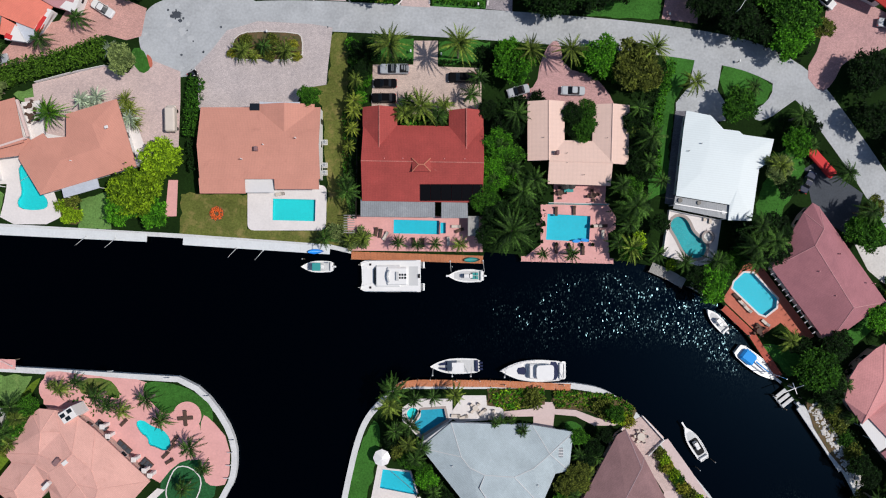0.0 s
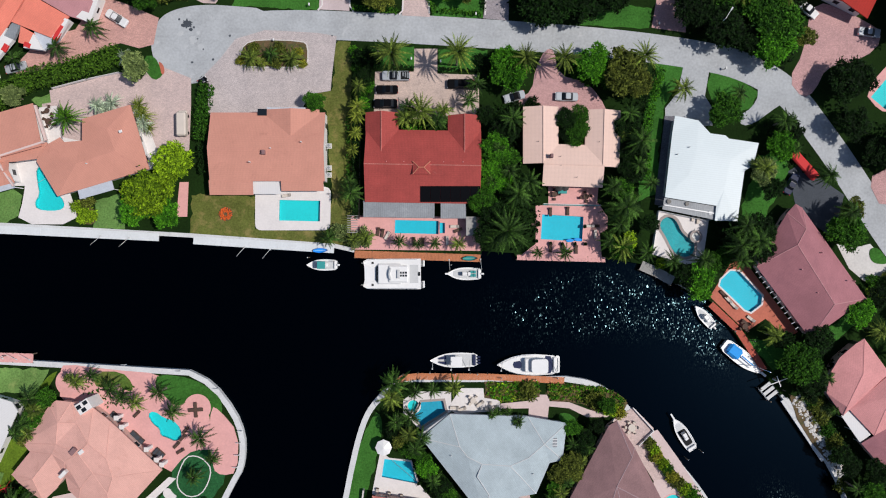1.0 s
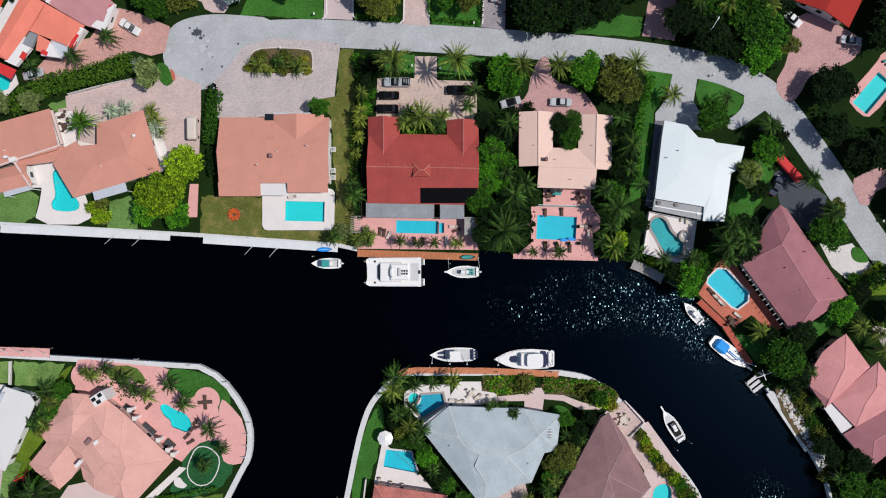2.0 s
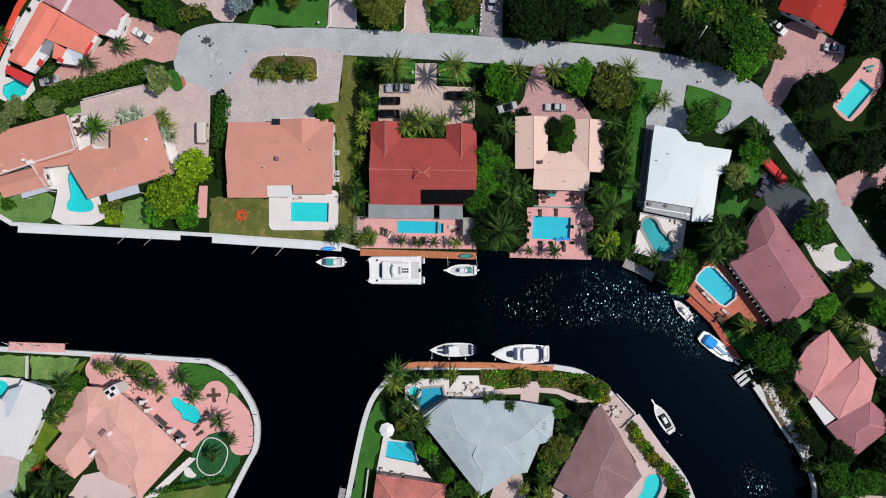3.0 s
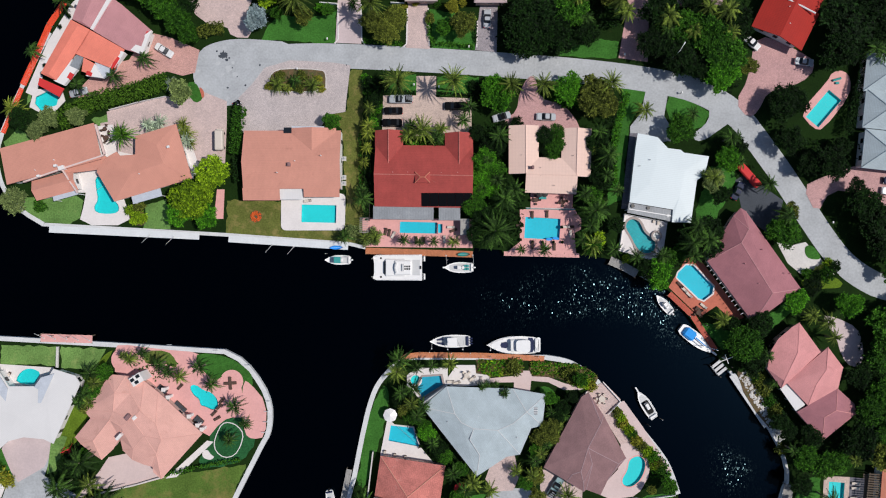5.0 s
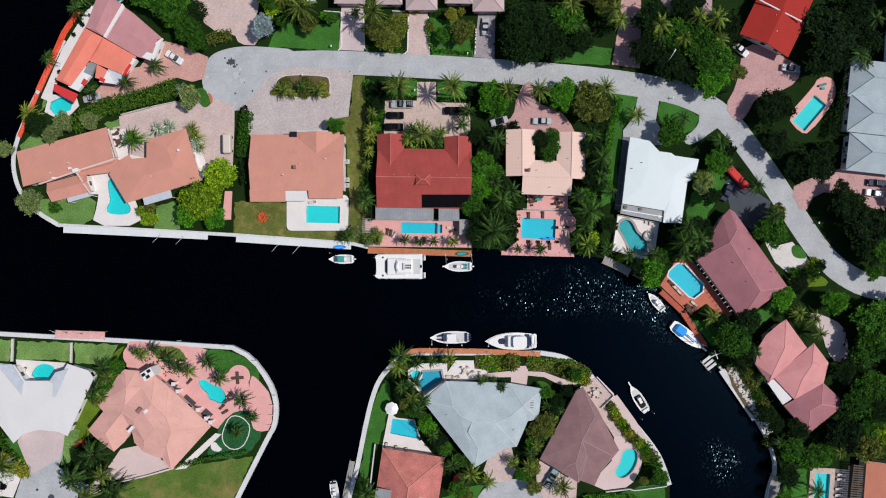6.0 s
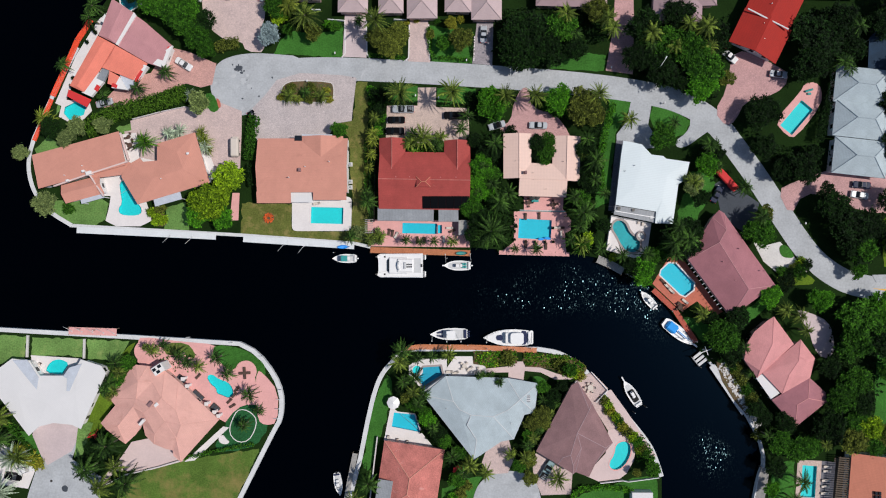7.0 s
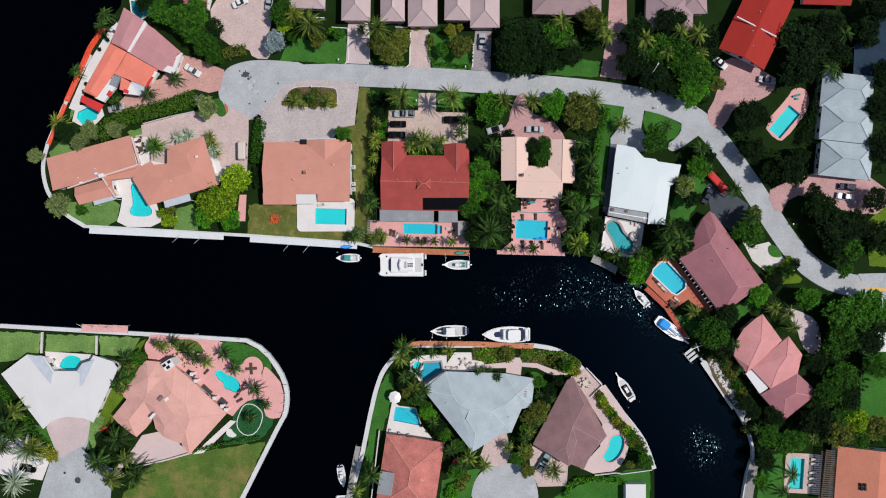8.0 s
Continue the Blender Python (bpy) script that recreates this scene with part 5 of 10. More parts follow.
def facet_house(name, label, roof, wall, eaves, ridges, faces, lines, cap, wing_of=None):
    """A house whose many-hipped roof is laid over a plan polygon: eave corners, ridge points and the creases between them."""
    top = wing_of or thing(name, label, "house")
    pts = [(*p, 3.3) for p in eaves] + ridges
    n = len(eaves)
    bm = bmesh.new()
    vs = [bm.verts.new(p) for p in pts]
    if faces is None:
        found = delaunay_2d_cdt([Vector(p[:2]) for p in pts], lines, [list(range(n))], 1, 1e-5)
        faces = [[found[3][i][0] for i in f] for f in found[2]]
    for f in faces:
        bm.faces.new([vs[i] for i in f])
    lo = [bm.verts.new((p[0], p[1], 3.05)) for p in eaves]
    for i in range(n):
        bm.faces.new((vs[i], vs[(i + 1) % n], lo[(i + 1) % n], lo[i]))
    bmesh.ops.triangulate(bm, faces=bm.faces)
    u = Vector(eaves[-1]) - Vector(eaves[0])
    turn = Matrix.Rotation(math.atan2(u.y, u.x), 4, "Z")
    bm.transform(turn.inverted())
    part("roof", bm, roof, top, at=turn)
    for i, j in lines if cap else ():
        up = Vector((0, 0, -0.03))
        part("ridge_cap", rod(bmesh.new(), Vector(pts[i]) + up, Vector(pts[j]) + up, 0.10, sides=6), cap, top)
    inner = offset(list(eaves), -0.6)
    part("wall", prism(bmesh.new(), inner, 0, 3.06), wall, top)
    for i in range(n):
        p, q = Vector(inner[i]), Vector(inner[(i + 1) % n])
        ln = (q - p).length
        for k in range(max(1, int(ln / 3.6))):
            c = p.lerp(q, (k + 0.5) / max(1, int(ln / 3.6)))
            at = pose(c.x, c.y, 0.95, 0, 0, math.degrees(math.atan2((q - p).y, (q - p).x)))
            if (i + k) % 7 == 3:
                same_part("door", DOOR_ME, top, Matrix.Translation((0, 0, -0.93)) @ at)
            else:
                same_part("pane", PANE_ME, same_part("window", WINDOW_ME, top, at), Matrix())
    return top


def at_height(p, z):
    return (*p, z)


grey = facet_house("grey_slate_villa", "pale grey many-hipped villa on the peninsula", "roof_grey", "wall_white",
    [(-5.2, -38.1), (0.8, -33.1), (17.0, -33.6), (25.2, -35.0), (24.3, -42.7), (21.6, -43.3), (18.8, -49.7), (15.5, -50.3), (8.2, -55.1)],
    [at_height((2.8, -39.5), 4.6), at_height((4.4, -41.5), 4.95), at_height((7.4, -42.9), 5.2), at_height((13.2, -43.3), 5.2), at_height((17.0, -41.7), 4.95), at_height((20.3, -39.0), 4.6), at_height((6.4, -45.6), 4.8), at_height((8.9, -49.6), 4.2)],
    [(0, 9, 1), (1, 9, 10, 11, 12, 13, 14, 2), (2, 14, 3), (3, 14, 4), (4, 14, 13, 5), (5, 13, 12, 6), (6, 12, 11, 15, 16, 7), (7, 16, 8), (8, 16, 15, 11, 10, 9, 0)],
    [(0, 9), (1, 9), (9, 10), (10, 11), (11, 12), (12, 13), (13, 14), (14, 2), (14, 3), (14, 4), (12, 6), (11, 15), (15, 16), (16, 8)], "gel_grey")
maroon = facet_house("maroon_tiled_house", "large maroon tiled house with a hipped end", "roof_maroon", "wall_pink",
    [(64.8, -2.4), (76.0, -17.5), (87.7, -9.1), (74.3, 9.9), (73.0, 10.7), (71.2, 8.8), (67.3, 2.4)],
    [at_height((71.9, 2.1), 6.0), at_height((79.3, -10.0), 6.2), at_height((74.0, 5.4), 5.4)],
    [(0, 7, 8, 1), (1, 8, 2), (2, 8, 7, 9, 3), (3, 9, 4), (4, 9, 5), (5, 9, 7, 6), (6, 7, 0)],
    [(0, 7), (7, 8), (8, 1), (8, 2), (7, 9), (9, 3), (9, 5)], "roof_rose")
brown = facet_house("brown_tiled_house", "brown tiled house along a curved seawall", "roof_brown", "wall_pink",
    [(24.6, -52.9), (30.3, -56.3), (34.4, -58.8), (35.0, -58.3), (38.5, -59.6), (40.3, -55.9), (44.8, -50.6), (39.3, -40.1), (35.6, -34.5), (33.9, -35.6)],
    [at_height((38.3, -41.6), 4.9), at_height((31.4, -54.2), 4.4), at_height((35.0, -47.5), 5.4), at_height((42.6, -51.6), 4.5), at_height((34.2, -56.4), 3.9), at_height((36.2, -51.6), 4.7), at_height((33.4, -53.4), 4.8)],
    None, [(7, 10), (8, 10), (10, 12), (12, 16), (16, 11), (1, 11), (12, 13), (6, 13), (5, 13), (12, 15), (15, 3), (15, 14), (14, 2), (16, 14)], "roof_mauve")
coral = thing("coral_house", "coral and rose tiled house beside a red dock", "house")
for roof, eaves, ridges, lines in (
        ("roof_rose", [(-91.5, 57.3), (-86.6, 54.8), (-81.8, 63.0), (-88.0, 67.1)], [(-88.8, 56.5, 3.75), (-85.1, 64.6, 3.75)], [(4, 5)]),
        ("roof_rose", [(-86.4, 54.5), (-78.3, 49.8), (-74.1, 48.5), (-71.9, 54.5), (-79.4, 61.0), (-81.7, 62.6)], [(-83.4, 58.2, 3.6), (-74.4, 51.8, 3.6)], [(6, 7)]),
        ("roof_orange", [(-99.2, 43.9), (-95.1, 42.0), (-90.7, 48.7), (-87.1, 54.7), (-91.8, 57.2)], [(-97.0, 43.6, 3.75), (-89.8, 55.6, 3.75)], [(5, 6)]),
        ("roof_orange", [(-90.6, 48.7), (-81.9, 45.2), (-78.5, 49.8), (-87.0, 54.6)], [(-88.4, 51.4, 3.55), (-80.8, 47.6, 3.55)], [(4, 5)]),
        ("roof_orange", [(-89.1, 44.4), (-86.9, 43.7), (-85.7, 46.2), (-88.6, 47.8)], [], [])):
    facet_house("coral_house", "", roof, "wall_white", eaves, ridges, None, lines, None, coral)
facet_house("salmon_house", "", "roof_salmon", "wall_white", [(-80.9, 12.3), (-61.8, 18.0), (-65.8, 31.4), (-75.8, 28.4), (-75.8, 23.9), (-79.6, 23.6), (-80.4, 24.6), (-82.9, 23.2), (-84.9, 20.9), (-85.3, 19.6)],
    [(-76.5, 19.0, 4.2), (-68.5, 21.6, 4.2), (-70.3, 26.2, 4.0)],
    None, [(0, 10), (10, 11), (11, 1), (11, 12), (12, 2), (12, 3), (10, 9)], None, salmon)
facet_house("salmon_house", "", "roof_salmon", "wall_white", [(-90.0, 19.5), (-85.3, 20.1), (-84.9, 20.9), (-82.9, 23.3), (-83.3, 23.6), (-93.5, 20.4), (-93.2, 19.3)],
    [], None, [], None, salmon)
white = facet_house("white_roofed_house", "white metal roofed house beside a green pool", "roof_white", "wall_white",
    [(45.7, 12.1), (56.4, 10.3), (56.1, 7.2), (60.8, 7.1), (62.3, 17.5), (64.2, 18.8), (65.3, 23.4), (59.1, 24.3), (58.3, 25.0), (55.2, 25.4), (52.7, 28.1), (47.8, 29.1), (47.2, 25.3)],
    [at_height((50.6, 16.6), 3.42), at_height((52.3, 21.6), 3.42), at_height((58.0, 13.6), 3.4), at_height((59.4, 20.0), 3.4)],
    None, [(0, 13), (13, 14), (13, 15), (15, 2), (15, 3), (15, 16), (16, 5), (16, 7), (14, 16), (14, 12), (14, 9)], None)
part("patio_roof", prism(bmesh.new(), [(45.7, 12.0), (45.3, 9.6), (56.2, 7.4), (56.5, 10.2)], 2.7, 2.85), "metal_grey", white, "grey metal patio roof")
for p in ((45.5, 10.3), (49.0, 9.4), (52.6, 8.5), (56.0, 7.5)):
    part("post", rod(bmesh.new(), (*p, 0), (*p, 2.72), 0.09), "trim", white)
part("roof_fan", ring_solid(0.45, 0.35), "frame_dark", white, at=pose(*(46.6, 11.2), 2.85))
part("roof_fan", ring_solid(0.4, 0.3), "frame_dark", white, at=pose(*(50.4, 10.7), 2.85))
part("roof_beam", boxed(0, -0.12, 2.85, 10.6, 0.12, 3.05, bevel=0.03), "gel_white", white, at=pose(45.6, 10.5, 0, 0, 0, -9.5))
part("roof_hatch", boxed(-0.35, -0.4, 2.85, 0.35, 0.4, 3.0, bevel=0.03), "gel_grey", white, at=pose(55.3, 8.8, 0, 0, 0, -10))
vents(white, [(50.7, 22.5), (48.2, 21.0)], 3.6, "metal_grey", 0.16)
rosy = facet_house("rose_tiled_house", "rose tiled house with several hipped roofs", "roof_pink", "wall_pink",
    [(79.4, -28.8), (82.8, -33.5), (92.5, -24.6), (87.3, -17.4), (85.5, -18.5), (82.1, -21.4), (80.1, -24.7)],
    [at_height((82.9, -31.4), 4.5), at_height((86.1, -24.5), 4.7)],
    [(0, 1, 7), (1, 2, 8, 7), (2, 3, 8), (3, 4, 8), (4, 5, 8), (5, 6, 8), (6, 0, 7, 8)],
    [(3, 8), (8, 7), (7, 1)], "roof_pink")
facet_house("", "", "roof_pink", "wall_pink",
    [(84.0, -32.1), (89.3, -37.7), (96.7, -33.5), (98.0, -28.4), (94.3, -23.4)],
    [at_height((93.0, -28.7), 4.7), at_height((90.5, -32.4), 4.65)],
    [(0, 1, 6), (0, 6, 5, 4), (1, 2, 6), (2, 3, 5, 6), (3, 4, 5)], [(4, 5), (5, 6), (6, 1)], "roof_pink", rosy)
facet_house("", "", "roof_maroon", "wall_pink",
    [(86.6, -39.3), (92.8, -46.4), (101.0, -39.8), (100.7, -37.3), (96.6, -33.5)],
    [at_height((95.4, -38.6), 4.65), at_height((92.5, -40.3), 4.65)],
    [(0, 1, 6), (1, 2, 5, 6), (2, 3, 5), (3, 4, 5), (4, 0, 6, 5)], [(4, 5), (5, 6), (6, 1), (5, 2)], "roof_pink", rosy)
part("patio_roof", prism(bmesh.new(), [(82.7, -33.6), (86.6, -39.2), (88.9, -37.6), (84.9, -32.2)], 2.7, 2.85), "roof_chalk", rosy, "white flat patio roof")
for p in ((83.4, -34.2), (85.2, -36.7), (87.1, -39.3)):
    part("post", rod(bmesh.new(), (*p, 0), (*p, 2.72), 0.08), "trim", rosy)
house("terracotta_tiled_house", "terracotta barrel-tiled house with pale ridge lines", "roof_terra", "wall_pink", [
    ((-18.4, -70.2), (-2.5, -72.6), 20.3, dict(kind=H, top=5.6, axis="y")),
    ((-17.8, -65.9), (-13.9, -66.5), 6.2, dict(kind="flat", e=4.35, roof="metal_grey")),
], cap="roof_salmon")
peach = facet_house("peach_tiled_villa", "large peach tiled villa with many hips", "roof_peach", "wall_pink",
    [(-88.2, -39.1), (-82.5, -31.2), (-81.2, -30.2), (-78.0, -30.5), (-73.4, -31.8), (-70.0, -34.5), (-59.1, -44.7), (-69.1, -55.8), (-71.1, -54.2),
     (-71.3, -52.8), (-73.4, -52.3), (-76.3, -51.1), (-78.6, -48.8), (-79.3, -45.9), (-81.1, -48.6), (-83.8, -51.1), (-85.6, -49.9), (-89.0, -47.2), (-90.4, -45.6), (-86.6, -40.9)],
    [at_height((-79.8, -34.4), 5.0), at_height((-80.2, -38.8), 5.0), at_height((-73.3, -38.5), 5.6), at_height((-69.6, -41.7), 5.5), at_height((-75.2, -40.6), 5.7), at_height((-68.2, -45.4), 5.6),
     at_height((-72.5, -44.6), 5.3), at_height((-75.6, -48.2), 4.3), at_height((-69.9, -49.2), 4.5), at_height((-81.1, -40.9), 4.8), at_height((-85.3, -46.1), 4.5), at_height((-78.4, -42.4), 5.0), at_height((-76.3, -34.6), 4.4)],
    None,
    [(1, 20), (3, 20), (20, 21), (0, 21), (21, 24), (4, 22), (22, 24), (5, 23), (23, 22), (23, 25), (6, 25), (25, 26), (26, 24), (26, 27), (11, 27), (12, 27), (25, 28), (9, 28), (7, 28), (26, 28),
     (19, 29), (29, 31), (31, 24), (29, 30), (18, 30), (17, 30), (15, 30), (13, 31), (32, 20), (32, 3), (32, 22)], "roof_peach")
chalk = facet_house("chalk_roofed_villa", "broad white-roofed villa with folded wings", "roof_chalk", "wall_white",
    [(-121.2, -33.9), (-114.1, -28.6), (-109.4, -29.1), (-106.7, -33.1), (-98.4, -33.1), (-95.8, -28.8), (-90.4, -30.5), (-89.1, -32.5), (-95.7, -47.2), (-98.0, -46.1), (-103.0, -45.6), (-106.9, -46.6), (-109.5, -49.0)],
    [at_height((-112.3, -37.9), 3.5), at_height((-104.4, -40.3), 3.58), at_height((-97.1, -37.5), 3.5)],
    [(0, 13, 1), (1, 13, 2), (2, 13, 14, 3), (3, 14, 4), (4, 14, 15, 5), (5, 15, 6), (6, 15, 7), (7, 15, 8), (8, 9, 15), (9, 10, 14, 15), (10, 11, 14), (11, 12, 13, 14), (12, 0, 13)],
    [], "roof_chalk")
for loop in ([(-113.6, -29.0), (-109.8, -28.8), (-106.7, -33.6), (-107.2, -36.7), (-109.0, -34.6), (-111.4, -31.7)], [(-98.6, -30.9), (-95.3, -29.9), (-98.5, -37.1), (-99.3, -37.1), (-99.2, -33.8), (-100.2, -33.2)]):
    part("patio_screen", prism(bmesh.new(), loop, 3.62, 3.7), "screen_mesh", chalk, "pale grey screen roof")
amber = house("orange_tiled_house", "faded orange tiled house with skylights", "roof_terra", "wall_white", [
    ((106.1, -70.7), (126.7, -72.4), 17.5, dict(kind=G, top=5.2, axis="y", roof="roof_amber", frac=0.5)),
], over=0.3)
house("rose_gable_house", "rose tiled house beyond the wide forecourt", "roof_maroon", "wall_white", [((-72.0, 68.3), (-65.1, 66.7), 7.8, dict(top=4.8))])
house("white_flat_house", "small white flat-roofed garden house under trees", "roof_chalk", "wall_white", [((118.4, -27.6), (125.9, -27.9), 5.3, dict(kind="flat", e=2.8))], over=0.2)
tagged(part("garden_shed", boxed(*(50.1, -69.9), 0, *(55.6, -64.0), 2.4, bevel=0.05), "roof_chalk"), "small white flat-roofed shed on the lawn", "shed")


# ---- plants ----
def leaf_clump(bm, rng, c, nrm, size, n=3):
    """A few bent leaf blades round a point."""
    for _ in range(n):
        d = (nrm + Vector((rng.gauss(0, 0.6), rng.gauss(0, 0.6), rng.gauss(0.25, 0.5)))).normalized()
        t = d.orthogonal()
        t.rotate(Matrix.Rotation(rng.uniform(0, 6.283), 3, d))
        s = t.cross(d)
        L1 = size * rng.uniform(0.6, 1.3)
        w = L1 * 0.42
        o = c + Vector((rng.gauss(0, 0.3), rng.gauss(0, 0.3), rng.gauss(0, 0.2))) * size
        a = bm.verts.new(o - t * L1 * 0.5)
        b = bm.verts.new(o + s * w * 0.5 + d * 0.12 * L1)
        e = bm.verts.new(o + t * L1 * 0.5 - d * 0.1 * L1)
        f = bm.verts.new(o - s * w * 0.5 + d * 0.12 * L1)
        bm.faces.new((a, b, e, f))


def crown_mesh(seed, lobes, clumps, size, flat=0.75, small=0.16, large=0.30):
    """Crown of radius 1: a dome of separate leafy lobes with dark gaps between them, sprays of blades on each and an uneven outline."""
    rng = random.Random(seed)
    bm = bmesh.new()
    cs = []
    tries = 0
    bays = [(rng.uniform(0, 6.283), k) for k in (2, 3, 5)]
    while len(cs) < lobes and tries < 900:
        tries += 1
        a = rng.uniform(0, 6.283)
        r = (0.80 + 0.085 * sum(math.cos(k * a + f) for f, k in bays)) * math.sqrt(rng.random())
        rad = rng.uniform(small, large) * (1.1 - 0.25 * r)
        p = Vector((r * math.cos(a), r * math.sin(a), (0.62 * (1 - r * r) + rng.uniform(-0.30, 0.16)) * flat))
        if all((p - q).length > 0.86 * (rad + s) for q, s in cs):
            cs.append((p, rad))
    weights = [rad * rad for _, rad in cs]
    for _ in range(clumps):
        c, r = rng.choices(cs, weights)[0]
        d = Vector((rng.gauss(0, 1), rng.gauss(0, 1), rng.gauss(0.9, 0.7))).normalized()
        k = rng.uniform(0.7, 1.08) if rng.random() < 0.84 else rng.uniform(1.05, 1.8)
        o = c + Vector((d.x, d.y, d.z * 0.85)) * r * k
        # a spray of blades pointing outwards
        for b in range(2):
            t = (d + Vector((rng.gauss(0, 0.55), rng.gauss(0, 0.55), rng.gauss(-0.1, 0.35)))).normalized()
            n = (Vector((0, 0, 0.7)) + d * 0.8 + Vector((rng.gauss(0, 0.45), rng.gauss(0, 0.45), rng.gauss(0, 0.2)))).normalized()
            sd = t.cross(n)
            if sd.length < 0.05:
                continue
            sd.normalize()
            ln = size * rng.uniform(0.8, 1.7)
            w = ln * rng.uniform(0.16, 0.28)
            up = sd.cross(t) * 0.06 * ln
            bm.faces.new([bm.verts.new(q) for q in (o - t * ln * 0.35, o + sd * w + up, o + t * ln * 0.65, o - sd * w + up)])
    # sparse inner leaves that close the crown from above
    for _ in range(clumps // 8):
        a, r = rng.uniform(0, 6.283), 0.78 * math.sqrt(rng.random())
        leaf_clump(bm, rng, Vector((r * math.cos(a), r * math.sin(a), (0.25 * (1 - r * r) - 0.15) * flat)), Vector((0, 0, 1)), size * 1.5, 1)
    me = bpy.data.meshes.new("crown")
    bm.to_mesh(me)
    bm.free()
    return me


def trunk_mesh(seed, limbs=6):
    rng = random.Random(seed)
    bm = bmesh.new()
    rod(bm, (0, 0, -1.35), (0.03, 0.02, -0.5), 0.075, 0.05, 8)
    for i in range(limbs):
        a = 6.283 * i / limbs + rng.uniform(-0.4, 0.4)
        r = rng.uniform(0.35, 0.65)
        rod(bm, (0.03, 0.02, -0.6), (r * math.cos(a), r * math.sin(a), rng.uniform(-0.15, 0.2)), 0.035, 0.01, 5)
    me = bpy.data.meshes.new("trunk")
    bm.to_mesh(me)
    bm.free()
    me.materials.append(MAT["trunk"])
    return me


CROWNS = [crown_mesh(10 + i, 22 + 4 * i, 2200, 0.105) for i in range(4)]
FINE_CROWNS = [crown_mesh(30 + i, 34, 2200, 0.09, 0.6, 0.12, 0.22) for i in range(2)]
SHRUBS = [crown_mesh(50 + i, 9, 420, 0.22, 0.8, 0.26, 0.42) for i in range(3)]
TRUNKS = [trunk_mesh(70 + i) for i in range(3)]
RNG = random.Random(5)


def coloured(me, key):
    """One copy of a mesh for each leaf colour."""
    name = me.name + "_" + key
    if name in bpy.data.meshes:
        return bpy.data.meshes[name]
    m = me.copy()
    m.name = name
    m.materials.clear()
    m.materials.append(MAT[key])
    return m


TREE_WORDS = dict(leaf_lime="bright lime-green", leaf_green="deep green", leaf_bright="vivid green", leaf_olive="olive-green", leaf_dark="shade-dark green",
                  leaf_grey="grey-green", leaf_silver="silvery blue", leaf_gold="golden yellow-green")


def tree(x, y, r, colour="leaf_dark", fine=False, h=None):
    h = h or min(1.9 + r * 0.54, 4.6) * RNG.uniform(0.9, 1.1)
    t = thing("tree", TREE_WORDS[colour] + " broadleaf tree with a " + ("wide dense crown" if r > 4 else "rounded uneven crown"), "tree", pose(x, y, 0, 0, 0, RNG.uniform(0, 360)))
    sc = Matrix.Diagonal((r * 0.95, r * RNG.uniform(0.82, 1.04), min(r * 0.66, 3.4), 1))
    me = RNG.choice(FINE_CROWNS if fine else CROWNS)
    same_part("crown", coloured(me, colour), t, Matrix.Translation((0, 0, h)) @ sc)
    same_part("trunk", RNG.choice(TRUNKS), t, Matrix.Translation((0, 0, h)) @ Matrix.Diagonal((r * 0.8, r * 0.8, h / 1.35, 1)))
    return t


def shrub(x, y, r, colour="leaf_green"):
    t = thing("shrub", "low " + TREE_WORDS[colour] + " garden shrub", "shrub", pose(x, y, floor_z(x, y) - 0.03, 0, 0, RNG.uniform(0, 360)), group="garden shrubs")
    same_part("foliage", coloured(RNG.choice(SHRUBS), colour), t, Matrix.Translation((0, 0, r * 0.5)) @ Matrix.Diagonal((r, r, r * 0.8, 1)))
    bm_stem = rod(bmesh.new(), (0, 0, -0.05), (0, 0, r * 0.5), 0.06, sides=5)
    part("stem", bm_stem, "trunk", t)
    return t


def frond_mesh(seed, count, length, droop, width, leaflets, stiff=0.0):
    """A palm's head: arching midribs with leaflets on both sides, radius about `length`."""
    rng = random.Random(seed)
    bm = bmesh.new()
    for i in range(count):
        az = 2.4 * i + rng.uniform(-0.3, 0.3)
        el = rng.uniform(-0.15, 1.3)
        ln = length * rng.uniform(0.68, 1.1) * (0.78 + 0.22 * math.cos(el - 0.3))
        c, s = math.cos(az), math.sin(az)
        pts = []
        for k in range(8):
            u = k / 7
            out = ln * u * math.cos(el) + 0.2 * ln * u * u * math.sin(el)
            z = ln * u * math.sin(el) * 0.8 - droop * ln * u * u * (0.5 + 0.5 * math.cos(el)) - 0.15 * ln * u ** 3
            pts.append(Vector((c * out, s * out, z)))
        side = Vector((-s, c, 0))
        # leaflets joined along the midrib
        spine = []
        for q in range(leaflets + 1):
            u = 0.08 + 0.92 * q / leaflets
            k = min(6, int(u * 7))
            spine.append(bm.verts.new(pts[k].lerp(pts[k + 1], u * 7 - k)))
        for q in range(leaflets):
            u = 0.1 + 0.88 * q / leaflets
            k = min(6, int(u * 7))
            fwd = (pts[k + 1] - pts[k]).normalized()
            ll = width * math.sin(math.pi * min(1, 0.18 + 0.8 * u)) * rng.uniform(0.75, 1.2)
            for sg in (-1, 1):
                d = (side * sg * 0.8 + fwd * 0.65 + Vector((0, 0, -0.35 + stiff + rng.uniform(-0.15, 0.15)))).normalized()
                a, b = spine[q], spine[q + 1]
                tip = bm.verts.new(a.co.lerp(b.co, 0.5) + d * ll)
                bm.faces.new((a, b, tip) if sg > 0 else (b, a, tip))
    me = bpy.data.meshes.new("palm_head")
    bm.to_mesh(me)
    bm.free()
    return me


PALM_HEADS = [frond_mesh(100 + i, 24 + 4 * i, 3.0, 0.4 + 0.12 * i, 0.50, 15) for i in range(3)]
DATE_HEADS = [frond_mesh(120 + i, 46, 3.2, 0.3, 0.32, 15, 0.1) for i in range(2)]


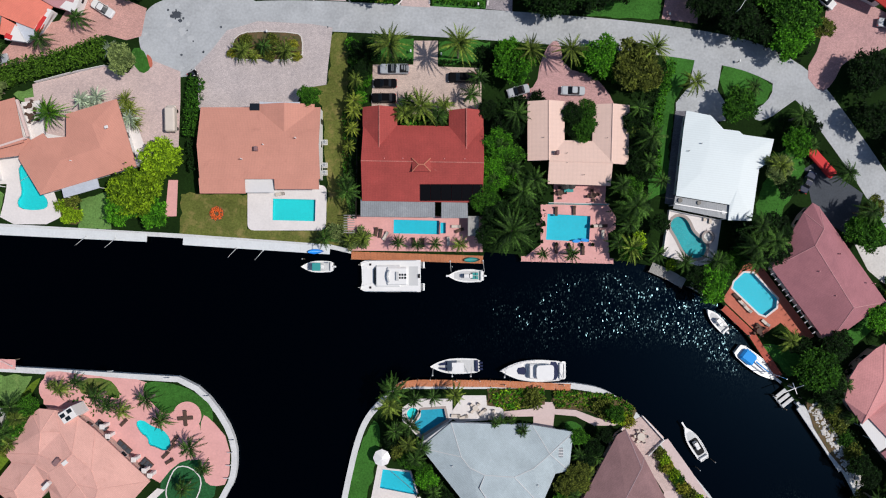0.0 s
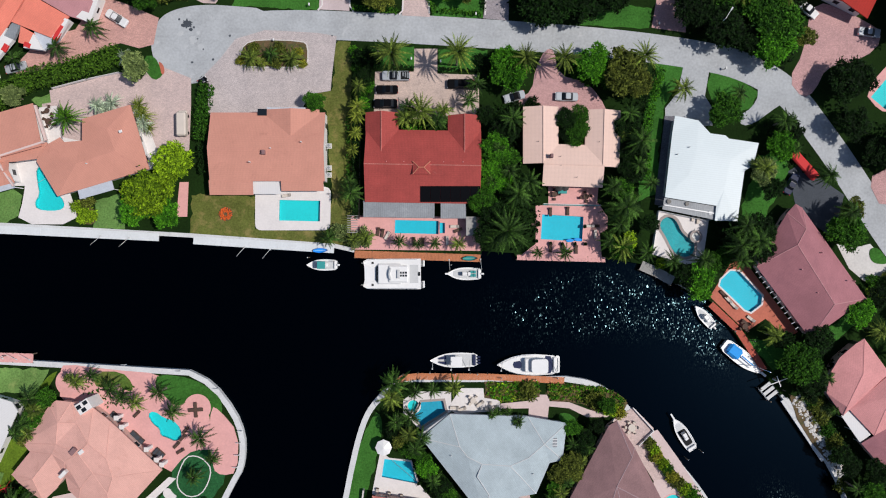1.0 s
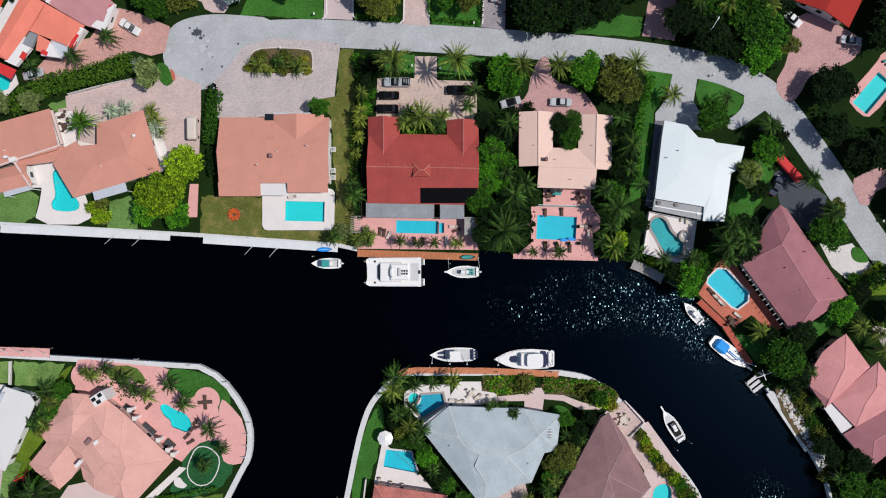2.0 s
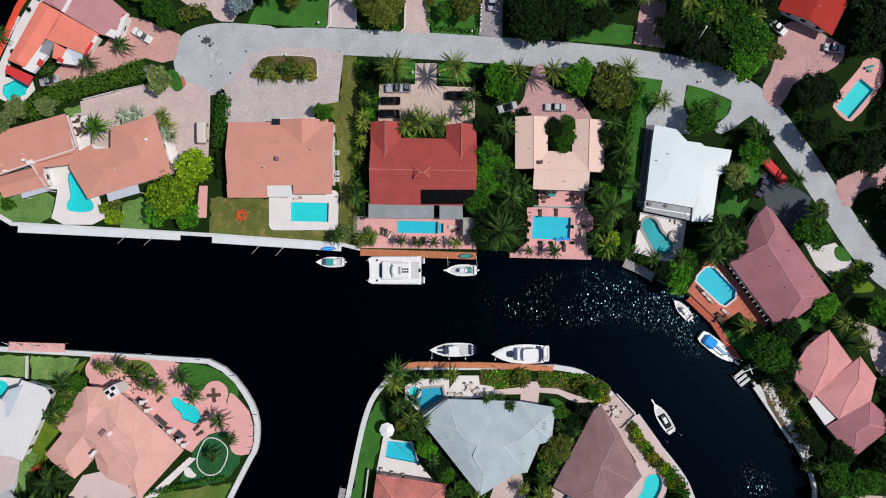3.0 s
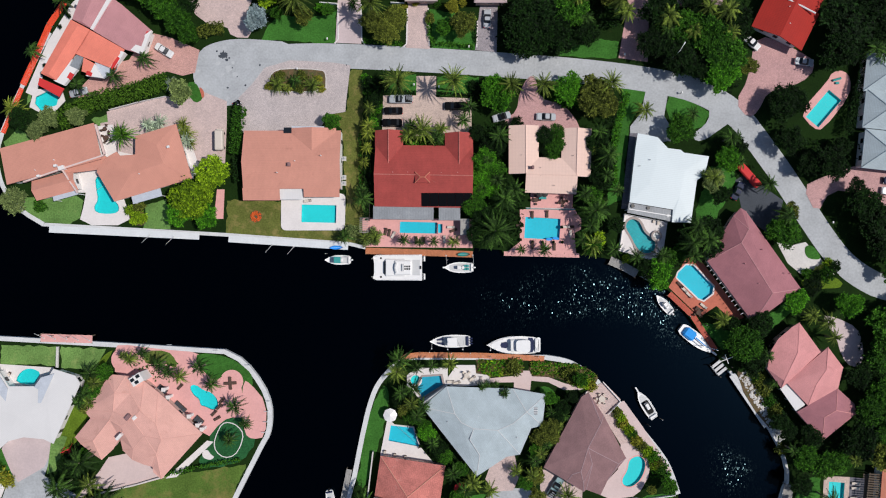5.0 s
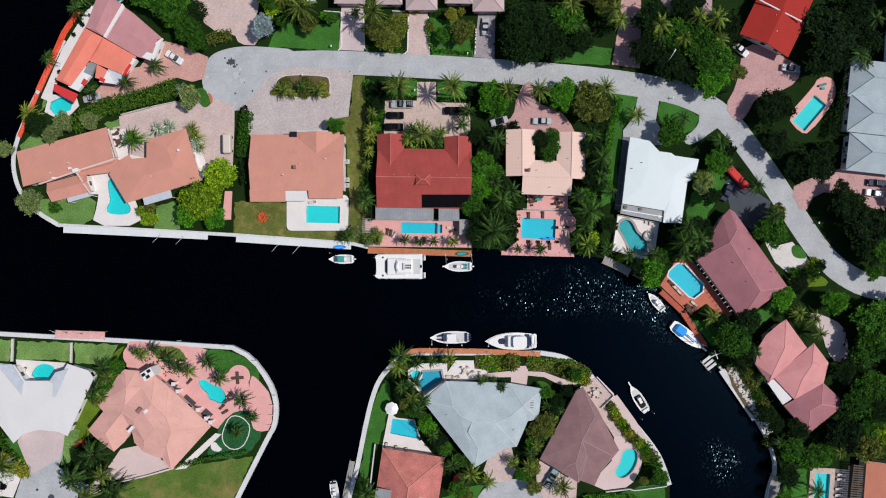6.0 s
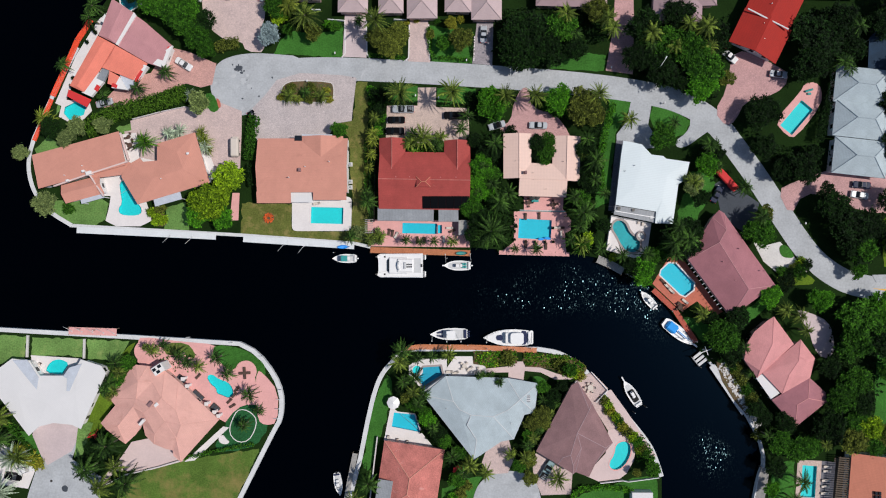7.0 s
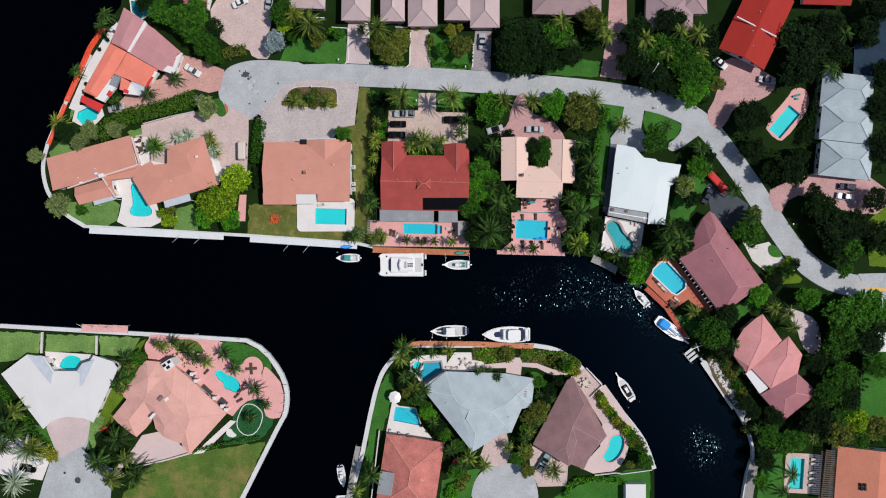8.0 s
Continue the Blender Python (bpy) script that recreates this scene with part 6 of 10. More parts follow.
def palm_trunk(seed):
    rng = random.Random(seed)
    bm = bmesh.new()
    p, r = Vector((0, 0, 0)), 0.24
    for k in range(6):
        q = Vector((rng.uniform(-0.08, 0.08), rng.uniform(-0.08, 0.08), (k + 1) / 6))
        rod(bm, p, q, r, r * 0.9, 8)
        p, r = q, max(0.12, r * 0.9)
    me = bpy.data.meshes.new("palm_trunk")
    bm.to_mesh(me)
    bm.free()
    me.materials.append(MAT["trunk"])
    return me


PALM_TRUNKS = [palm_trunk(140 + i) for i in range(2)]


def palm(x, y, r=2.8, h=6.0, colour="frond", date=False):
    words = dict(frond="olive-green", frond_bright="vivid green", frond_dark="dark green", frond_lime="yellow-green", frond_sage="pale sage-green")[colour]
    t = thing("palm_tree", words + (" date palm with a dense spiky head" if date else " palm with arching feathery fronds"), "palm", pose(x, y, 0, 0, 0, RNG.uniform(0, 360)))
    k = r / 3.0
    same_part("fronds", coloured(RNG.choice(DATE_HEADS if date else PALM_HEADS), colour), t, Matrix.Translation((0, 0, h)) @ Matrix.Diagonal((k, k, k, 1)))
    same_part("trunk", RNG.choice(PALM_TRUNKS), t, Matrix.Diagonal((1, 1, h, 1)))
    return t


def hedge(line, w, h, colour, label):
    """A clipped hedge of leaf clumps along a line."""
    rng = random.Random(int(abs(line[0][0] * 7 + line[0][1] * 13)))
    bm = bmesh.new()
    for (x0, y0), (x1, y1) in zip(line, line[1:]):
        ln = math.hypot(x1 - x0, y1 - y0)
        for _ in range(int(ln * w * 16)):
            u, v, z = rng.random(), rng.uniform(-0.5, 0.5), rng.random()
            top = rng.random() < 0.65
            px = x0 + (x1 - x0) * u - (y1 - y0) / ln * v * w
            py = y0 + (y1 - y0) * u + (x1 - x0) / ln * v * w
            bump = 0.3 * noise.noise((px * 0.5, py * 0.5, 0))
            leaf_clump(bm, rng, Vector((px, py, (h + bump) * (rng.uniform(0.88, 1.08) if top else z))), Vector((0, 0, 1)), 0.42, 2)
    return tagged(part("hedge", bm, colour), label, "hedge", kind="stuff")


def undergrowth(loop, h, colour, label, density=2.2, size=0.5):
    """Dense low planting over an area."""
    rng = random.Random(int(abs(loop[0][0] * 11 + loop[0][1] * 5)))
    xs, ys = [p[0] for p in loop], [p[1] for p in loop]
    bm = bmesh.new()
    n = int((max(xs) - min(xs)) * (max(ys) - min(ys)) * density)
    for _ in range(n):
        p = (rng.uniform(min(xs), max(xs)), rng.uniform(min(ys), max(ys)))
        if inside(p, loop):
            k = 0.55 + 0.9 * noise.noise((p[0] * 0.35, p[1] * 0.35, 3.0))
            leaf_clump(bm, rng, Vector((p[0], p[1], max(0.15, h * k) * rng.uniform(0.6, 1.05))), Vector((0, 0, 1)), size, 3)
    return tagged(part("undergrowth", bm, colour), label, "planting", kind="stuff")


B, GR, DK, OL, LM, GY, GO = "leaf_bright", "leaf_green", "leaf_dark", "leaf_olive", "leaf_lime", "leaf_grey", "leaf_gold"

def grove(*spots):
    for (x, y), d, colour in spots:
        tree(x, y, 0.9 * d / 6.4, colour)


grove(((-56.3, 19.9), 29, LM), ((-60.9, 12.6), 38, LM), ((-64.6, 9.6), 26, B), ((-65.0, 13.6), 20, LM), ((-58.0, 8.6), 24, B), ((-58.6, 15.9), 22, LM))
grove(((-77.1, 66.0), 24, GR), ((-72.7, 63.8), 28, GR), ((-68.7, 61.0), 30, GR), ((-65.0, 57.0), 28, GR), ((-63.0, 53.6), 20, GR), ((-74.3, 67.9), 26, DK), ((-67.6, 65.0), 30, GR), ((-63.4, 60.7), 24, DK), ((-81.6, 68.3), 20, DK))
grove(((-64.6, 39.3), 24, GY), ((-97.2, 33.0), 20, GY), ((-90.3, 33.3), 19, GY), ((-100.3, 29.9), 19, GY), ((-112.2, 26.0), 17, GY), ((-105.2, 12.5), 26, GY), ((-103.5, 32.5), 22, DK))
grove(((-46.0, 57.3), 23, "leaf_silver"), ((-34.6, 58.2), 20, OL), ((-43.6, 64.5), 26, GR), ((-17.2, 56.3), 24, OL), ((-11.6, 57.5), 24, OL), ((-14.1, 53.9), 24, OL), ((2.3, 60.5), 14, GO), ((4.9, 55.9), 24, OL), ((0.3, 55.3), 16, GR), ((-28.5, 59.8), 12, GR))
grove(((13.4, 38.1), 32, B), ((11.9, 41.0), 20, B), ((37.3, 37.9), 38, OL), ((39.6, 35.7), 22, OL), ((30.4, 39.9), 28, B), ((25.0, 28.6), 16, DK), ((28.0, 29.4), 15, GR), ((27.0, 25.0), 17, GR), ((25.4, 25.3), 14, DK), ((28.3, 26.6), 14, GR))
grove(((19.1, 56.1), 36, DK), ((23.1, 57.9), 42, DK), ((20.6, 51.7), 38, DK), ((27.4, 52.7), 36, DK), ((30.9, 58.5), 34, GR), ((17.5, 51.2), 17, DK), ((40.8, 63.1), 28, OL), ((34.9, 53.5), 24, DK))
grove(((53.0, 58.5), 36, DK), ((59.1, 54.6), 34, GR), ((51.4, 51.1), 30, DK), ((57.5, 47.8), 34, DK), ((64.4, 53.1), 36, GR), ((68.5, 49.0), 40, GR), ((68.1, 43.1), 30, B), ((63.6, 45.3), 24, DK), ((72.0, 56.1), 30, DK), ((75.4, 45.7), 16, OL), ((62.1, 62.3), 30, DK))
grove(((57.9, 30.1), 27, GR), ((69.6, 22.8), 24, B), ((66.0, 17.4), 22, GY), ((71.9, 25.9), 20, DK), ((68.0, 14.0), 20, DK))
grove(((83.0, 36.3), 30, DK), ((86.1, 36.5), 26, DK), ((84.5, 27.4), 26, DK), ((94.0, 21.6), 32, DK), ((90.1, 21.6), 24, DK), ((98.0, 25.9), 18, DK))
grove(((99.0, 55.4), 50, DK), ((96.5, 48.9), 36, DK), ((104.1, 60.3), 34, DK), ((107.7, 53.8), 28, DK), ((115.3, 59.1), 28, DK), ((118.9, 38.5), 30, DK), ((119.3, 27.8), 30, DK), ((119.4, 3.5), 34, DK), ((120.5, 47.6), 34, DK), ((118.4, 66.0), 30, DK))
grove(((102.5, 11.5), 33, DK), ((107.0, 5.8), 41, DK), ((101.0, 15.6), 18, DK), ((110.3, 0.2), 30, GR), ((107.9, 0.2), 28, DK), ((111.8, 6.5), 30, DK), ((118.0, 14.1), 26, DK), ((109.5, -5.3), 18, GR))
grove(((109.6, -17.8), 44, GR), ((99.3, -12.9), 25, B), ((107.4, -24.1), 36, GR), ((115.9, -14.7), 34, B), ((114.6, -23.8), 36, DK), ((90.3, -8.7), 18, DK), ((86.2, -12.1), 22, B))
grove(((73.1, -22.6), 34, GR), ((77.4, -17.8), 24, DK), ((75.8, -27.0), 26, DK), ((70.9, -17.9), 18, DK), ((101.2, -30.5), 22, DK), ((108.2, -34.0), 32, GR), ((109.8, -39.8), 24, DK), ((108.3, -44.9), 24, GR), ((117.6, -31.3), 30, GR), ((103.9, -38.9), 30, GR), ((100.9, -45.7), 34, DK), ((112.4, -46.4), 26, LM), ((117.3, -47.8), 26, OL), ((110.3, -42.0), 22, GR), ((113.0, -51.0), 22, GR), ((121.5, -50.5), 24, GR))
grove(((93.5, -51.9), 26, GR), ((88.5, -50.5), 26, GR), ((96.9, -51.5), 20, GR), ((90.1, -45.2), 22, DK), ((87.5, -56.9), 20, DK), ((107.5, -49.7), 28, OL), ((82.6, -41.8), 18, DK), ((84.5, -43.9), 18, DK), ((86.4, -62.6), 16, B))
grove(((83.0, 5.1), 30, GR), ((86.0, 3.9), 16, GR), ((84.9, 9.7), 18, OL))
grove(((62.2, 2.6), 34, DK), ((65.3, 5.4), 24, DK), ((58.9, 4.8), 16, DK), ((58.3, -0.3), 14, GR), ((52.3, -5.4), 27, B), ((50.3, -4.1), 22, DK), ((54.9, -1.8), 20, GR), ((67.9, 0.5), 16, DK))
grove(((10.3, 22.0), 26, B), ((9.7, 18.6), 20, B), ((8.5, 14.4), 20, B), ((12.1, 26.3), 22, DK), ((7.5, 11.2), 24, GR), ((10.3, 7.4), 26, DK), ((8.5, 4.4), 20, DK), ((12.1, 19.7), 22, GR), ((11.6, 15.9), 20, B), ((8.0, 29.1), 16, DK))
grove(((37.9, 27.3), 22, DK), ((39.1, 21.9), 24, DK), ((38.6, 17.3), 22, DK), ((36.6, 13.5), 22, GR), ((42.6, 6.7), 16, DK), ((38.2, 2.8), 14, LM), ((36.4, 1.3), 18, GR))
grove(((-27.4, 32.1), 16, GR), ((-17.0, 37.1), 12, DK))
grove(((-85.6, -33.7), 18, GR), ((-83.5, -29.7), 16, GR), ((-88.1, -38.0), 14, OL), ((-92.3, -52.2), 17, DK), ((-88.5, -50.0), 14, GR), ((-90.7, -50.3), 12, DK), ((-119.0, -49.2), 20, DK), ((-112.2, -53.8), 20, GO))
grove(((-10.5, -36.3), 16, DK), ((-7.8, -40.5), 15, GR), ((-4.0, -44.5), 17, B), ((-4.9, -42.6), 14, GR), ((-1.1, -48.4), 18, DK), ((0.6, -50.2), 15, GR), ((4.0, -53.4), 15, GR), ((3.7, -60.2), 18, GR), ((-9.7, -38.7), 13, OL))
grove(((25.9, -43.4), 19, OL), ((23.8, -45.5), 19, OL), ((26.7, -45.2), 15, OL), ((22.9, -49.2), 15, GR), ((29.0, -38.2), 16, DK), ((31.6, -35.6), 12, DK), ((27.9, -40.2), 16, DK), ((20.3, -56.7), 15, GR), ((22.9, -55.2), 16, OL), ((23.1, -60.1), 15, OL), ((26.3, -36.0), 14, GR))
grove(((55.3, -57.3), 16, GR), ((51.3, -58.7), 9, OL), ((33.7, -31.3), 14, GR))

def palm_group(*spots):
    for (x, y), d, h, colour, date in spots:
        palm(x, y, d / 6.4, h, colour, bool(date))


palm_group(((-10.9, 40.5), 27, 9.2, "frond", 1), ((2.3, 40.6), 26, 9.2, "frond", 1), ((16.3, 40.5), 22, 6, "frond", 1), ((24.3, 40.5), 22, 6, "frond", 1), ((40.7, 40.9), 22, 6, "frond", 1))
palm_group(((-5.2, 29.6), 26, 5, "frond", 1), ((-1.8, 27.9), 20, 4, "frond_dark", 0), ((-8.6, 28.6), 20, 4, "frond", 0), ((-0.6, 30.2), 17, 3.5, "frond", 0), ((-7.9, 31.0), 16, 3.5, "frond_dark", 0), ((4.9, 32.2), 18, 4, "frond_dark", 0), ((6.3, 35.4), 18, 4.5, "frond_dark", 0), ((-18.4, 30.9), 16, 4, "frond_lime", 0), ((-18.9, 25.6), 13, 3, "frond_lime", 0), ((-19.7, 12.8), 20, 5, "frond_dark", 0))
palm_group(((14.8, 12.7), 26, 6, "frond_dark", 0), ((12.6, 5.0), 32, 6, "frond_dark", 1), ((17.1, 15.0), 22, 6, "frond_dark", 0), ((10.3, 2.8), 20, 5, "frond_dark", 0), ((13.6, 27.9), 22, 6, "frond_dark", 0))
palm_group(((36.6, 9.8), 30, 7, "frond_dark", 0), ((39.7, 23.2), 24, 7, "frond_dark", 0), ((34.3, 13.9), 20, 6, "frond_dark", 0), ((36.6, 1.7), 22, 4, "frond", 1), ((34.0, 2.8), 18, 4, "frond_dark", 0), ((41.8, 0.5), 18, 4, "frond_dark", 0), ((49.4, 34.7), 20, 4, "frond", 0), ((61.2, 33.7), 17, 3.5, "frond_dark", 0))
palm_group(((-41.1, 41.5), 18, 2, "frond", 1), ((-32.5, 41.4), 18, 2, "frond", 1), ((-36.9, 42.4), 15, 2, "frond_dark", 0), ((-38.9, 40.5), 12, 1.5, "frond_lime", 0))
palm_group(((-35.8, 61.1), 30, 7, "frond", 1), ((-40.3, 64.1), 24, 6, "frond_lime", 0), ((-17.5, 59.2), 25, 9.0, "frond", 1), ((-22.2, 60.9), 14, 4, "frond_dark", 0), ((32.4, 61.9), 24, 6, "frond", 0), ((43.1, 60.8), 24, 6, "frond", 0), ((54.2, 56.6), 26, 7, "frond", 0), ((68.6, 58.1), 26, 7, "frond", 0), ((60.6, 53.6), 22, 6, "frond", 0), ((69.7, 53.1), 20, 6, "frond", 0), ((44.6, 58.2), 20, 6, "frond", 0))
palm_group(((-9.7, 2.8), 13, 3.5, "frond_dark", 0), ((-2.3, 2.5), 13, 3.5, "frond_dark", 0), ((-5.9, 2.4), 11, 3, "frond_dark", 0), ((2.6, 2.4), 15, 3, "frond", 0), ((-16.8, 3.6), 14, 3, "frond", 1), ((-19.4, 3.3), 12, 3, "frond", 1), ((-24.4, 3.6), 17, 3.5, "frond_dark", 0), ((19.2, 0.5), 12, 3, "frond_dark", 0), ((24.9, 0.5), 16, 3.5, "frond_dark", 0))
palm_group(((-10.7, -26.2), 24, 6, "frond_dark", 0), ((-6.6, -28.3), 15, 4.5, "frond_dark", 0), ((-2.8, -27.8), 15, 4.5, "frond_dark", 0), ((1.5, -27.3), 17, 4.5, "frond", 0), ((-7.3, -33.2), 20, 5, "frond_dark", 0), ((-5.1, -37.7), 18, 5, "frond_dark", 0), ((-19.4, -60.5), 26, 6, "frond_dark", 0), ((-23.4, -65.2), 18, 5, "frond", 0))
palm_group(((30.5, -60.2), 22, 2.6, "frond", 1), ((14.9, -34.5), 13, 4, "frond_dark", 0), ((9.5, -33.3), 10, 3.5, "frond_dark", 0))
palm_group(((-76.7, -26.3), 16, 4, "frond", 0), ((-78.5, -25.5), 10, 4, "frond", 0), ((-73.5, -24.8), 14, 4, "frond_dark", 0), ((-69.6, -27.6), 18, 4, "frond_dark", 0), ((-67.5, -29.4), 16, 4, "frond_dark", 0), ((-64.5, -30.6), 16, 4, "frond", 0), ((-59.6, -28.3), 18, 4, "frond_dark", 0), ((-56.7, -32.4), 18, 4, "frond_dark", 0), ((-51.0, -37.9), 20, 4, "frond_dark", 0), ((-48.5, -42.1), 15, 4, "frond_dark", 0), ((-52.4, -46.0), 16, 4, "frond_dark", 0), ((-86.4, -29.8), 21, 4, "frond_dark", 0), ((-85.3, -32.2), 19, 4, "frond", 0), ((-87.8, -35.1), 21, 4, "frond_dark", 0), ((-89.2, -36.9), 17, 4, "frond_dark", 0), ((-86.7, -36.9), 15, 4, "frond", 0))
palm_group(((-113.3, -54.8), 30, 4, "frond_sage", 1), ((-116.7, -63.5), 28, 4, "frond_sage", 1), ((-93.1, -57.1), 32, 6, "frond_dark", 0), ((-89.4, -61.6), 28, 6, "frond", 0), ((-82.6, -60.7), 30, 6, "frond_dark", 0), ((-85.9, -56.5), 24, 5, "frond", 0), ((-87.7, -51.0), 30, 6, "frond_dark", 0), ((-115.7, -43.4), 24, 6, "frond", 0), ((-116.1, -49.5), 28, 6, "frond_dark", 0), ((-118.9, -46.8), 22, 5, "frond_dark", 0), ((-111.2, -53.9), 24, 5, "frond", 1), ((-119.5, -53.2), 24, 5, "frond_dark", 0), ((-10.3, -34.3), 17, 5, "frond_dark", 0), ((-7.7, -36.9), 18, 5, "frond", 0), ((-6.4, -39.8), 16, 5, "frond_dark", 0), ((-2.8, -46.8), 16, 4, "frond_dark", 0), ((2.4, -53.8), 18, 5, "frond_dark", 0), ((7.1, -56.4), 22, 4, "frond", 0))
palm_group(((11.3, -58.2), 20, 4, "frond", 0), ((5.5, -58.2), 18, 4, "frond_dark", 0), ((17.9, -53.9), 15, 3, "frond", 0), ((21.7, -54.6), 17, 4, "frond", 0), ((23.8, -49.4), 15, 4, "frond", 0), ((-11.3, -29.0), 22, 6, "frond", 0), ((12.9, -32.9), 10, 3, "frond_dark", 0), ((10.8, -32.9), 10, 3, "frond_dark", 0))
palm_group(((-101.0, 49.4), 18, 4, "frond_dark", 0), ((-93.2, 61.5), 20, 5, "frond_dark", 0), ((-92.4, 64.6), 20, 5, "frond_dark", 0), ((-73.4, 47.4), 18, 4, "frond_dark", 0), ((-80.8, 43.2), 18, 4, "frond_dark", 0), ((-90.5, 41.1), 16, 3, "frond_dark", 0))
palm_group(((79.1, 16.5), 20, 5, "frond_dark", 0), ((70.0, 27.7), 20, 5, "frond_dark", 0), ((83.1, 8.8), 22, 6, "frond_dark", 0), ((47.2, -1.3), 18, 4, "frond_dark", 0), ((53.4, -1.0), 20, 4.5, "frond_dark", 0), ((68.3, -16.7), 20, 4, "frond", 0), ((93.3, -17.1), 20, 5, "frond", 0), ((89.5, -15.5), 18, 5, "frond", 0), ((95.4, -21.0), 18, 4, "frond", 0), ((93.2, -60.0), 24, 6, "frond_dark", 0), ((91.5, -64.9), 20, 5, "frond_dark", 0), ((104.6, 49.2), 22, 6, "frond_dark", 0), ((108.5, 58.4), 22, 6, "frond_dark", 0), ((106.7, 47.9), 20, 5, "frond_dark", 0), ((81.5, -32.2), 12, 3, "frond_dark", 0))
palm_group(((65.8, 17.9), 19, 5, "frond", 1), ((59.7, 2.0), 24, 7.5, "frond_dark", 0), ((63.4, 3.0), 26, 7.5, "frond_dark", 0), ((61.0, 6.0), 22, 7, "frond_dark", 0), ((60.4, -1.0), 20, 6, "frond_dark", 0), ((-78.6, 28.4), 24, 4.2, "frond_bright", 1), ((-80.0, 29.6), 14, 3.0, "frond_bright", 0), ((-106.6, 35.4), 20, 3.0, "frond_lime", 1), ((-104.6, 34.6), 16, 3.0, "frond_lime", 0))

def shrubbery(*spots):
    for (x, y), d, colour in spots:
        shrub(x, y, d / 6.4, colour)


shrubbery(((-100.6, 11.3), 10, GR), ((-76.8, 9.2), 8, LM), ((-76.1, 11.3), 9, OL), ((-78.4, 10.3), 8, LM), ((-75.3, 8.1), 8, LM), ((-77.6, 7.6), 6, LM), ((-22.5, 4.9), 12, GY), ((-17.4, 3.7), 13, GY), ((-19.3, 2.9), 9, GY))
shrubbery(((17.5, -28.9), 12, OL), ((31.5, -30.7), 12, OL), ((34.7, -32.6), 10, LM), ((37.0, -33.5), 8, GO))
shrubbery(((43.3, -40.0), 8, OL), ((44.2, -41.3), 8, LM), ((44.9, -42.9), 8, GO), ((46.0, -44.3), 9, LM), ((47.0, -45.6), 8, GR), ((48.1, -47.0), 9, GO), ((49.3, -48.4), 9, OL), ((50.6, -49.6), 9, LM), ((51.9, -51.2), 9, B), ((53.2, -52.6), 9, OL), ((54.2, -54.0), 9, GR), ((43.9, -43.0), 6, OL), ((52.6, -53.2), 8, LM))
shrubbery(((79.1, -30.7), 9, OL), ((80.6, -33.0), 10, GY), ((78.3, -32.2), 8, OL), ((82.1, -40.0), 9, OL), ((83.3, -43.1), 8, GY), ((83.9, -49.3), 9, OL))
shrubbery(((30.1, 37.5), 9, GR), ((34.0, 36.7), 10, GR), ((27.8, 39.0), 9, GR), ((18.3, 32.0), 10, DK), ((15.2, 30.4), 12, DK), ((7.4, 41.4), 9, DK), ((-14.7, 41.8), 10, DK), ((-18.0, 41.2), 15, DK), ((8.9, 39.8), 12, DK))
shrubbery(((-19.3, 43.0), 9, B), ((-18.6, 39.9), 9, GR), ((-17.9, 37.5), 10, DK), ((-18.2, 34.8), 10, GR), ((-17.8, 32.3), 9, B), ((-17.0, 41.8), 9, DK), ((-19.0, 22.6), 7, DK), ((-19.0, 19.7), 7, B), ((-16.6, 35.9), 9, B))
shrubbery(((-30.4, 40.7), 6, GO), ((-31.2, 43.1), 6, GO), ((-35.9, 40.7), 8, OL), ((-35.2, 43.9), 8, OL), ((-40.7, 43.9), 8, OL), ((-43.8, 41.5), 6, GO))
shrubbery(((-110.3, -55.9), 14, GO), ((-108.4, -57.2), 10, GO), ((-111.9, -54.0), 12, GO), ((5.0, -65.0), 10, OL), ((2.6, -66.6), 12, B), ((6.5, -62.7), 9, OL))
shrubbery(((-6.9, 62.4), 6, GO), ((4.9, 62.4), 6, GO), ((-9.7, 61.6), 5, GO), ((-1.5, 62.3), 6, GR), ((-3.4, 58.4), 8, OL), ((6.9, 57.6), 7, GR), ((-31.0, 61.2), 7, B), ((55.8, -1.0), 8, GR), ((45.7, -1.8), 7, LM))
hedge([(-95.7, 32.3), (-87.8, 37.2), (-76.7, 39.9), (-68.7, 42.4)], 4.7, 2.2, "leaf_hedge", "long green clipped hedge between two drives")
slab("lawn_hedge_end", smoothed([(-64.4, 42.6), (-62.2, 42.6), (-60.7, 39.6), (-60.5, 38.2), (-62.3, 37.2), (-64.2, 39.4)], 1), "lawn_bright", "bright grass corner at the hedge end", 0.06, "lawn")
slab("bed_hedge_end", smoothed([(-61.4, 41.5), (-60.3, 40.7), (-60.0, 39.0), (-60.6, 38.4), (-61.0, 40.0)], 1), "deck_terracotta", "small bed of red flowers by the street", 0.08, "flower bed")
hedge([(46.0, 39.6), (44.9, 36.4), (43.2, 30.2), (42.6, 25.2), (42.5, 16.0)], 1.7, 1.3, "leaf_bright", "bright green clipped hedge beside the narrow lawn")
hedge([(-3.9, 60.4), (-3.5, 55.0), (-2.8, 52.2), (7.6, 51.4)], 0.9, 0.9, "leaf_green", "low dark hedge round a front lawn")
hedge([(8.0, 52.0), (8.3, 58.4)], 0.7, 0.9, "leaf_dark", "low dark hedge beside the slate drive")
hedge([(-19.8, 52.6), (-10.0, 51.9)], 1.0, 0.9, "leaf_green", "low hedge along the street")
undergrowth([(-78.4, 12.7), (-76.2, 12.3), (-74.3, 9.1), (-75.1, 6.8), (-77.6, 6.8), (-78.9, 10.0)], 0.5, "leaf_lime", "low yellow-green bed beside the keyhole pool", 6.0, 0.4)
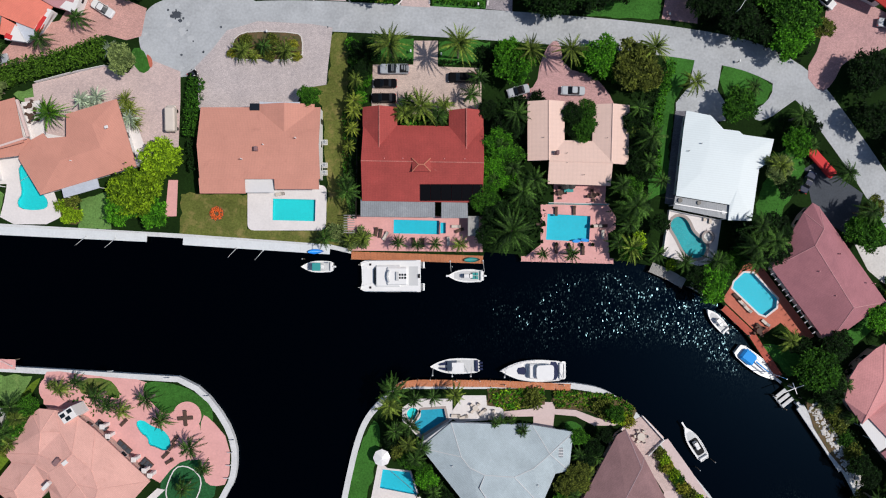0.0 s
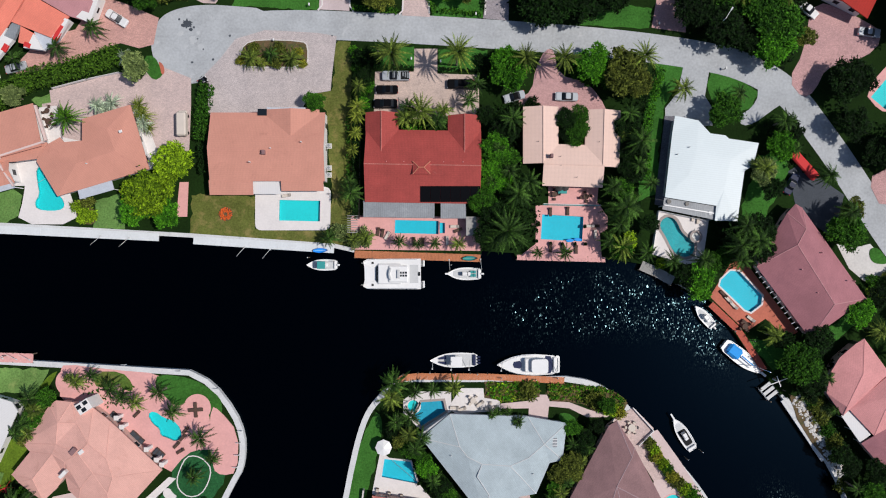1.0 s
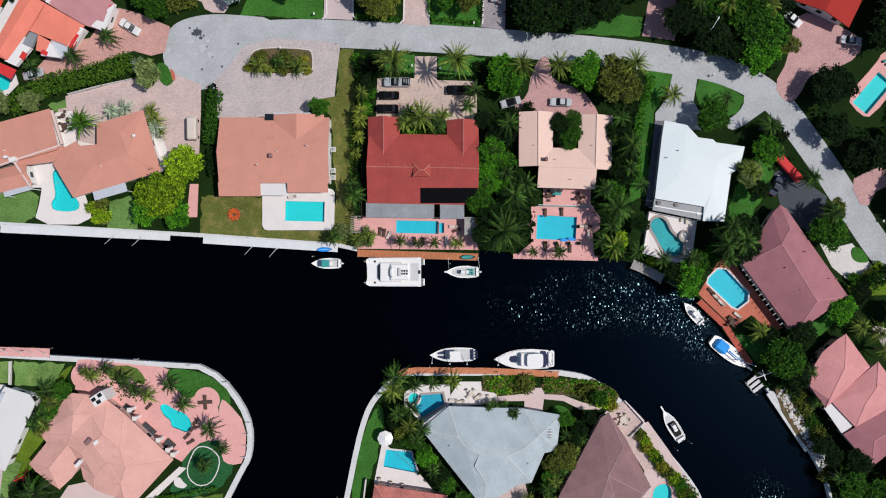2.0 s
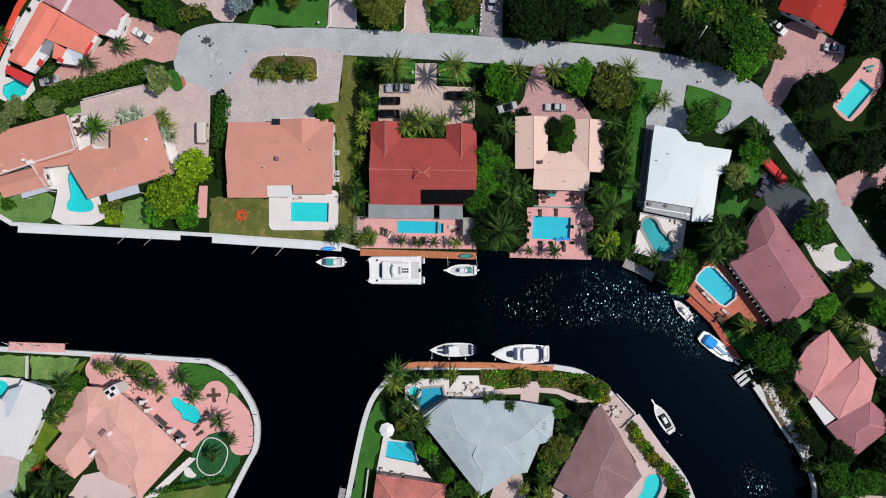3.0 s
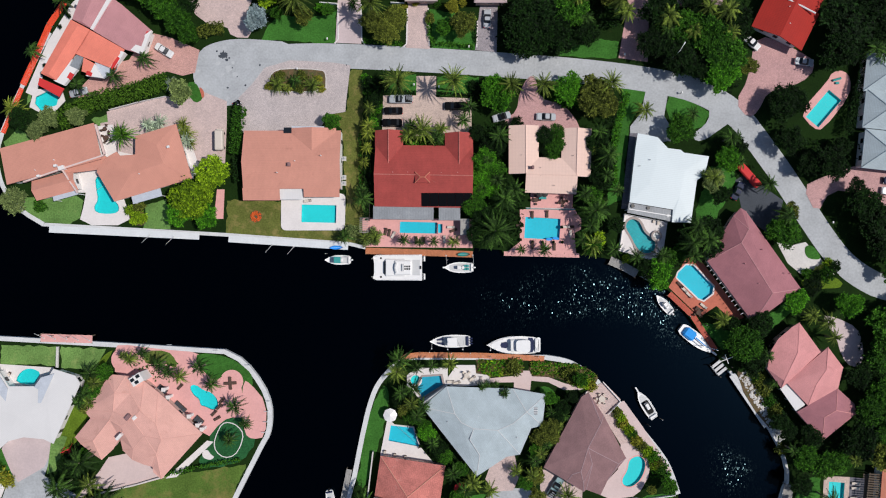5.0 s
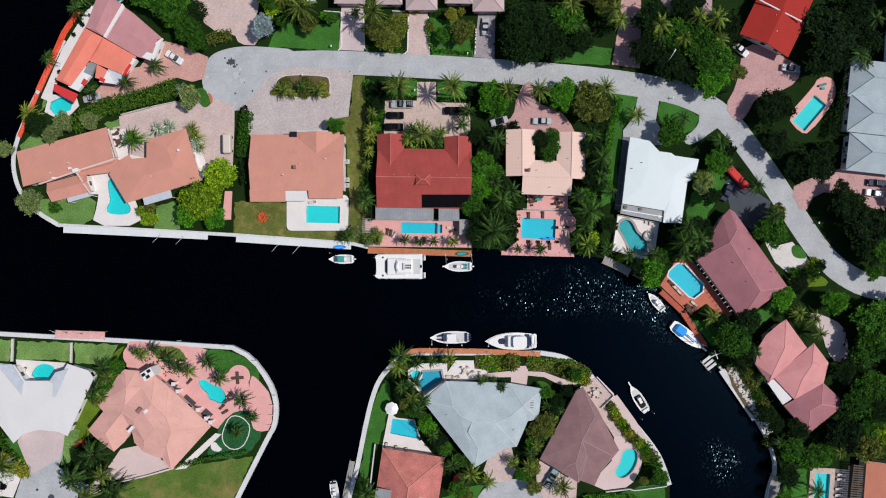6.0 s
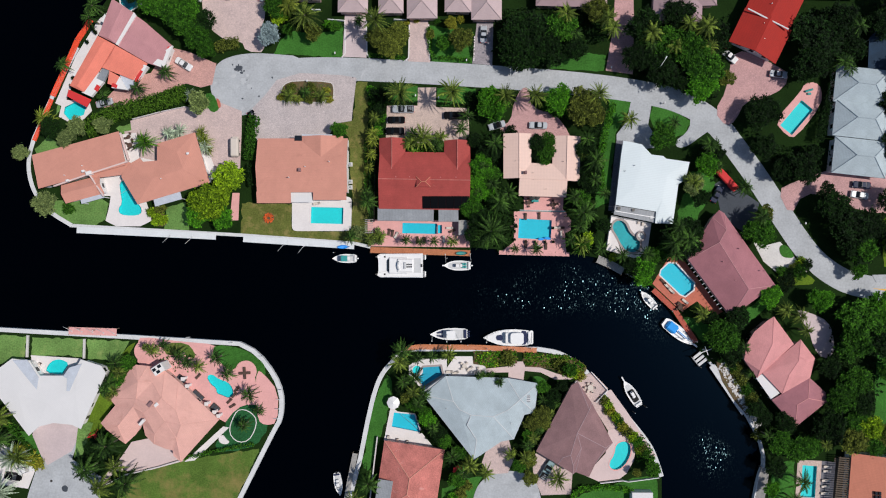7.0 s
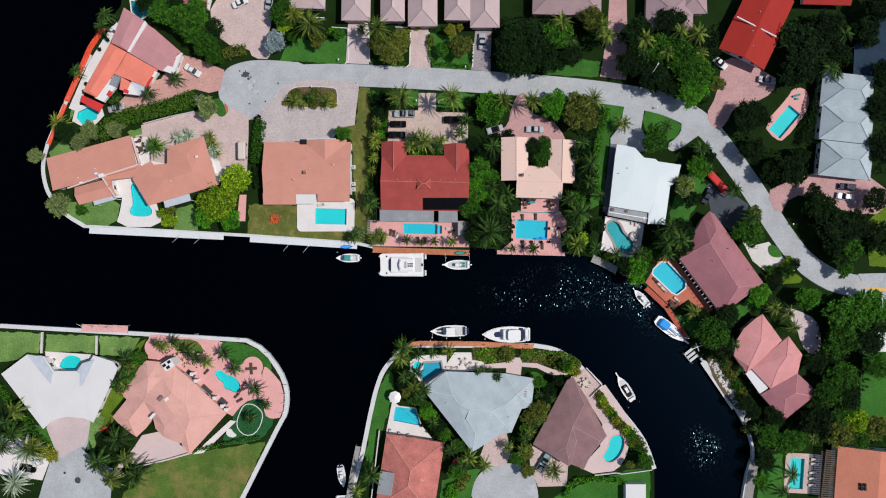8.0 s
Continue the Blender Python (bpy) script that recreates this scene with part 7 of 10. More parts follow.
for line in ([(-26.5, 62.4), (-26.4, 53.4), (-27.3, 52.3)], [(-20.7, 62.2), (-20.5, 53.2), (-19.7, 52.0)], [(-9.0, 61.2), (-9.2, 52.2), (-10.0, 51.4)], [(-3.8, 61.2), (-3.5, 51.6)], [(8.6, 58.0), (8.4, 51.3)]):
    tagged(part("kerb", prism(bmesh.new(), ribbon(line, 0.32), -0.05, 0.16), "deck_white"), "white concrete kerb beside a drive", "kerb", kind="structure")
hedge([(-61.1, 54.2), (-57.6, 55.8), (-54.8, 55.8)], 3.1, 1.8, "leaf_olive", "rounded hedge at the turning circle")
hedge([(-51.5, 24.3), (-51.2, 30.7), (-50.4, 36.2)], 3.1, 2.0, "leaf_green", "tall hedge beside the forecourt")
hedge([(-51.1, 17.2), (-51.5, 23.5)], 1.6, 2.0, "leaf_dark", "dark hedge along the salmon house")
hedge([(-19.2, 7.7), (-19.0, 17.9), (-18.9, 38.5)], 1.4, 2.4, "leaf_dark", "narrow dark hedge along the red house")
hedge([(-20.7, 12.0), (-20.6, 19.0), (-20.7, 29.5)], 0.7, 1.1, "leaf_green", "narrow hedge beside the dry lawn")
hedge([(-123.8, -37.4), (-115.8, -46.8), (-108.6, -56.2)], 1.9, 1.8, "leaf_green", "dark hedge below the white roof")
hedge([(34.1, -68.4), (34.9, -64.7), (37.4, -63.4), (43.7, -63.1), (50.9, -64.0)], 1.4, 1.3, "leaf_bright", "bright green hedge round a small lawn")
hedge([(-69.0, -55.4), (-57.2, -53.0), (-50.1, -51.7)], 0.9, 1.2, "leaf_green", "low hedge along the olive lawn")
hedge([(99.9, 28.9), (104.3, 46.2), (103.5, 49.4)], 2.2, 2.5, "leaf_dark", "dark hedge beside the grey roofs")
hedge([(57.4, 6.8), (62.4, 5.0), (65.6, 3.7)], 1.9, 2.0, "leaf_dark", "dark hedge below the white roof")
hedge([(-14.3, 40.1), (-7.2, 40.0)], 0.6, 0.8, "leaf_dark", "low clipped hedge of the car court")
hedge([(-1.3, 39.6), (8.7, 39.3)], 0.6, 0.8, "leaf_dark", "low clipped hedge of the car court")
# Dark planting: the gloom among the leaves comes from their shade-darkened colour.
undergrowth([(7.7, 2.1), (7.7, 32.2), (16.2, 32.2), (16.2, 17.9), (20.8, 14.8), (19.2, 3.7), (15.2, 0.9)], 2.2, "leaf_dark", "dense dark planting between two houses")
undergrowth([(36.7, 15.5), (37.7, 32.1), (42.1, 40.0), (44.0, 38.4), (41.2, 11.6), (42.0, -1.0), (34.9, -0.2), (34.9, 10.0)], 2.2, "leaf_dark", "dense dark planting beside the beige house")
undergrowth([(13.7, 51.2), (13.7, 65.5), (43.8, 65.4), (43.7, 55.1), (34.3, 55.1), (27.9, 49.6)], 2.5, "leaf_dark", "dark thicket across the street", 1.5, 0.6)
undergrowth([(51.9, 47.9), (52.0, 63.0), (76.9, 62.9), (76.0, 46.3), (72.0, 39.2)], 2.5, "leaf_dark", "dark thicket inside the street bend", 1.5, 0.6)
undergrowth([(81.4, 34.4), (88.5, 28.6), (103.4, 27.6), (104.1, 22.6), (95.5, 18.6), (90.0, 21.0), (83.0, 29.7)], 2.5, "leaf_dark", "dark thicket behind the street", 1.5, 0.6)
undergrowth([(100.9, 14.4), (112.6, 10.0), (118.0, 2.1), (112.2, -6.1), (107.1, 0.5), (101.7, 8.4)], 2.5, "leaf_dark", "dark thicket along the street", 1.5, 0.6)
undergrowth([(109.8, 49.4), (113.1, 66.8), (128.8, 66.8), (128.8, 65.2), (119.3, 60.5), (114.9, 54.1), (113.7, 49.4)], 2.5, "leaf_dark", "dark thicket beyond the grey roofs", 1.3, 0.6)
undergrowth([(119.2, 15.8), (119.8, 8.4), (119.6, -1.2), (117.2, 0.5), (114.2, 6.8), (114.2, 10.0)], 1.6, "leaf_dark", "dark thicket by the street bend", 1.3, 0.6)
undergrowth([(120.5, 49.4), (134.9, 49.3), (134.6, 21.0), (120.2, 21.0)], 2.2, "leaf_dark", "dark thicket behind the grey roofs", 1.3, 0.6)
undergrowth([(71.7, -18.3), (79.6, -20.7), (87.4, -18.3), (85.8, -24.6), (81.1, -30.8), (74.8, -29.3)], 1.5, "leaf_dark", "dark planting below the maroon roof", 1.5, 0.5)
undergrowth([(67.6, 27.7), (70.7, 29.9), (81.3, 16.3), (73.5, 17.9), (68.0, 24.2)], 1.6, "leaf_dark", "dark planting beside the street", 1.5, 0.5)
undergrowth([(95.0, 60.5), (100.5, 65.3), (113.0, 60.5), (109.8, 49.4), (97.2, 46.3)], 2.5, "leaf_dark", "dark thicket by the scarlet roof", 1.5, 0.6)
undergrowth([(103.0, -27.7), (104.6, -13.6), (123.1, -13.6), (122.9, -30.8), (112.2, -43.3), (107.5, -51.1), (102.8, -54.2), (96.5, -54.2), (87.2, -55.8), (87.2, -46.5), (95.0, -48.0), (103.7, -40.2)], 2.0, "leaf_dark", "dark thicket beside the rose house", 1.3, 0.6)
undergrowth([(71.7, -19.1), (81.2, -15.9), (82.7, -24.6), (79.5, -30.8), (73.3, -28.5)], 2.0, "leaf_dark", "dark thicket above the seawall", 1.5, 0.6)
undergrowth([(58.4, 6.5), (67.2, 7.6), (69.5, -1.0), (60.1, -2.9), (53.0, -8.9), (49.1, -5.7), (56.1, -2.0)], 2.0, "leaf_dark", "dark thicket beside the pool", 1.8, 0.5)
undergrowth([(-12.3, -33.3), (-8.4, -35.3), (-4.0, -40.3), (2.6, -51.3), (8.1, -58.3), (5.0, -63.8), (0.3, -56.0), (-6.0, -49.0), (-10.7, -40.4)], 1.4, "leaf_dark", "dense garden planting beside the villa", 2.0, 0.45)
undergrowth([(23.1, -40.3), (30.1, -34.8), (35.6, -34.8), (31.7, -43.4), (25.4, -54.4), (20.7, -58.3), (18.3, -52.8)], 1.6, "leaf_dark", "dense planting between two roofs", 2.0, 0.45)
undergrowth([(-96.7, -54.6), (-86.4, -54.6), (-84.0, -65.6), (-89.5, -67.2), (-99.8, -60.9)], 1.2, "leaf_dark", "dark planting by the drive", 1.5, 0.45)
undergrowth([(-81.1, -25.5), (-76.3, -24.4), (-66.0, -27.8), (-68.4, -32.6), (-74.7, -32.3)], 0.9, "leaf_green", "low planting in the pink terrace", 1.5, 0.4)
undergrowth([(-9.6, 31.4), (0.4, 31.3), (0.2, 25.9), (-9.7, 26.0)], 1.5, "leaf_bright", "lush green planting in the red house court", 3.0, 0.5)
undergrowth([(-43.0, 44.6), (-30.6, 44.9), (-30.3, 40.8), (-42.5, 40.8)], 0.9, "leaf_olive", "low planting on the forecourt island", 3, 0.35)
undergrowth([(-19.4, 44.1), (-15.7, 44.1), (-16.0, 29.8), (-19.2, 29.0)], 1.2, "leaf_dark", "dense planting beside the car court", 2.0, 0.45)

undergrowth([(79.2, -30.8), (83.5, -34.6), (87.7, -40.2), (87.6, -43.7), (84.4, -42.7), (80.7, -36.5)], 1.1, "leaf_dark", "dark planting between path and rose house", 2.2, 0.4)
BED_A = [(8.5, -27.1), (19.8, -27.1), (19.8, -30.2), (11.9, -31.3), (8.9, -29.8)]
BED_B = [(21.9, -27.5), (33.9, -28.2), (38.5, -31.0), (37.6, -33.1), (32.3, -33.5), (30.2, -31.9), (26.0, -30.9), (21.9, -30.7)]
for bed in (BED_A, BED_B):
    undergrowth(bed, 0.5, "leaf_lime", "low yellow-green planting along the seawall", 4.0, 0.45)
    undergrowth([(x + 0.1, y) for x, y in bed], 0.55, "leaf_olive", "low olive planting along the seawall", 5.0, 0.5)
    undergrowth([(x, y + 0.1) for x, y in bed], 0.7, "leaf_bright", "low green planting along the seawall", 4.5, 0.5)
for p, r, c in (((78.1, -31.5), 8, GR), ((79.7, -34.4), 10, OL), ((81.0, -37.2), 9, GR), ((82.4, -39.7), 11, OL), ((83.5, -42.5), 9, LM), ((76.7, -30.1), 8, GY)):
    shrub(*p, r / 6.4, c)


def low_palms(*spots):
    for p, r, h, c in spots:
        palm(*p, r / 6.4, h, c)


low_palms(((26.4, -39.4), 14, 3.5, "frond_dark"), ((28.1, -43.1), 15, 3.5, "frond"), ((25.3, -47.4), 14, 3.5, "frond_dark"), ((22.5, -51.1), 15, 4, "frond_dark"), ((29.9, -40.3), 12, 3, "frond_dark"))
low_palms(((37.9, 29.3), 18, 5, "frond_dark"), ((39.7, 18.6), 19, 5, "frond_dark"), ((36.0, 6.3), 20, 5, "frond_dark"), ((42.7, 15.1), 14, 4, "frond_dark"), ((37.2, 25.9), 16, 4, "frond"))
low_palms(((13.0, 17.4), 18, 5, "frond_dark"), ((10.6, 22.0), 16, 5, "frond_dark"), ((12.2, 28.0), 15, 4, "frond_dark"), ((9.6, 15.2), 14, 4, "frond_dark"))
low_palms(((54.5, 53.9), 18, 6, "frond_dark"), ((64.4, 59.2), 20, 6, "frond"), ((34.7, 57.0), 18, 5, "frond_dark"), ((79.3, -25.6), 15, 4, "frond_dark"), ((74.7, -20.2), 15, 4, "frond_dark"))
low_palms(((71.9, 27.9), 16, 4, "frond_dark"), ((72.7, 22.0), 15, 4, "frond_dark"), ((85.3, -48.5), 15, 4, "frond_dark"), ((100.5, -50.8), 16, 4, "frond"), ((105.1, -49.2), 15, 4, "frond_dark"))
low_palms(((-18.2, 35.3), 15, 3.5, "frond"), ((-18.6, 29.1), 14, 3.5, "frond_lime"), ((-19.6, 22.1), 12, 3, "frond_lime"), ((-20.2, 15.2), 14, 4, "frond_dark"), ((-14.4, 43.1), 13, 4, "frond_dark"))

for p, r, h in (((-73.2, 31.4), 21, 2.5), ((-70.1, 32.0), 21, 2.5), ((-71.8, 30.6), 16, 2.0), ((-63.5, 27.6), 20, 2.5), ((-65.4, 39.5), 20, 3.0), ((-67.0, 41.5), 18, 3.0)):
    palm(*p, r / 8.7, h, "frond_sage", True)
for p, r, h in (((-64.4, 31.4), 20, 2.4), ((-63.6, 29.4), 22, 2.4), ((-62.6, 26.9), 16, 2.0)):
    palm(*p, r / 8.7, h, "frond_lime", True)

undergrowth([(51.3, -48.4), (53.1, -49.0), (55.9, -52.5), (56.9, -55.6), (54.3, -56.5), (51.8, -56.2), (52.3, -52.8)], 1.2, "leaf_green", "rounded green planting beside the bean-shaped pool", 5.0, 0.5)
for p, r, c in (((-43.0, 62.9), 18, LM), ((-41.2, 58.9), 11, GR), ((-43.6, 66.6), 20, GR)):
    tree(*p, r / 6.4, c)

for p, r, c in (((95.0, -5.6), 13, GR), ((92.6, -6.1), 11, DK), ((96.9, -4.2), 12, DK), ((93.7, -4.8), 9, OL), ((90.6, -5.5), 9, GR), ((96.0, -3.1), 9, LM)):
    shrub(*p, r / 6.4, c)


# ---- docks ----
def dock(name, line, w, material, label, z=0.05, board=0.3, piles=4.0, category="dock"):
    """Boards across a line of points, on piles."""
    top = thing(name, label, category)
    bm = bmesh.new()
    piles_bm = []
    rng = random.Random(int(abs(line[0][0]) * 10))
    for (x0, y0), (x1, y1) in zip(line, line[1:]):
        ln = math.hypot(x1 - x0, y1 - y0)
        turn = math.degrees(math.atan2(y1 - y0, x1 - x0))
        at = pose(x0, y0, z, 0, 0, turn)
        n = max(1, round(ln / board))
        for i in range(n):
            s0, s1 = ln * i / n + 0.012, ln * (i + 1) / n - 0.012
            dz = rng.uniform(-0.012, 0.012)
            vs = bmesh.ops.create_cube(bm, size=1, matrix=at @ Matrix.LocRotScale(((s0 + s1) / 2, rng.uniform(-0.02, 0.02), dz), None, (s1 - s0, w, 0.06)))
        m = max(1, round(ln / piles))
        for i in range(m + 1):
            for sg in (-0.5, 0.5):
                p = at @ Vector((ln * i / m, sg * (w - 0.1), 0))
                piles_bm.append(p)
    part("decking", bm, material, top)
    for p in piles_bm:
        part("dock_post", rod(bmesh.new(), (p.x, p.y, -2.3), (p.x, p.y, z + 0.04), 0.13, sides=7), "timber", top)
    return top


def slab_dock(name, a, b, w, label, z=0.02, material="seawall"):
    top = thing(name, label, "dock")
    ln = (Vector(b) - Vector(a)).length
    u = (Vector(b) - Vector(a)) / ln
    at = pose(a[0], a[1], 0, 0, 0, math.degrees(math.atan2(u.y, u.x)))
    n = max(1, round(ln / 6.0))
    for i in range(n):
        part("slab", boxed(ln * i / n + 0.01, -w / 2, z - 0.35, ln * (i + 1) / n - 0.01, w / 2, z, bevel=0.03), material, top, at=at)
        part("dock_post", rod(bmesh.new(), (ln * (i + 0.5) / n, -w / 2 + 0.2, -2.3), (ln * (i + 0.5) / n, -w / 2 + 0.2, z - 0.3), 0.16), "timber", top, at=at)
    return top


slab_dock("concrete_dock", (-99.0, 5.65), (-61.3, 3.85), 1.75, "pale concrete dock slab along the salmon house", 0.08, "dock_white")
slab_dock("concrete_dock", (-53.9, 3.2), (-23.9, 1.25), 1.7, "pale concrete dock slab along the dry lawn", 0.08, "dock_white")
slab_dock("concrete_dock", (72.3, -30.8), (81.0, -43.7), 1.7, "weathered pale concrete dock along the east bank")
dock("wooden_dock", [(-19.5, 0.2), (7.4, -0.7)], 1.6, "wood", "orange-brown timber dock behind the red house")
dock("wooden_dock", [(15.2, -0.5), (34.1, -1.0)], 1.1, "deck_pink", "pink boarded dock behind the beige house")
dock("wooden_dock", [(-10.3, -27.0), (-9.0, -26.2), (-6.0, -25.9), (8.9, -26.0), (25.3, -26.8)], 1.4, "wood", "orange timber dock along the peninsula")
dock("wooden_dock", [(56.6, -10.5), (62.4, -16.0), (68.0, -24.6)], 1.4, "wood_red", "red timber dock along the terracotta deck")
dock("wooden_dock", [(-101.0, -21.6), (-88.0, -22.0)], 2.0, "deck_pink", "pink timber dock on the seawall")
dock("wooden_dock", [(-95.3, 62.9), (-99.1, 57.0), (-102.2, 49.8), (-105.7, 41.9)], 1.6, "wood_scarlet", "bright red timber dock beside the coral house")
dock("wooden_dock", [(-106.0, 41.1), (-110.7, 29.8)], 1.2, "wood_scarlet", "narrow red timber dock near the point")
dock("wooden_dock", [(-23.5, -54.5), (-25.4, -63.9), (-26.6, -71.7)], 1.4, "wood_grey", "grey weathered dock inside the narrow canal")
dock("wooden_dock", [(86.4, -58.2), (84.3, -69.9)], 2.5, "wood_grey", "pale slatted dock on the east bank")
dock("wooden_dock", [(41.7, -2.2), (44.9, -3.6), (48.5, -5.6)], 2.1, "wood_grey", "pale grey landing below the white house")
dock("wooden_dock", [(49.8, -5.7), (53.0, -7.6)], 1.4, "wood_grey", "small weathered landing under trees")


rubble = bmesh.new()
RS = random.Random(8)
for k in range(260):
    u = RS.random()
    a, b = Vector((73.4, -31.2)).lerp(Vector((83.4, -47.8)), u), RS.uniform(0.4, 2.6)
    r = RS.uniform(0.12, 0.42)
    c = Vector((a.x + 0.85 * b, a.y + 0.5 * b, 0.02 + r * 0.3))
    bmesh.ops.create_icosphere(rubble, subdivisions=1, radius=r, matrix=Matrix.Translation(c) @ Matrix.Diagonal((RS.uniform(0.7, 1.4), RS.uniform(0.7, 1.4), RS.uniform(0.4, 0.8), 1)))
tagged(part("rubble", rubble, "concrete"), "pale broken stones on the bank above the seawall", "stones", kind="stuff")


def mooring_pole(x, y, h=2.4, lean=0.0):
    t = thing("mooring_pole", "slim timber mooring pole in the canal", "pole", pose(x, y, WATER_Z, lean, lean * 0.7), group="mooring poles")
    part("shaft", rod(bmesh.new(), (0, 0, -1.2), (0, 0, h), 0.11, 0.09), "timber", t)
    part("cap", rod(bmesh.new(), (0, 0, h), (0, 0, h + 0.16), 0.12, 0.02), "trim", t)


def mooring_whip(x, y, dx, dy):
    t = thing("mooring_whip", "slim pale mooring whip leaning over the water", "mooring whip", pose(x, y, 0), group="mooring whips")
    part("foot", boxed(-0.15, -0.15, -0.05, 0.15, 0.15, 0.3, bevel=0.03), "gel_grey", t)
    part("whip", rod(bmesh.new(), (0, 0, 0.2), (dx, dy, 2.2), 0.06, 0.035), "gel_grey", t)


for x, y in ((-73.6, 4.1), (-67.6, 3.7), (-42.9, 1.7), (-37.5, 1.2), (-100.1, -21.7), (-97.3, -21.9), (-94.4, -22.0), (-91.5, -22.2), (-88.7, -22.3)):
    mooring_whip(x, y, -1.1, -1.9 if y > 0 else 1.4)
for x, y in ((-2.9, -24.3), (1.1, -24.5), (4.9, -24.5), (11.8, -24.7), (23.4, -25.0), (0.7, -1.0), (7.4, -0.9)):
    mooring_whip(x, y, 0.15, 2.4 if y < -15 else -2.2)
for x, y in ((-29.3, -0.5), (-23.9, -1.3), (1.1, -2.1), (7.1, -2.8), (-3.4, -25.0), (2.0, -25.3), (6.7, -25.3), (11.8, -26.2), (19.1, -26.5), (23.7, -26.2), (51.3, -43.4), (54.4, -41.8), (61.4, -16.1), (-100.8, -20.8), (-97.7, -21.1), (-93.8, -21.4), (65.5, -18.3), (58.0, -14.5)):
    mooring_pole(x, y)


# ---- boats ----
def hull_mesh(length, beam, free, fine=1.5, stern=0.86):
    """Bow towards +x, waterline at z = 0."""
    bm = bmesh.new()
    rows = []
    n = 15
    for i in range(n):
        u = i / (n - 1)
        x = -length / 2 + length * u
        b = beam / 2 * (stern + (1 - stern) * min(1, u * 3)) * (1 - max(0, (u - 0.42) / 0.58) ** (fine + 0.95)) * (1 - 0.24 * (1 - min(1, u / 0.07)) ** 2)
        b = max(b, 0.03)
        sheer = free * (1 + 0.35 * u * u)
        row = [(x, b, sheer), (x, b * 0.93, sheer * 0.45), (x - 0.02 * length * u, b * 0.7, -0.1), (x - 0.03 * length * u, 0.0, -0.4),
               (x - 0.02 * length * u, -b * 0.7, -0.1), (x, -b * 0.93, sheer * 0.45), (x, -b, sheer)]
        rows.append([bm.verts.new(p) for p in row])
    for r0, r1 in zip(rows, rows[1:]):
        for a in range(6):
            bm.faces.new((r0[a], r1[a], r1[a + 1], r0[a + 1]))
    bm.faces.new(rows[0])
    bm.faces.new(rows[-1][::-1])
    return bm


def deck_outline(length, beam, fine=1.5, stern=0.86, u0=0.0, u1=1.0, inset=0.0, n=13):
    up, lo = [], []
    for i in range(n):
        u = u0 + (u1 - u0) * i / (n - 1)
        b = beam / 2 * (stern + (1 - stern) * min(1, u * 3)) * (1 - max(0, (u - 0.42) / 0.58) ** (fine + 0.95)) * (1 - 0.24 * (1 - min(1, u / 0.07)) ** 2) - inset
        b = max(b, 0.04)
        x = -length / 2 + length * u
        up.append((x, b))
        lo.append((x, -b))
    return lo + up[::-1]


def outboard(t, x, y, z, cowl):
    o = part("outboard_motor", boxed(-0.55, -0.2, 0.1, 0.1, 0.2, 0.75, bevel=0.12), cowl, t, at=pose(x, y, z))
    part("motor_leg", boxed(-0.35, -0.07, -1.0, -0.15, 0.07, 0.1, bevel=0.03), "black", o)


def boat_base(name, label, x, y, turn, length, beam, free, fine=1.5):
    t = thing(name, label, "boat", pose(x, y, WATER_Z, 0, 0, turn))
    part("hull", hull_mesh(length, beam, free, fine), "gel_white", t, smooth=True)
    part("deck", prism(bmesh.new(), deck_outline(length, beam, fine, inset=0.06, u1=0.985), free * 0.7, free * 0.98), "gel_white", t)
    bm = sheet(bmesh.new(), deck_outline(length, beam, fine), [deck_outline(length, beam, fine, inset=0.14, u1=0.97)], free * 1.12)
    skirt(bm, deck_outline(length, beam, fine), free * 0.9, free * 1.12)
    skirt(bm, deck_outline(length, beam, fine, inset=0.14, u1=0.97), free * 0.9, free * 1.12)
    part("gunwale", bm, "gel_white", t)
    return t


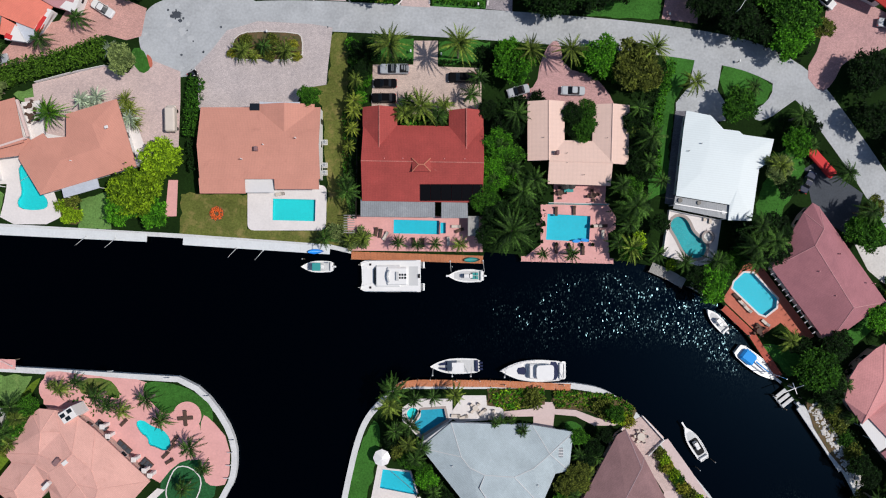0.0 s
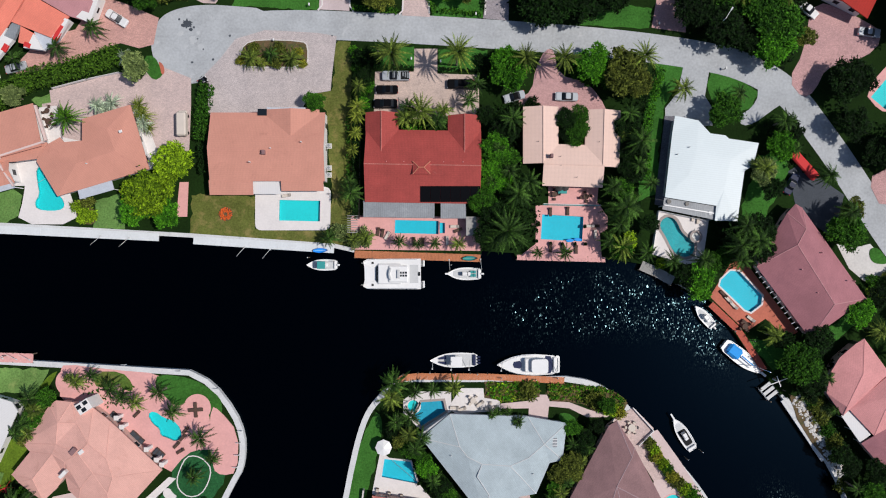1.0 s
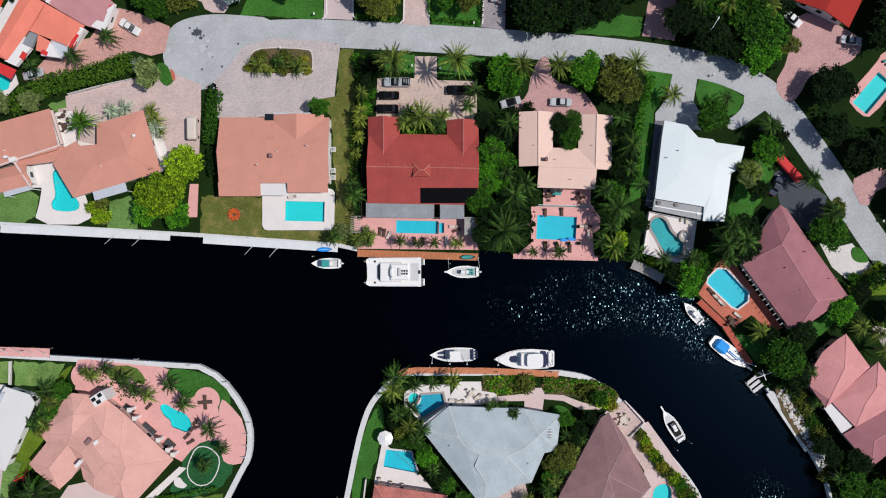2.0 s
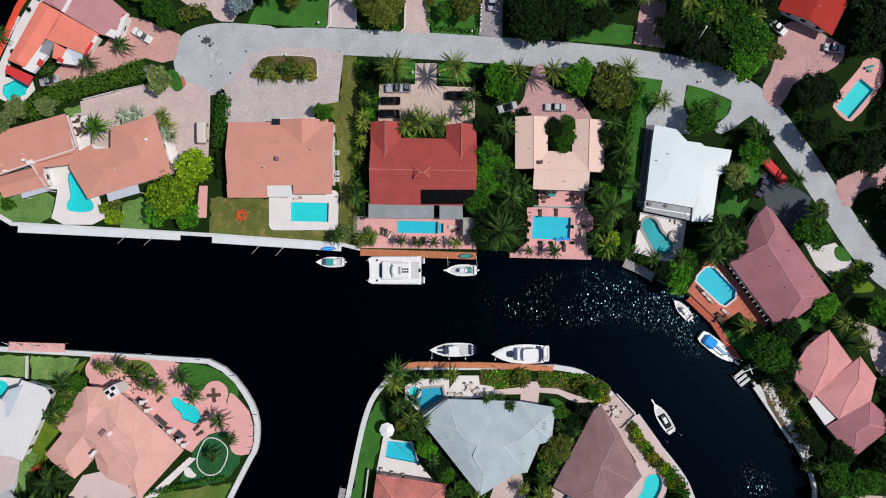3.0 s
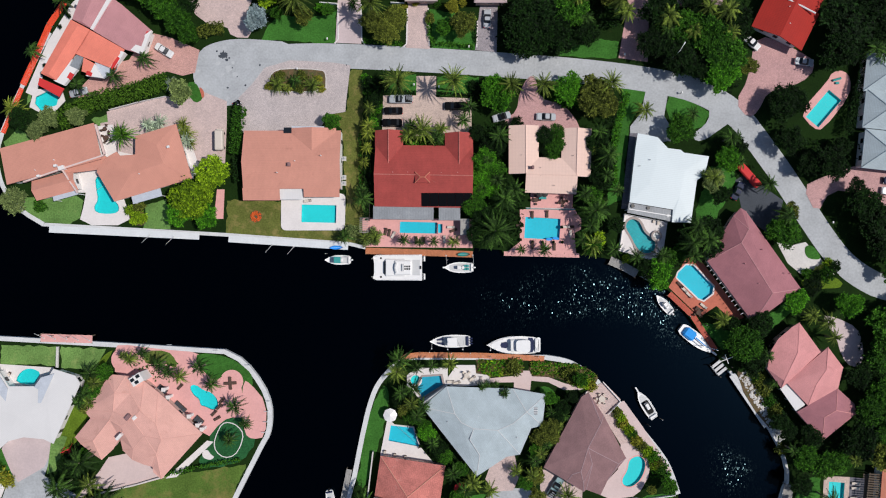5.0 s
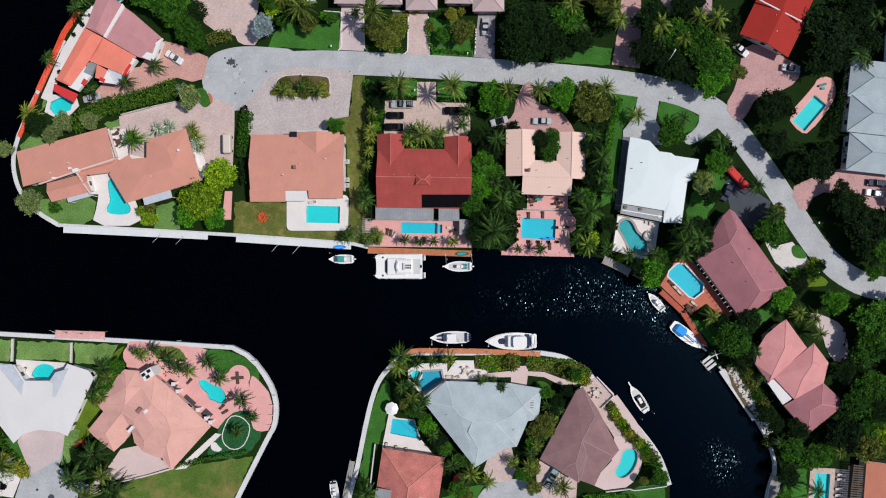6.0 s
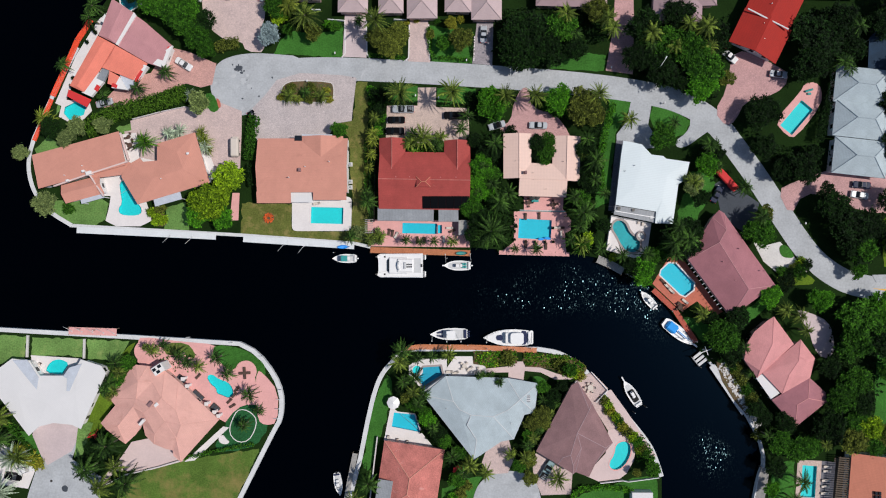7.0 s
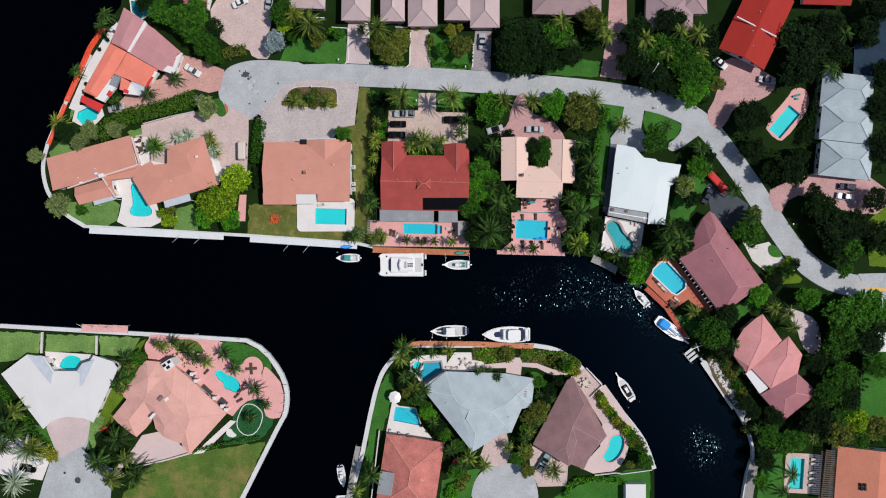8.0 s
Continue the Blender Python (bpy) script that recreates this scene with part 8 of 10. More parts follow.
def console_boat(label, x, y, turn, length=7.0, beam=2.4, canopy="teal", motors=1, cowl="gel_white", cushions=None, top=True):
    t = boat_base("console_boat", label, x, y, turn, length, beam, 0.75)
    f = 0.75
    part("cockpit_floor", prism(bmesh.new(), deck_outline(length, beam, inset=0.32, u0=0.08, u1=0.82), f * 0.9, f * 0.98 + 0.012), "gel_grey", t)
    part("console", boxed(-0.1 * length * 0.3 - 0.4, -0.42, f, 0.45, 0.42, f + 1.05, bevel=0.1), "gel_white", t)
    part("windshield", boxed(0.40, -0.36, f + 0.95, 0.47, 0.36, f + 1.25, bevel=0.02), "glass", t)
    part("helm_seat", boxed(-1.35, -0.42, f, -0.75, 0.42, f + 0.7, bevel=0.1), "gel_white", t)
    part("stern_bench", boxed(-length * 0.46, -beam * 0.36, f, -length * 0.40, beam * 0.36, f + 0.45, bevel=0.08), canopy if canopy == "navy" else "gel_white", t)
    if canopy == "teal" and not top:
        for sx in (-0.34, -0.25):
            for sy in (-0.25, 0.02):
                part("seat", boxed(length * sx, beam * sy, f + 0.1, length * (sx + 0.075), beam * (sy + 0.22), f + 0.55, bevel=0.06), "teal", t, "teal cushioned seat")
        part("pulpit", boxed(length * 0.44, -0.2, f * 1.2, length * 0.55, 0.2, f * 1.35, bevel=0.05), "gel_white", t)
    if top:
        c = part("t_top", boxed(-1.0 if canopy == "teal" else -1.7, -beam * 0.33, f + 1.95, 0.7, beam * 0.33, f + 2.05, bevel=0.04), canopy if canopy != "navy" else "gel_white", t)
        for sx in (-1.0, 0.5):
            for sy in (-1, 1):
                part("top_leg", rod(bmesh.new(), (sx, sy * beam * 0.28, f), (sx, sy * beam * 0.3, f + 1.95), 0.035), "chrome", c)
    if cushions:
        for sy in (-1, 1):
            part("bow_cushion", prism(bmesh.new(), [(length * 0.16, sy * beam * 0.30), (length * 0.32, sy * beam * 0.16), (length * 0.32, sy * beam * 0.07), (length * 0.16, sy * beam * 0.09)][::sy], f + 0.02, f + 0.28), cushions, t)
    for i in range(motors):
        outboard(t, -length / 2, (i - (motors - 1) / 2) * 0.62, f * 0.6, cowl)
    return t


def cruiser(label, x, y, turn, length=13.0, beam=4.2):
    t = boat_base("motor_cruiser", label, x, y, turn, length, beam, 1.2, 1.4)
    f = 1.2
    cab = part("cabin", boxed(-length * 0.28, -beam * 0.33, f, length * 0.06, beam * 0.33, f + 1.0, bevel=0.22), "gel_white", t)
    part("hardtop", prism(bmesh.new(), rounded([(-length * 0.32, -beam * 0.34), (-length * 0.05, -beam * 0.31), (-length * 0.05, beam * 0.31), (-length * 0.32, beam * 0.34)], 0.7), f + 1.75, f + 1.9), "gel_white", cab)
    part("windscreen", boxed(length * 0.035, -beam * 0.28, f + 0.95, length * 0.05, beam * 0.28, f + 1.25, bevel=0.04), "gel_grey", cab)
    for sy in (-1, 1):
        for sx in (-0.29, -0.07):
            part("top_post", rod(bmesh.new(), (length * sx, sy * beam * 0.3, f), (length * sx, sy * beam * 0.3, f + 1.75), 0.05), "chrome", cab)
    part("foredeck_pad", prism(bmesh.new(), [(length * 0.10, -beam * 0.09), (length * 0.125, -beam * 0.18), (length * 0.22, -beam * 0.14), (length * 0.24, 0), (length * 0.22, beam * 0.14), (length * 0.125, beam * 0.18), (length * 0.10, beam * 0.09)], f, f + 0.16), "navy", t)
    part("foredeck", prism(bmesh.new(), deck_outline(length, beam, 1.4, u0=0.66, u1=0.93, inset=0.4), f, f + 0.1), "gel_white", t)
    part("cockpit_floor", prism(bmesh.new(), [(-length * 0.30, -beam * 0.42), (-length * 0.25, beam * 0.0), (-length * 0.30, beam * 0.42), (-length * 0.38, beam * 0.40), (-length * 0.415, beam * 0.2), (-length * 0.415, -beam * 0.2), (-length * 0.38, -beam * 0.40)], f - 0.1, f + 0.03), "navy", t)
    part("stern_bench", boxed(-length * 0.465, -beam * 0.36, f, -length * 0.425, beam * 0.36, f + 0.4, bevel=0.08), "gel_white", t)
    part("swim_platform", prism(bmesh.new(), rounded([(-length * 0.54, -beam * 0.4), (-length * 0.47, -beam * 0.42), (-length * 0.47, beam * 0.42), (-length * 0.54, beam * 0.4)], 0.4), 0.5, 0.62), "gel_white", t)
    bm = bmesh.new()
    o = deck_outline(length, beam, 1.4, u0=0.45, u1=0.98, inset=0.1)
    for p, q in zip(o, o[1:]):
        rod(bm, (*p, f * 1.45), (*q, f * 1.45), 0.025, sides=5)
    for p in o[::2]:
        rod(bm, (*p, f), (*p, f * 1.45), 0.02, sides=5)
    part("rail", bm, "chrome", t)
    return t


def catamaran(label, x, y, turn, length=13.2, beam=6.5):
    t = thing("catamaran", label, "boat", pose(x, y, WATER_Z, 0, 0, turn))
    for sy in (-1, 1):
        part("hull", hull_mesh(length, 1.9, 1.4, 2.6, 0.95), "gel_white", t, at=pose(0, sy * (beam / 2 - 0.95), 0), smooth=True)
    f = 1.4
    deck = [(-length * 0.46, -beam / 2), (length * 0.40, -beam / 2 + 0.05), (length * 0.47, -beam / 2 + 0.55), (length * 0.45, -beam * 0.2), (length * 0.445, beam * 0.2), (length * 0.47, beam / 2 - 0.55), (length * 0.40, beam / 2 - 0.05), (-length * 0.46, beam / 2)]
    part("bridge_deck", prism(bmesh.new(), deck, 0.7, f + 0.12), "gel_white", t)
    part("cabin", boxed(-length * 0.16, -beam * 0.34, f, length * 0.24, beam * 0.34, f + 0.6, bevel=0.3), "gel_white", t)
    fly = part("flybridge", boxed(-length * 0.26, -beam * 0.28, f + 0.4, length * 0.06, beam * 0.28, f + 1.05, bevel=0.25), "gel_white", t)
    part("helm_seat", boxed(-length * 0.13, -0.9, f + 1.0, -length * 0.08, 0.9, f + 1.45, bevel=0.1), "gel_grey", fly)
    part("fly_screen", prism(bmesh.new(), [(length * 0.01 + 0.6 * math.cos(a), 1.3 * math.sin(a)) for a in (-1.4, -0.7, 0, 0.7, 1.4)] + [(length * 0.01, 1.1), (length * 0.01 + 0.3, 0), (length * 0.01, -1.1)], f + 1.0, f + 1.4), "gel_grey", fly)
    for i in range(3):
        for j in range(2):
            part("hatch", boxed(-length * 0.24 + i * 0.55, -0.5 + j * 0.62, f + 1.04, -length * 0.24 + i * 0.55 + 0.4, -0.5 + j * 0.62 + 0.42, f + 1.10), "glass", fly)
    part("windscreen", prism(bmesh.new(), [(length * 0.235, -beam * 0.28), (length * 0.262, -beam * 0.2), (length * 0.262, beam * 0.2), (length * 0.235, beam * 0.28), (length * 0.22, beam * 0.2), (length * 0.22, -beam * 0.2)], f + 0.2, f + 0.5), "glass", t)
    for sy in (-1, 1):
        part("deck_hatch", boxed(length * 0.30, sy * beam * 0.36 - 0.22, f + 0.1, length * 0.335, sy * beam * 0.36 + 0.22, f + 0.17, bevel=0.02), "black", t)
        part("swim_steps", boxed(-length * 0.52, sy * (beam / 2 - 0.95) - 0.75, 0.25, -length * 0.45, sy * (beam / 2 - 0.95) + 0.75, 0.5, bevel=0.04), "gel_white", t)
    part("stern_winch", boxed(-length * 0.45, -0.4, f + 0.1, -length * 0.42, 0.4, f + 0.4, bevel=0.05), "black", t)
    part("cockpit_floor", boxed(-length * 0.42, -beam * 0.3, f + 0.1, -length * 0.28, beam * 0.3, f + 0.135), "gel_grey", t)
    bm = bmesh.new()
    for sy in (-1, 1):
        for i in range(8):
            xx = -length * 0.4 + length * 0.8 * i / 7
            rod(bm, (xx, sy * (beam / 2 - 0.12), f), (xx, sy * (beam / 2 - 0.12), f + 0.75), 0.025, sides=5)
        rod(bm, (-length * 0.4, sy * (beam / 2 - 0.12), f + 0.75), (length * 0.4, sy * (beam / 2 - 0.12), f + 0.75), 0.025, sides=5)
    part("rail", bm, "chrome", t)
    return t


console_boat("small white boat with a teal bench and canopy", *(-26.5, -2.1), 180, 6.6, 2.4)
catamaran("large white power catamaran moored by the timber dock", *(-11.4, -4.0), 180)
console_boat("white fishing boat with teal seats and bow pulpit", *(3.9, -4.0), 180, 7.4, 2.7, top=False)
console_boat("white centre-console boat with navy cushions and triple motors", *(1.7, -22.5), 181, 10.2, 3.2, "navy", 3, "navy", "navy")
cruiser("white motor cruiser with hardtop and navy cockpit", *(17.4, -23.4), 180, 13.0, 4.5)
console_boat("small white boat beside the red dock", *(55.4, -13.2), 131, 6.0, 2.2, "cloth", top=False)
sail = boat_base("sailing_boat", "white sailing boat under a bright blue cover", *(63.6, -22.2), -38, 10.4, 3.3, 0.95, 1.3)
part("boom_cover", boxed(-4.2, -1.25, 0.95, -1.0, 1.25, 1.9, bevel=0.45), "blue", sail, "bright blue canvas cover")
part("cabin", boxed(-1.2, -0.9, 0.9, 2.2, 0.9, 1.35, bevel=0.2), "gel_white", sail)
part("sail_bag", rod(bmesh.new(), (-1.0, 0.15, 2.0), (2.6, 0, 2.1), 0.16, 0.10), "blue", sail)
part("mast", rod(bmesh.new(), (2.2, 0, 0.9), (2.2, 0, 9.0), 0.09, 0.06), "chrome", sail)
part("bow_pulpit", boxed(4.7, -0.25, 1.2, 6.0, 0.25, 1.3, bevel=0.04), "gel_white", sail)
fb = console_boat("white sport boat with a dark open cockpit", *(50.8, -38.3), 122, 7.9, 2.7, "cloth", 0, top=False)
part("cockpit", prism(bmesh.new(), rounded([(-2.7, -0.85), (0.9, -0.9), (0.9, 0.9), (-2.7, 0.85)], 0.5), 0.70, 0.80), "black", fb, "dark open cockpit floor")
part("bow_pulpit", boxed(3.7, -0.18, 0.95, 5.1, 0.18, 1.05, bevel=0.03), "gel_white", fb)
part("stern_platform", boxed(-4.3, -0.9, 0.3, -3.75, 0.9, 0.42, bevel=0.05), "gel_white", fb)
console_boat("small white boat in the narrow canal", *(-28.1, -62.9), -80, 6.2, 2.2, "navy", 1, "black", top=False)
console_boat("white boat moored at the grey dock", *(-27.0, -69.3), 0, 5.6, 2.2, "cloth", 1, "black", top=False)
lift = thing("boat_lift", "grey slatted boat lift platform over the water", "boat lift", pose(*(69.5, -28.7), 0, 0, 0, 38))
for i in range(3):
    part("beam", boxed(-1.9, -1.6 + i * 1.15, -0.35, 1.9, -0.85 + i * 1.15, -0.2, bevel=0.03), "gel_grey", lift)
for sx in (-1.9, 1.9):
    part("rail_beam", boxed(sx - 0.12, -1.8, -0.5, sx + 0.12, 1.8, -0.34), "metal_grey", lift)
    for sy in (-1.7, 1.7):
        part("lift_post", rod(bmesh.new(), (sx, sy, -2.4), (sx, sy, 0.9), 0.13), "timber", lift)
davit = thing("dock_crane", "white steel boat davit with crossed arms", "crane", pose(*(69.8, -26.5), 0, 0, 0, 20))
part("column", rod(bmesh.new(), (0, 0, -0.1), (0, 0, 2.6), 0.13), "trim", davit)
part("arm", boxed(-2.6, -0.08, 2.5, 2.2, 0.08, 2.66, bevel=0.02), "trim", davit)
part("cross_arm", boxed(-0.08, -1.2, 2.5, 0.08, 1.2, 2.64, bevel=0.02), "trim", davit)
for x, y, turn in ((*(5.2, -0.7), 2), (*(-26.6, 1.0), 3)):
    k = thing("kayak", "upturned " + ("turquoise" if turn == 2 else "blue") + " kayak on the dock", "kayak", pose(x, y, 0.13, 0, 0, turn))
    part("hull", hull_mesh(3.2, 1.0, 0.25, 1.4, 0.4), "teal" if turn == 2 else "blue", k, smooth=True, at=pose(0, 0, 0.33))


# ---- cars ----
def car_shape(length, width, height, long_cab=0.5, nose=0.27):
    def plan(l0, l1, w, r, z):
        return [(x, y, z) for x, y in rounded([(l0, -w), (l1, -w), (l1, w), (l0, w)], r, 3)]
    h, hl, hw = height * 0.62, length / 2, width / 2
    lower = loft(bmesh.new(), [plan(-hl + 0.06, hl - 0.06, hw - 0.06, 0.35, 0.26), plan(-hl, hl, hw, 0.42, 0.5), plan(-hl + 0.03, hl - 0.05, hw - 0.03, 0.45, h - 0.08), plan(-hl + 0.14, hl - 0.3, hw - 0.14, 0.4, h)])
    x0, x1 = -hl + length * (1 - nose - long_cab), hl - length * nose
    z0, z1 = height * 0.6, height
    top = loft(bmesh.new(), [plan(x0, x1, hw - 0.1, 0.25, z0), plan(x0 + 0.5, x1 - 0.75, hw - 0.27, 0.22, z1 - 0.02)])
    roof = loft(bmesh.new(), [plan(x0 + 0.52, x1 - 0.8, hw - 0.25, 0.25, z1 - 0.03), plan(x0 + 0.58, x1 - 0.88, hw - 0.31, 0.25, z1 + 0.05)])
    return lower, top, roof


def car(name, label, x, y, turn, paint, length=4.7, width=1.85, height=1.45, cab=0.5, nose=0.27, bed=False, roof_paint=None, cat="car"):
    t = thing(name, label, cat, pose(x, y, floor_z(x, y), 0, 0, turn))
    lower, top, roof = car_shape(length, width, height, cab, nose)
    part("body", lower, paint, t)
    g = part("cabin_glass", top, "car_glass", t, "dark glass")
    part("roof", roof, roof_paint or paint, g)
    if bed:
        part("cargo_bed", boxed(-length / 2 + 0.12, -width * 0.42, height * 0.62, -length / 2 + 1.9, width * 0.42, height * 0.63 + 0.02), "black", t)
        for i in range(3):
            part("load", boxed(-length / 2 + 0.25 + 0.5 * i, -width * 0.3, height * 0.6, -length / 2 + 0.55 + 0.5 * i, width * 0.3 - 0.2 * i, height * 0.74, bevel=0.04), "metal_grey", t)
    for sx in (-0.31, 0.31):
        for sy in (-1, 1):
            w = part("wheel", rod(bmesh.new(), (sx * length, sy * (width / 2 - 0.22), 0.33), (sx * length, sy * (width / 2 + 0.01), 0.33), 0.33, sides=14), "black", t)
            part("hub", rod(bmesh.new(), (sx * length, sy * (width / 2 - 0.05), 0.33), (sx * length, sy * (width / 2 + 0.025), 0.33), 0.19, sides=10), "chrome", w)
    for sy in (-1, 1):
        part("headlight", boxed(length / 2 - 0.12, sy * width * 0.36 - 0.18, 0.62, length / 2 + 0.015, sy * width * 0.36 + 0.18, 0.76, bevel=0.02), "trim", t)
        part("tail_light", boxed(-length / 2 - 0.015, sy * width * 0.38 - 0.14, 0.65, -length / 2 + 0.1, sy * width * 0.38 + 0.14, 0.8, bevel=0.02), "red_cloth", t)
        part("mirror", boxed(length * 0.12, sy * (width / 2 + 0.08) - 0.08, 0.9, length * 0.12 + 0.14, sy * (width / 2 + 0.08) + 0.08, 1.02, bevel=0.02), paint, t)
    return t


car("pickup_truck", "silver pickup truck with loaded bed on cream pavers", *(-10.6, 38.1), 180, "car_silver", 5.9, 2.0, 1.75, 0.30, 0.26, True, cat="truck")
car("car", "black saloon car parked on the cream court", *(-12.5, 35.2), 180, "car_black")
car("car", "black estate car parked beside another black car", *(-12.8, 32.2), 180, "car_black", 5.0, 1.95, 1.6, 0.58)
car("car", "large black car parked below the palms", *(3.1, 36.4), 180, "car_black", 5.6, 2.0, 1.6, 0.56)
car("car", "silver car with a black roof parked beneath trees", *(14.6, 33.7), 196, "car_silver", 4.6, 1.85, 1.4, roof_paint="car_black")
car("car", "silver saloon car on the rose drive", *(25.7, 33.7), 178, "car_silver", 4.9)
car("car", "silver saloon car on the concrete drive", *(11.0, 58.3), 88, "car_silver", 4.6)
car("car", "white saloon car beside the coral house", *(-69.9, 50.4), -32, "car_white", 5.0)
car("car", "silver car between the coral house and the hedge", *(-91.3, 39.9), 15, "car_silver", 4.6)
car("car", "white car on the wide pink forecourt", *(-56.7, 69.4), 25, "car_white", 4.6)
car("car", "pale car on the wide pink forecourt edge", *(-48.5, 69.6), 80, "car_silver", 4.6)
car("car", "white car parked by the scarlet roof", *(77.2, 52.2), -40, "car_white", 4.6, cat="car")
car("car", "silver car on the rose forecourt", *(90.1, 47.4), -8, "car_silver", 4.7)
car("car", "dark blue car beside the grey roofs", *(112.2, 17.6), 175, "car_blue", 4.8)
car("car", "silver car with dark windows by the grey roofs", *(111.6, 14.9), 170, "car_silver", 4.8)
car("pickup_truck", "pale teal pickup on the pink forecourt", *(27.9, -58.6), 58, "car_teal", 5.6, 2.0, 1.75, 0.32, 0.26, True, cat="truck")
car("car", "dark car on the shaded asphalt drive", *(73.5, 15.1), 62, "car_blue", 4.7)
car("car", "white car near palms on the pale drive", *(-111.9, -58.7), 20, "car_white", 4.6)
car("car", "dark car near palms on the pale drive", *(-115.3, -60.6), -10, "car_black", 4.6)
van = thing("van", "long cream covered van behind the salmon house", "van", pose(-55.8, 27.7, floor_z(-55.8, 27.7), 0, 0, 91))
part("body", boxed(-2.5, -1.02, 0.45, 2.5, 1.02, 2.2, bevel=0.28), "cloth", van)
part("bonnet", boxed(2.3, -0.92, 0.45, 3.0, 0.92, 1.15, bevel=0.2), "cloth", van)
part("windscreen", boxed(2.44, -0.8, 1.25, 2.53, 0.8, 1.85, bevel=0.03), "car_glass", van)
for sx in (-1.7, 1.9):
    for sy in (-1, 1):
        part("wheel", rod(bmesh.new(), (sx, sy * 0.8, 0.33), (sx, sy * 1.04, 0.33), 0.33, sides=14), "black", van)
car("motorcycle_trailer", "small black trailer at the turning circle", *(-51.7, 37.1), 30, "car_black", 2.0, 1.3, 0.9, cat="trailer")
trailer = thing("red_trailer", "long red covered trailer on dark asphalt", "trailer", pose(*(76.2, 19.0), floor_z(*(76.2, 19.0)), 0, 0, -48))
part("cover", boxed(-3.6, -1.0, 0.45, 3.6, 1.0, 1.3, bevel=0.25), "red_cloth", trailer)
for sy in (-1, 1):
    part("wheel", rod(bmesh.new(), (-1.0, sy * 0.8, 0.3), (-1.0, sy * 1.02, 0.3), 0.3, sides=12), "black", trailer)


# ---- roof details ----
cup = on_roof("cupola", red, *(-5.0, 17.9), 5.75, boxed(-1.5, -1.0, 0, 1.5, 1.0, 0.5, bevel=0.1), "roof_red", label="small tiled roof lantern")
part("cupola_roof", roof_mesh(3.6, 2.6, 0.4, 0.4, 1.0, "hip", "x", 0.5), "roof_red", cup, at=pose(-1.8, -1.3, 0))
for p, q in ridge_lines(3.6, 2.6, 0.4, 1.0, "hip", "x", 0.5):
    part("cupola_ridge", rod(bmesh.new(), Vector(p), Vector(q), 0.10, sides=6), "roof_amber", cup, at=pose(-1.8, -1.3, 0))
for i in range(6):
    x0, y0 = (-5.3, 11.0)
    x1, y1 = (7.1, 14.4)
    w = (x1 - x0) / 6
    on_roof("solar_panel", red, x0 + w * i, y0 + 0.1, 3.42, prism(bmesh.new(), [(0.04, 0), (w - 0.04, 0), (w - 0.04, y1 - y0), (0.04, y1 - y0)], 0.0, 0.06), "solar").rotation_euler = (math.atan2(2.9, 7.58), 0, 0)
vents(red, [(-12.2, 19.2), (-8.6, 19.2), (-0.5, 19.1), (3.5, 19.1)], 5.7, "roof_pink")
vents(pink, [(-40.3, 19.2), (-36.0, 22.0), (-29.7, 23.3)], 5.4)
part("chimney", boxed(*(-37.7, 20.7), 4.4, *(-37.1, 21.6), 6.0, bevel=0.05), "roof_brown", pink)
part("skylight", boxed(*(-39.2, 29.1), 2.6, *(-37.3, 30.5), 3.5, bevel=0.05), "car_glass", pink, "bluish skylight over the entrance")
part("entry_canopy", prism(bmesh.new(), [(-37.2, 30.0), (-37.5, 31.0), (-36.2, 30.9), (-29.4, 30.9), (-29.3, 30.0)], 2.75, 2.9), "screen_mesh", pink, "pale entrance canopy")
for x in (-36.9, -33.2, -29.6):
    part("canopy_post", rod(bmesh.new(), (x, 30.75, 0), (x, 30.75, 2.8), 0.07), "trim", pink)
vents(beige, [(21.8, 20.8), (23.8, 20.5), (23.8, 18.6), (31.8, 23.5), (27.2, 16.2), (19.2, 23.6)], 4.1, "frame_dark", 0.1)
part("chimney", boxed(*(21.5, 20.1), 4.0, *(22.1, 20.9), 5.3, bevel=0.05), "roof_brown", beige)
vents(maroon, [(72.9, -2.9), (76.1, -7.7), (83.7, -5.3), (77.1, 0.5)], 5.6, "roof_rose")
vents(salmon, [(-99.8, 19.9), (-95.2, 22.4), (-74.3, 19.0)], 4.2)
part("chimney", boxed(-0.75, -0.45, 4.4, 0.75, 0.45, 6.1, bevel=0.05), "roof_brown", peach, at=pose(-76.2, -40.0, 0, 0, 0, 48))
part("chimney", boxed(-0.55, -0.4, 4.4, 0.55, 0.4, 5.9, bevel=0.05), "wall_white", peach, at=pose(-74.6, -40.2, 0, 0, 0, 40))
part("dormer", boxed(-0.9, -0.35, 4.4, 0.9, 0.35, 5.5, bevel=0.05), "wall_white", peach, "small white dormer with dark sides", at=pose(-78.6, -44.9, 0, 0, 0, 48))
vents(grey, [(1.1, -41.4), (8.6, -40.1), (18.0, -45.2)], 4.35, "gel_grey")
part("skylight", boxed(*(22.1, -39.8), 3.2, *(23.0, -37.9), 4.1, bevel=0.05), "metal_grey", grey)
for k in range(3):
    part("skylight_bar", boxed(22.05, -39.4 + k * 0.6, 4.08, 23.05, -39.28 + k * 0.6, 4.15), "trim", grey)
vents(scarlet, [(86.5, 64.9), (84.4, 59.7), (84.5, 55.6)], 4.5)
a, b = (80.2, 63.6), (90.8, 58.1)
part("white_ridge", rod(bmesh.new(), (*a, 4.55), (*b, 4.55), 0.2, sides=6), "trim", scarlet)
for dx in (0, 1.0):
    for dy in (0, 1.0):
        part("skylight", boxed(*(112.5, -64.7), 4.2, *(113.1, -63.8), 4.9, bevel=0.04), "glass", amber).location = (dx, dy, 0)
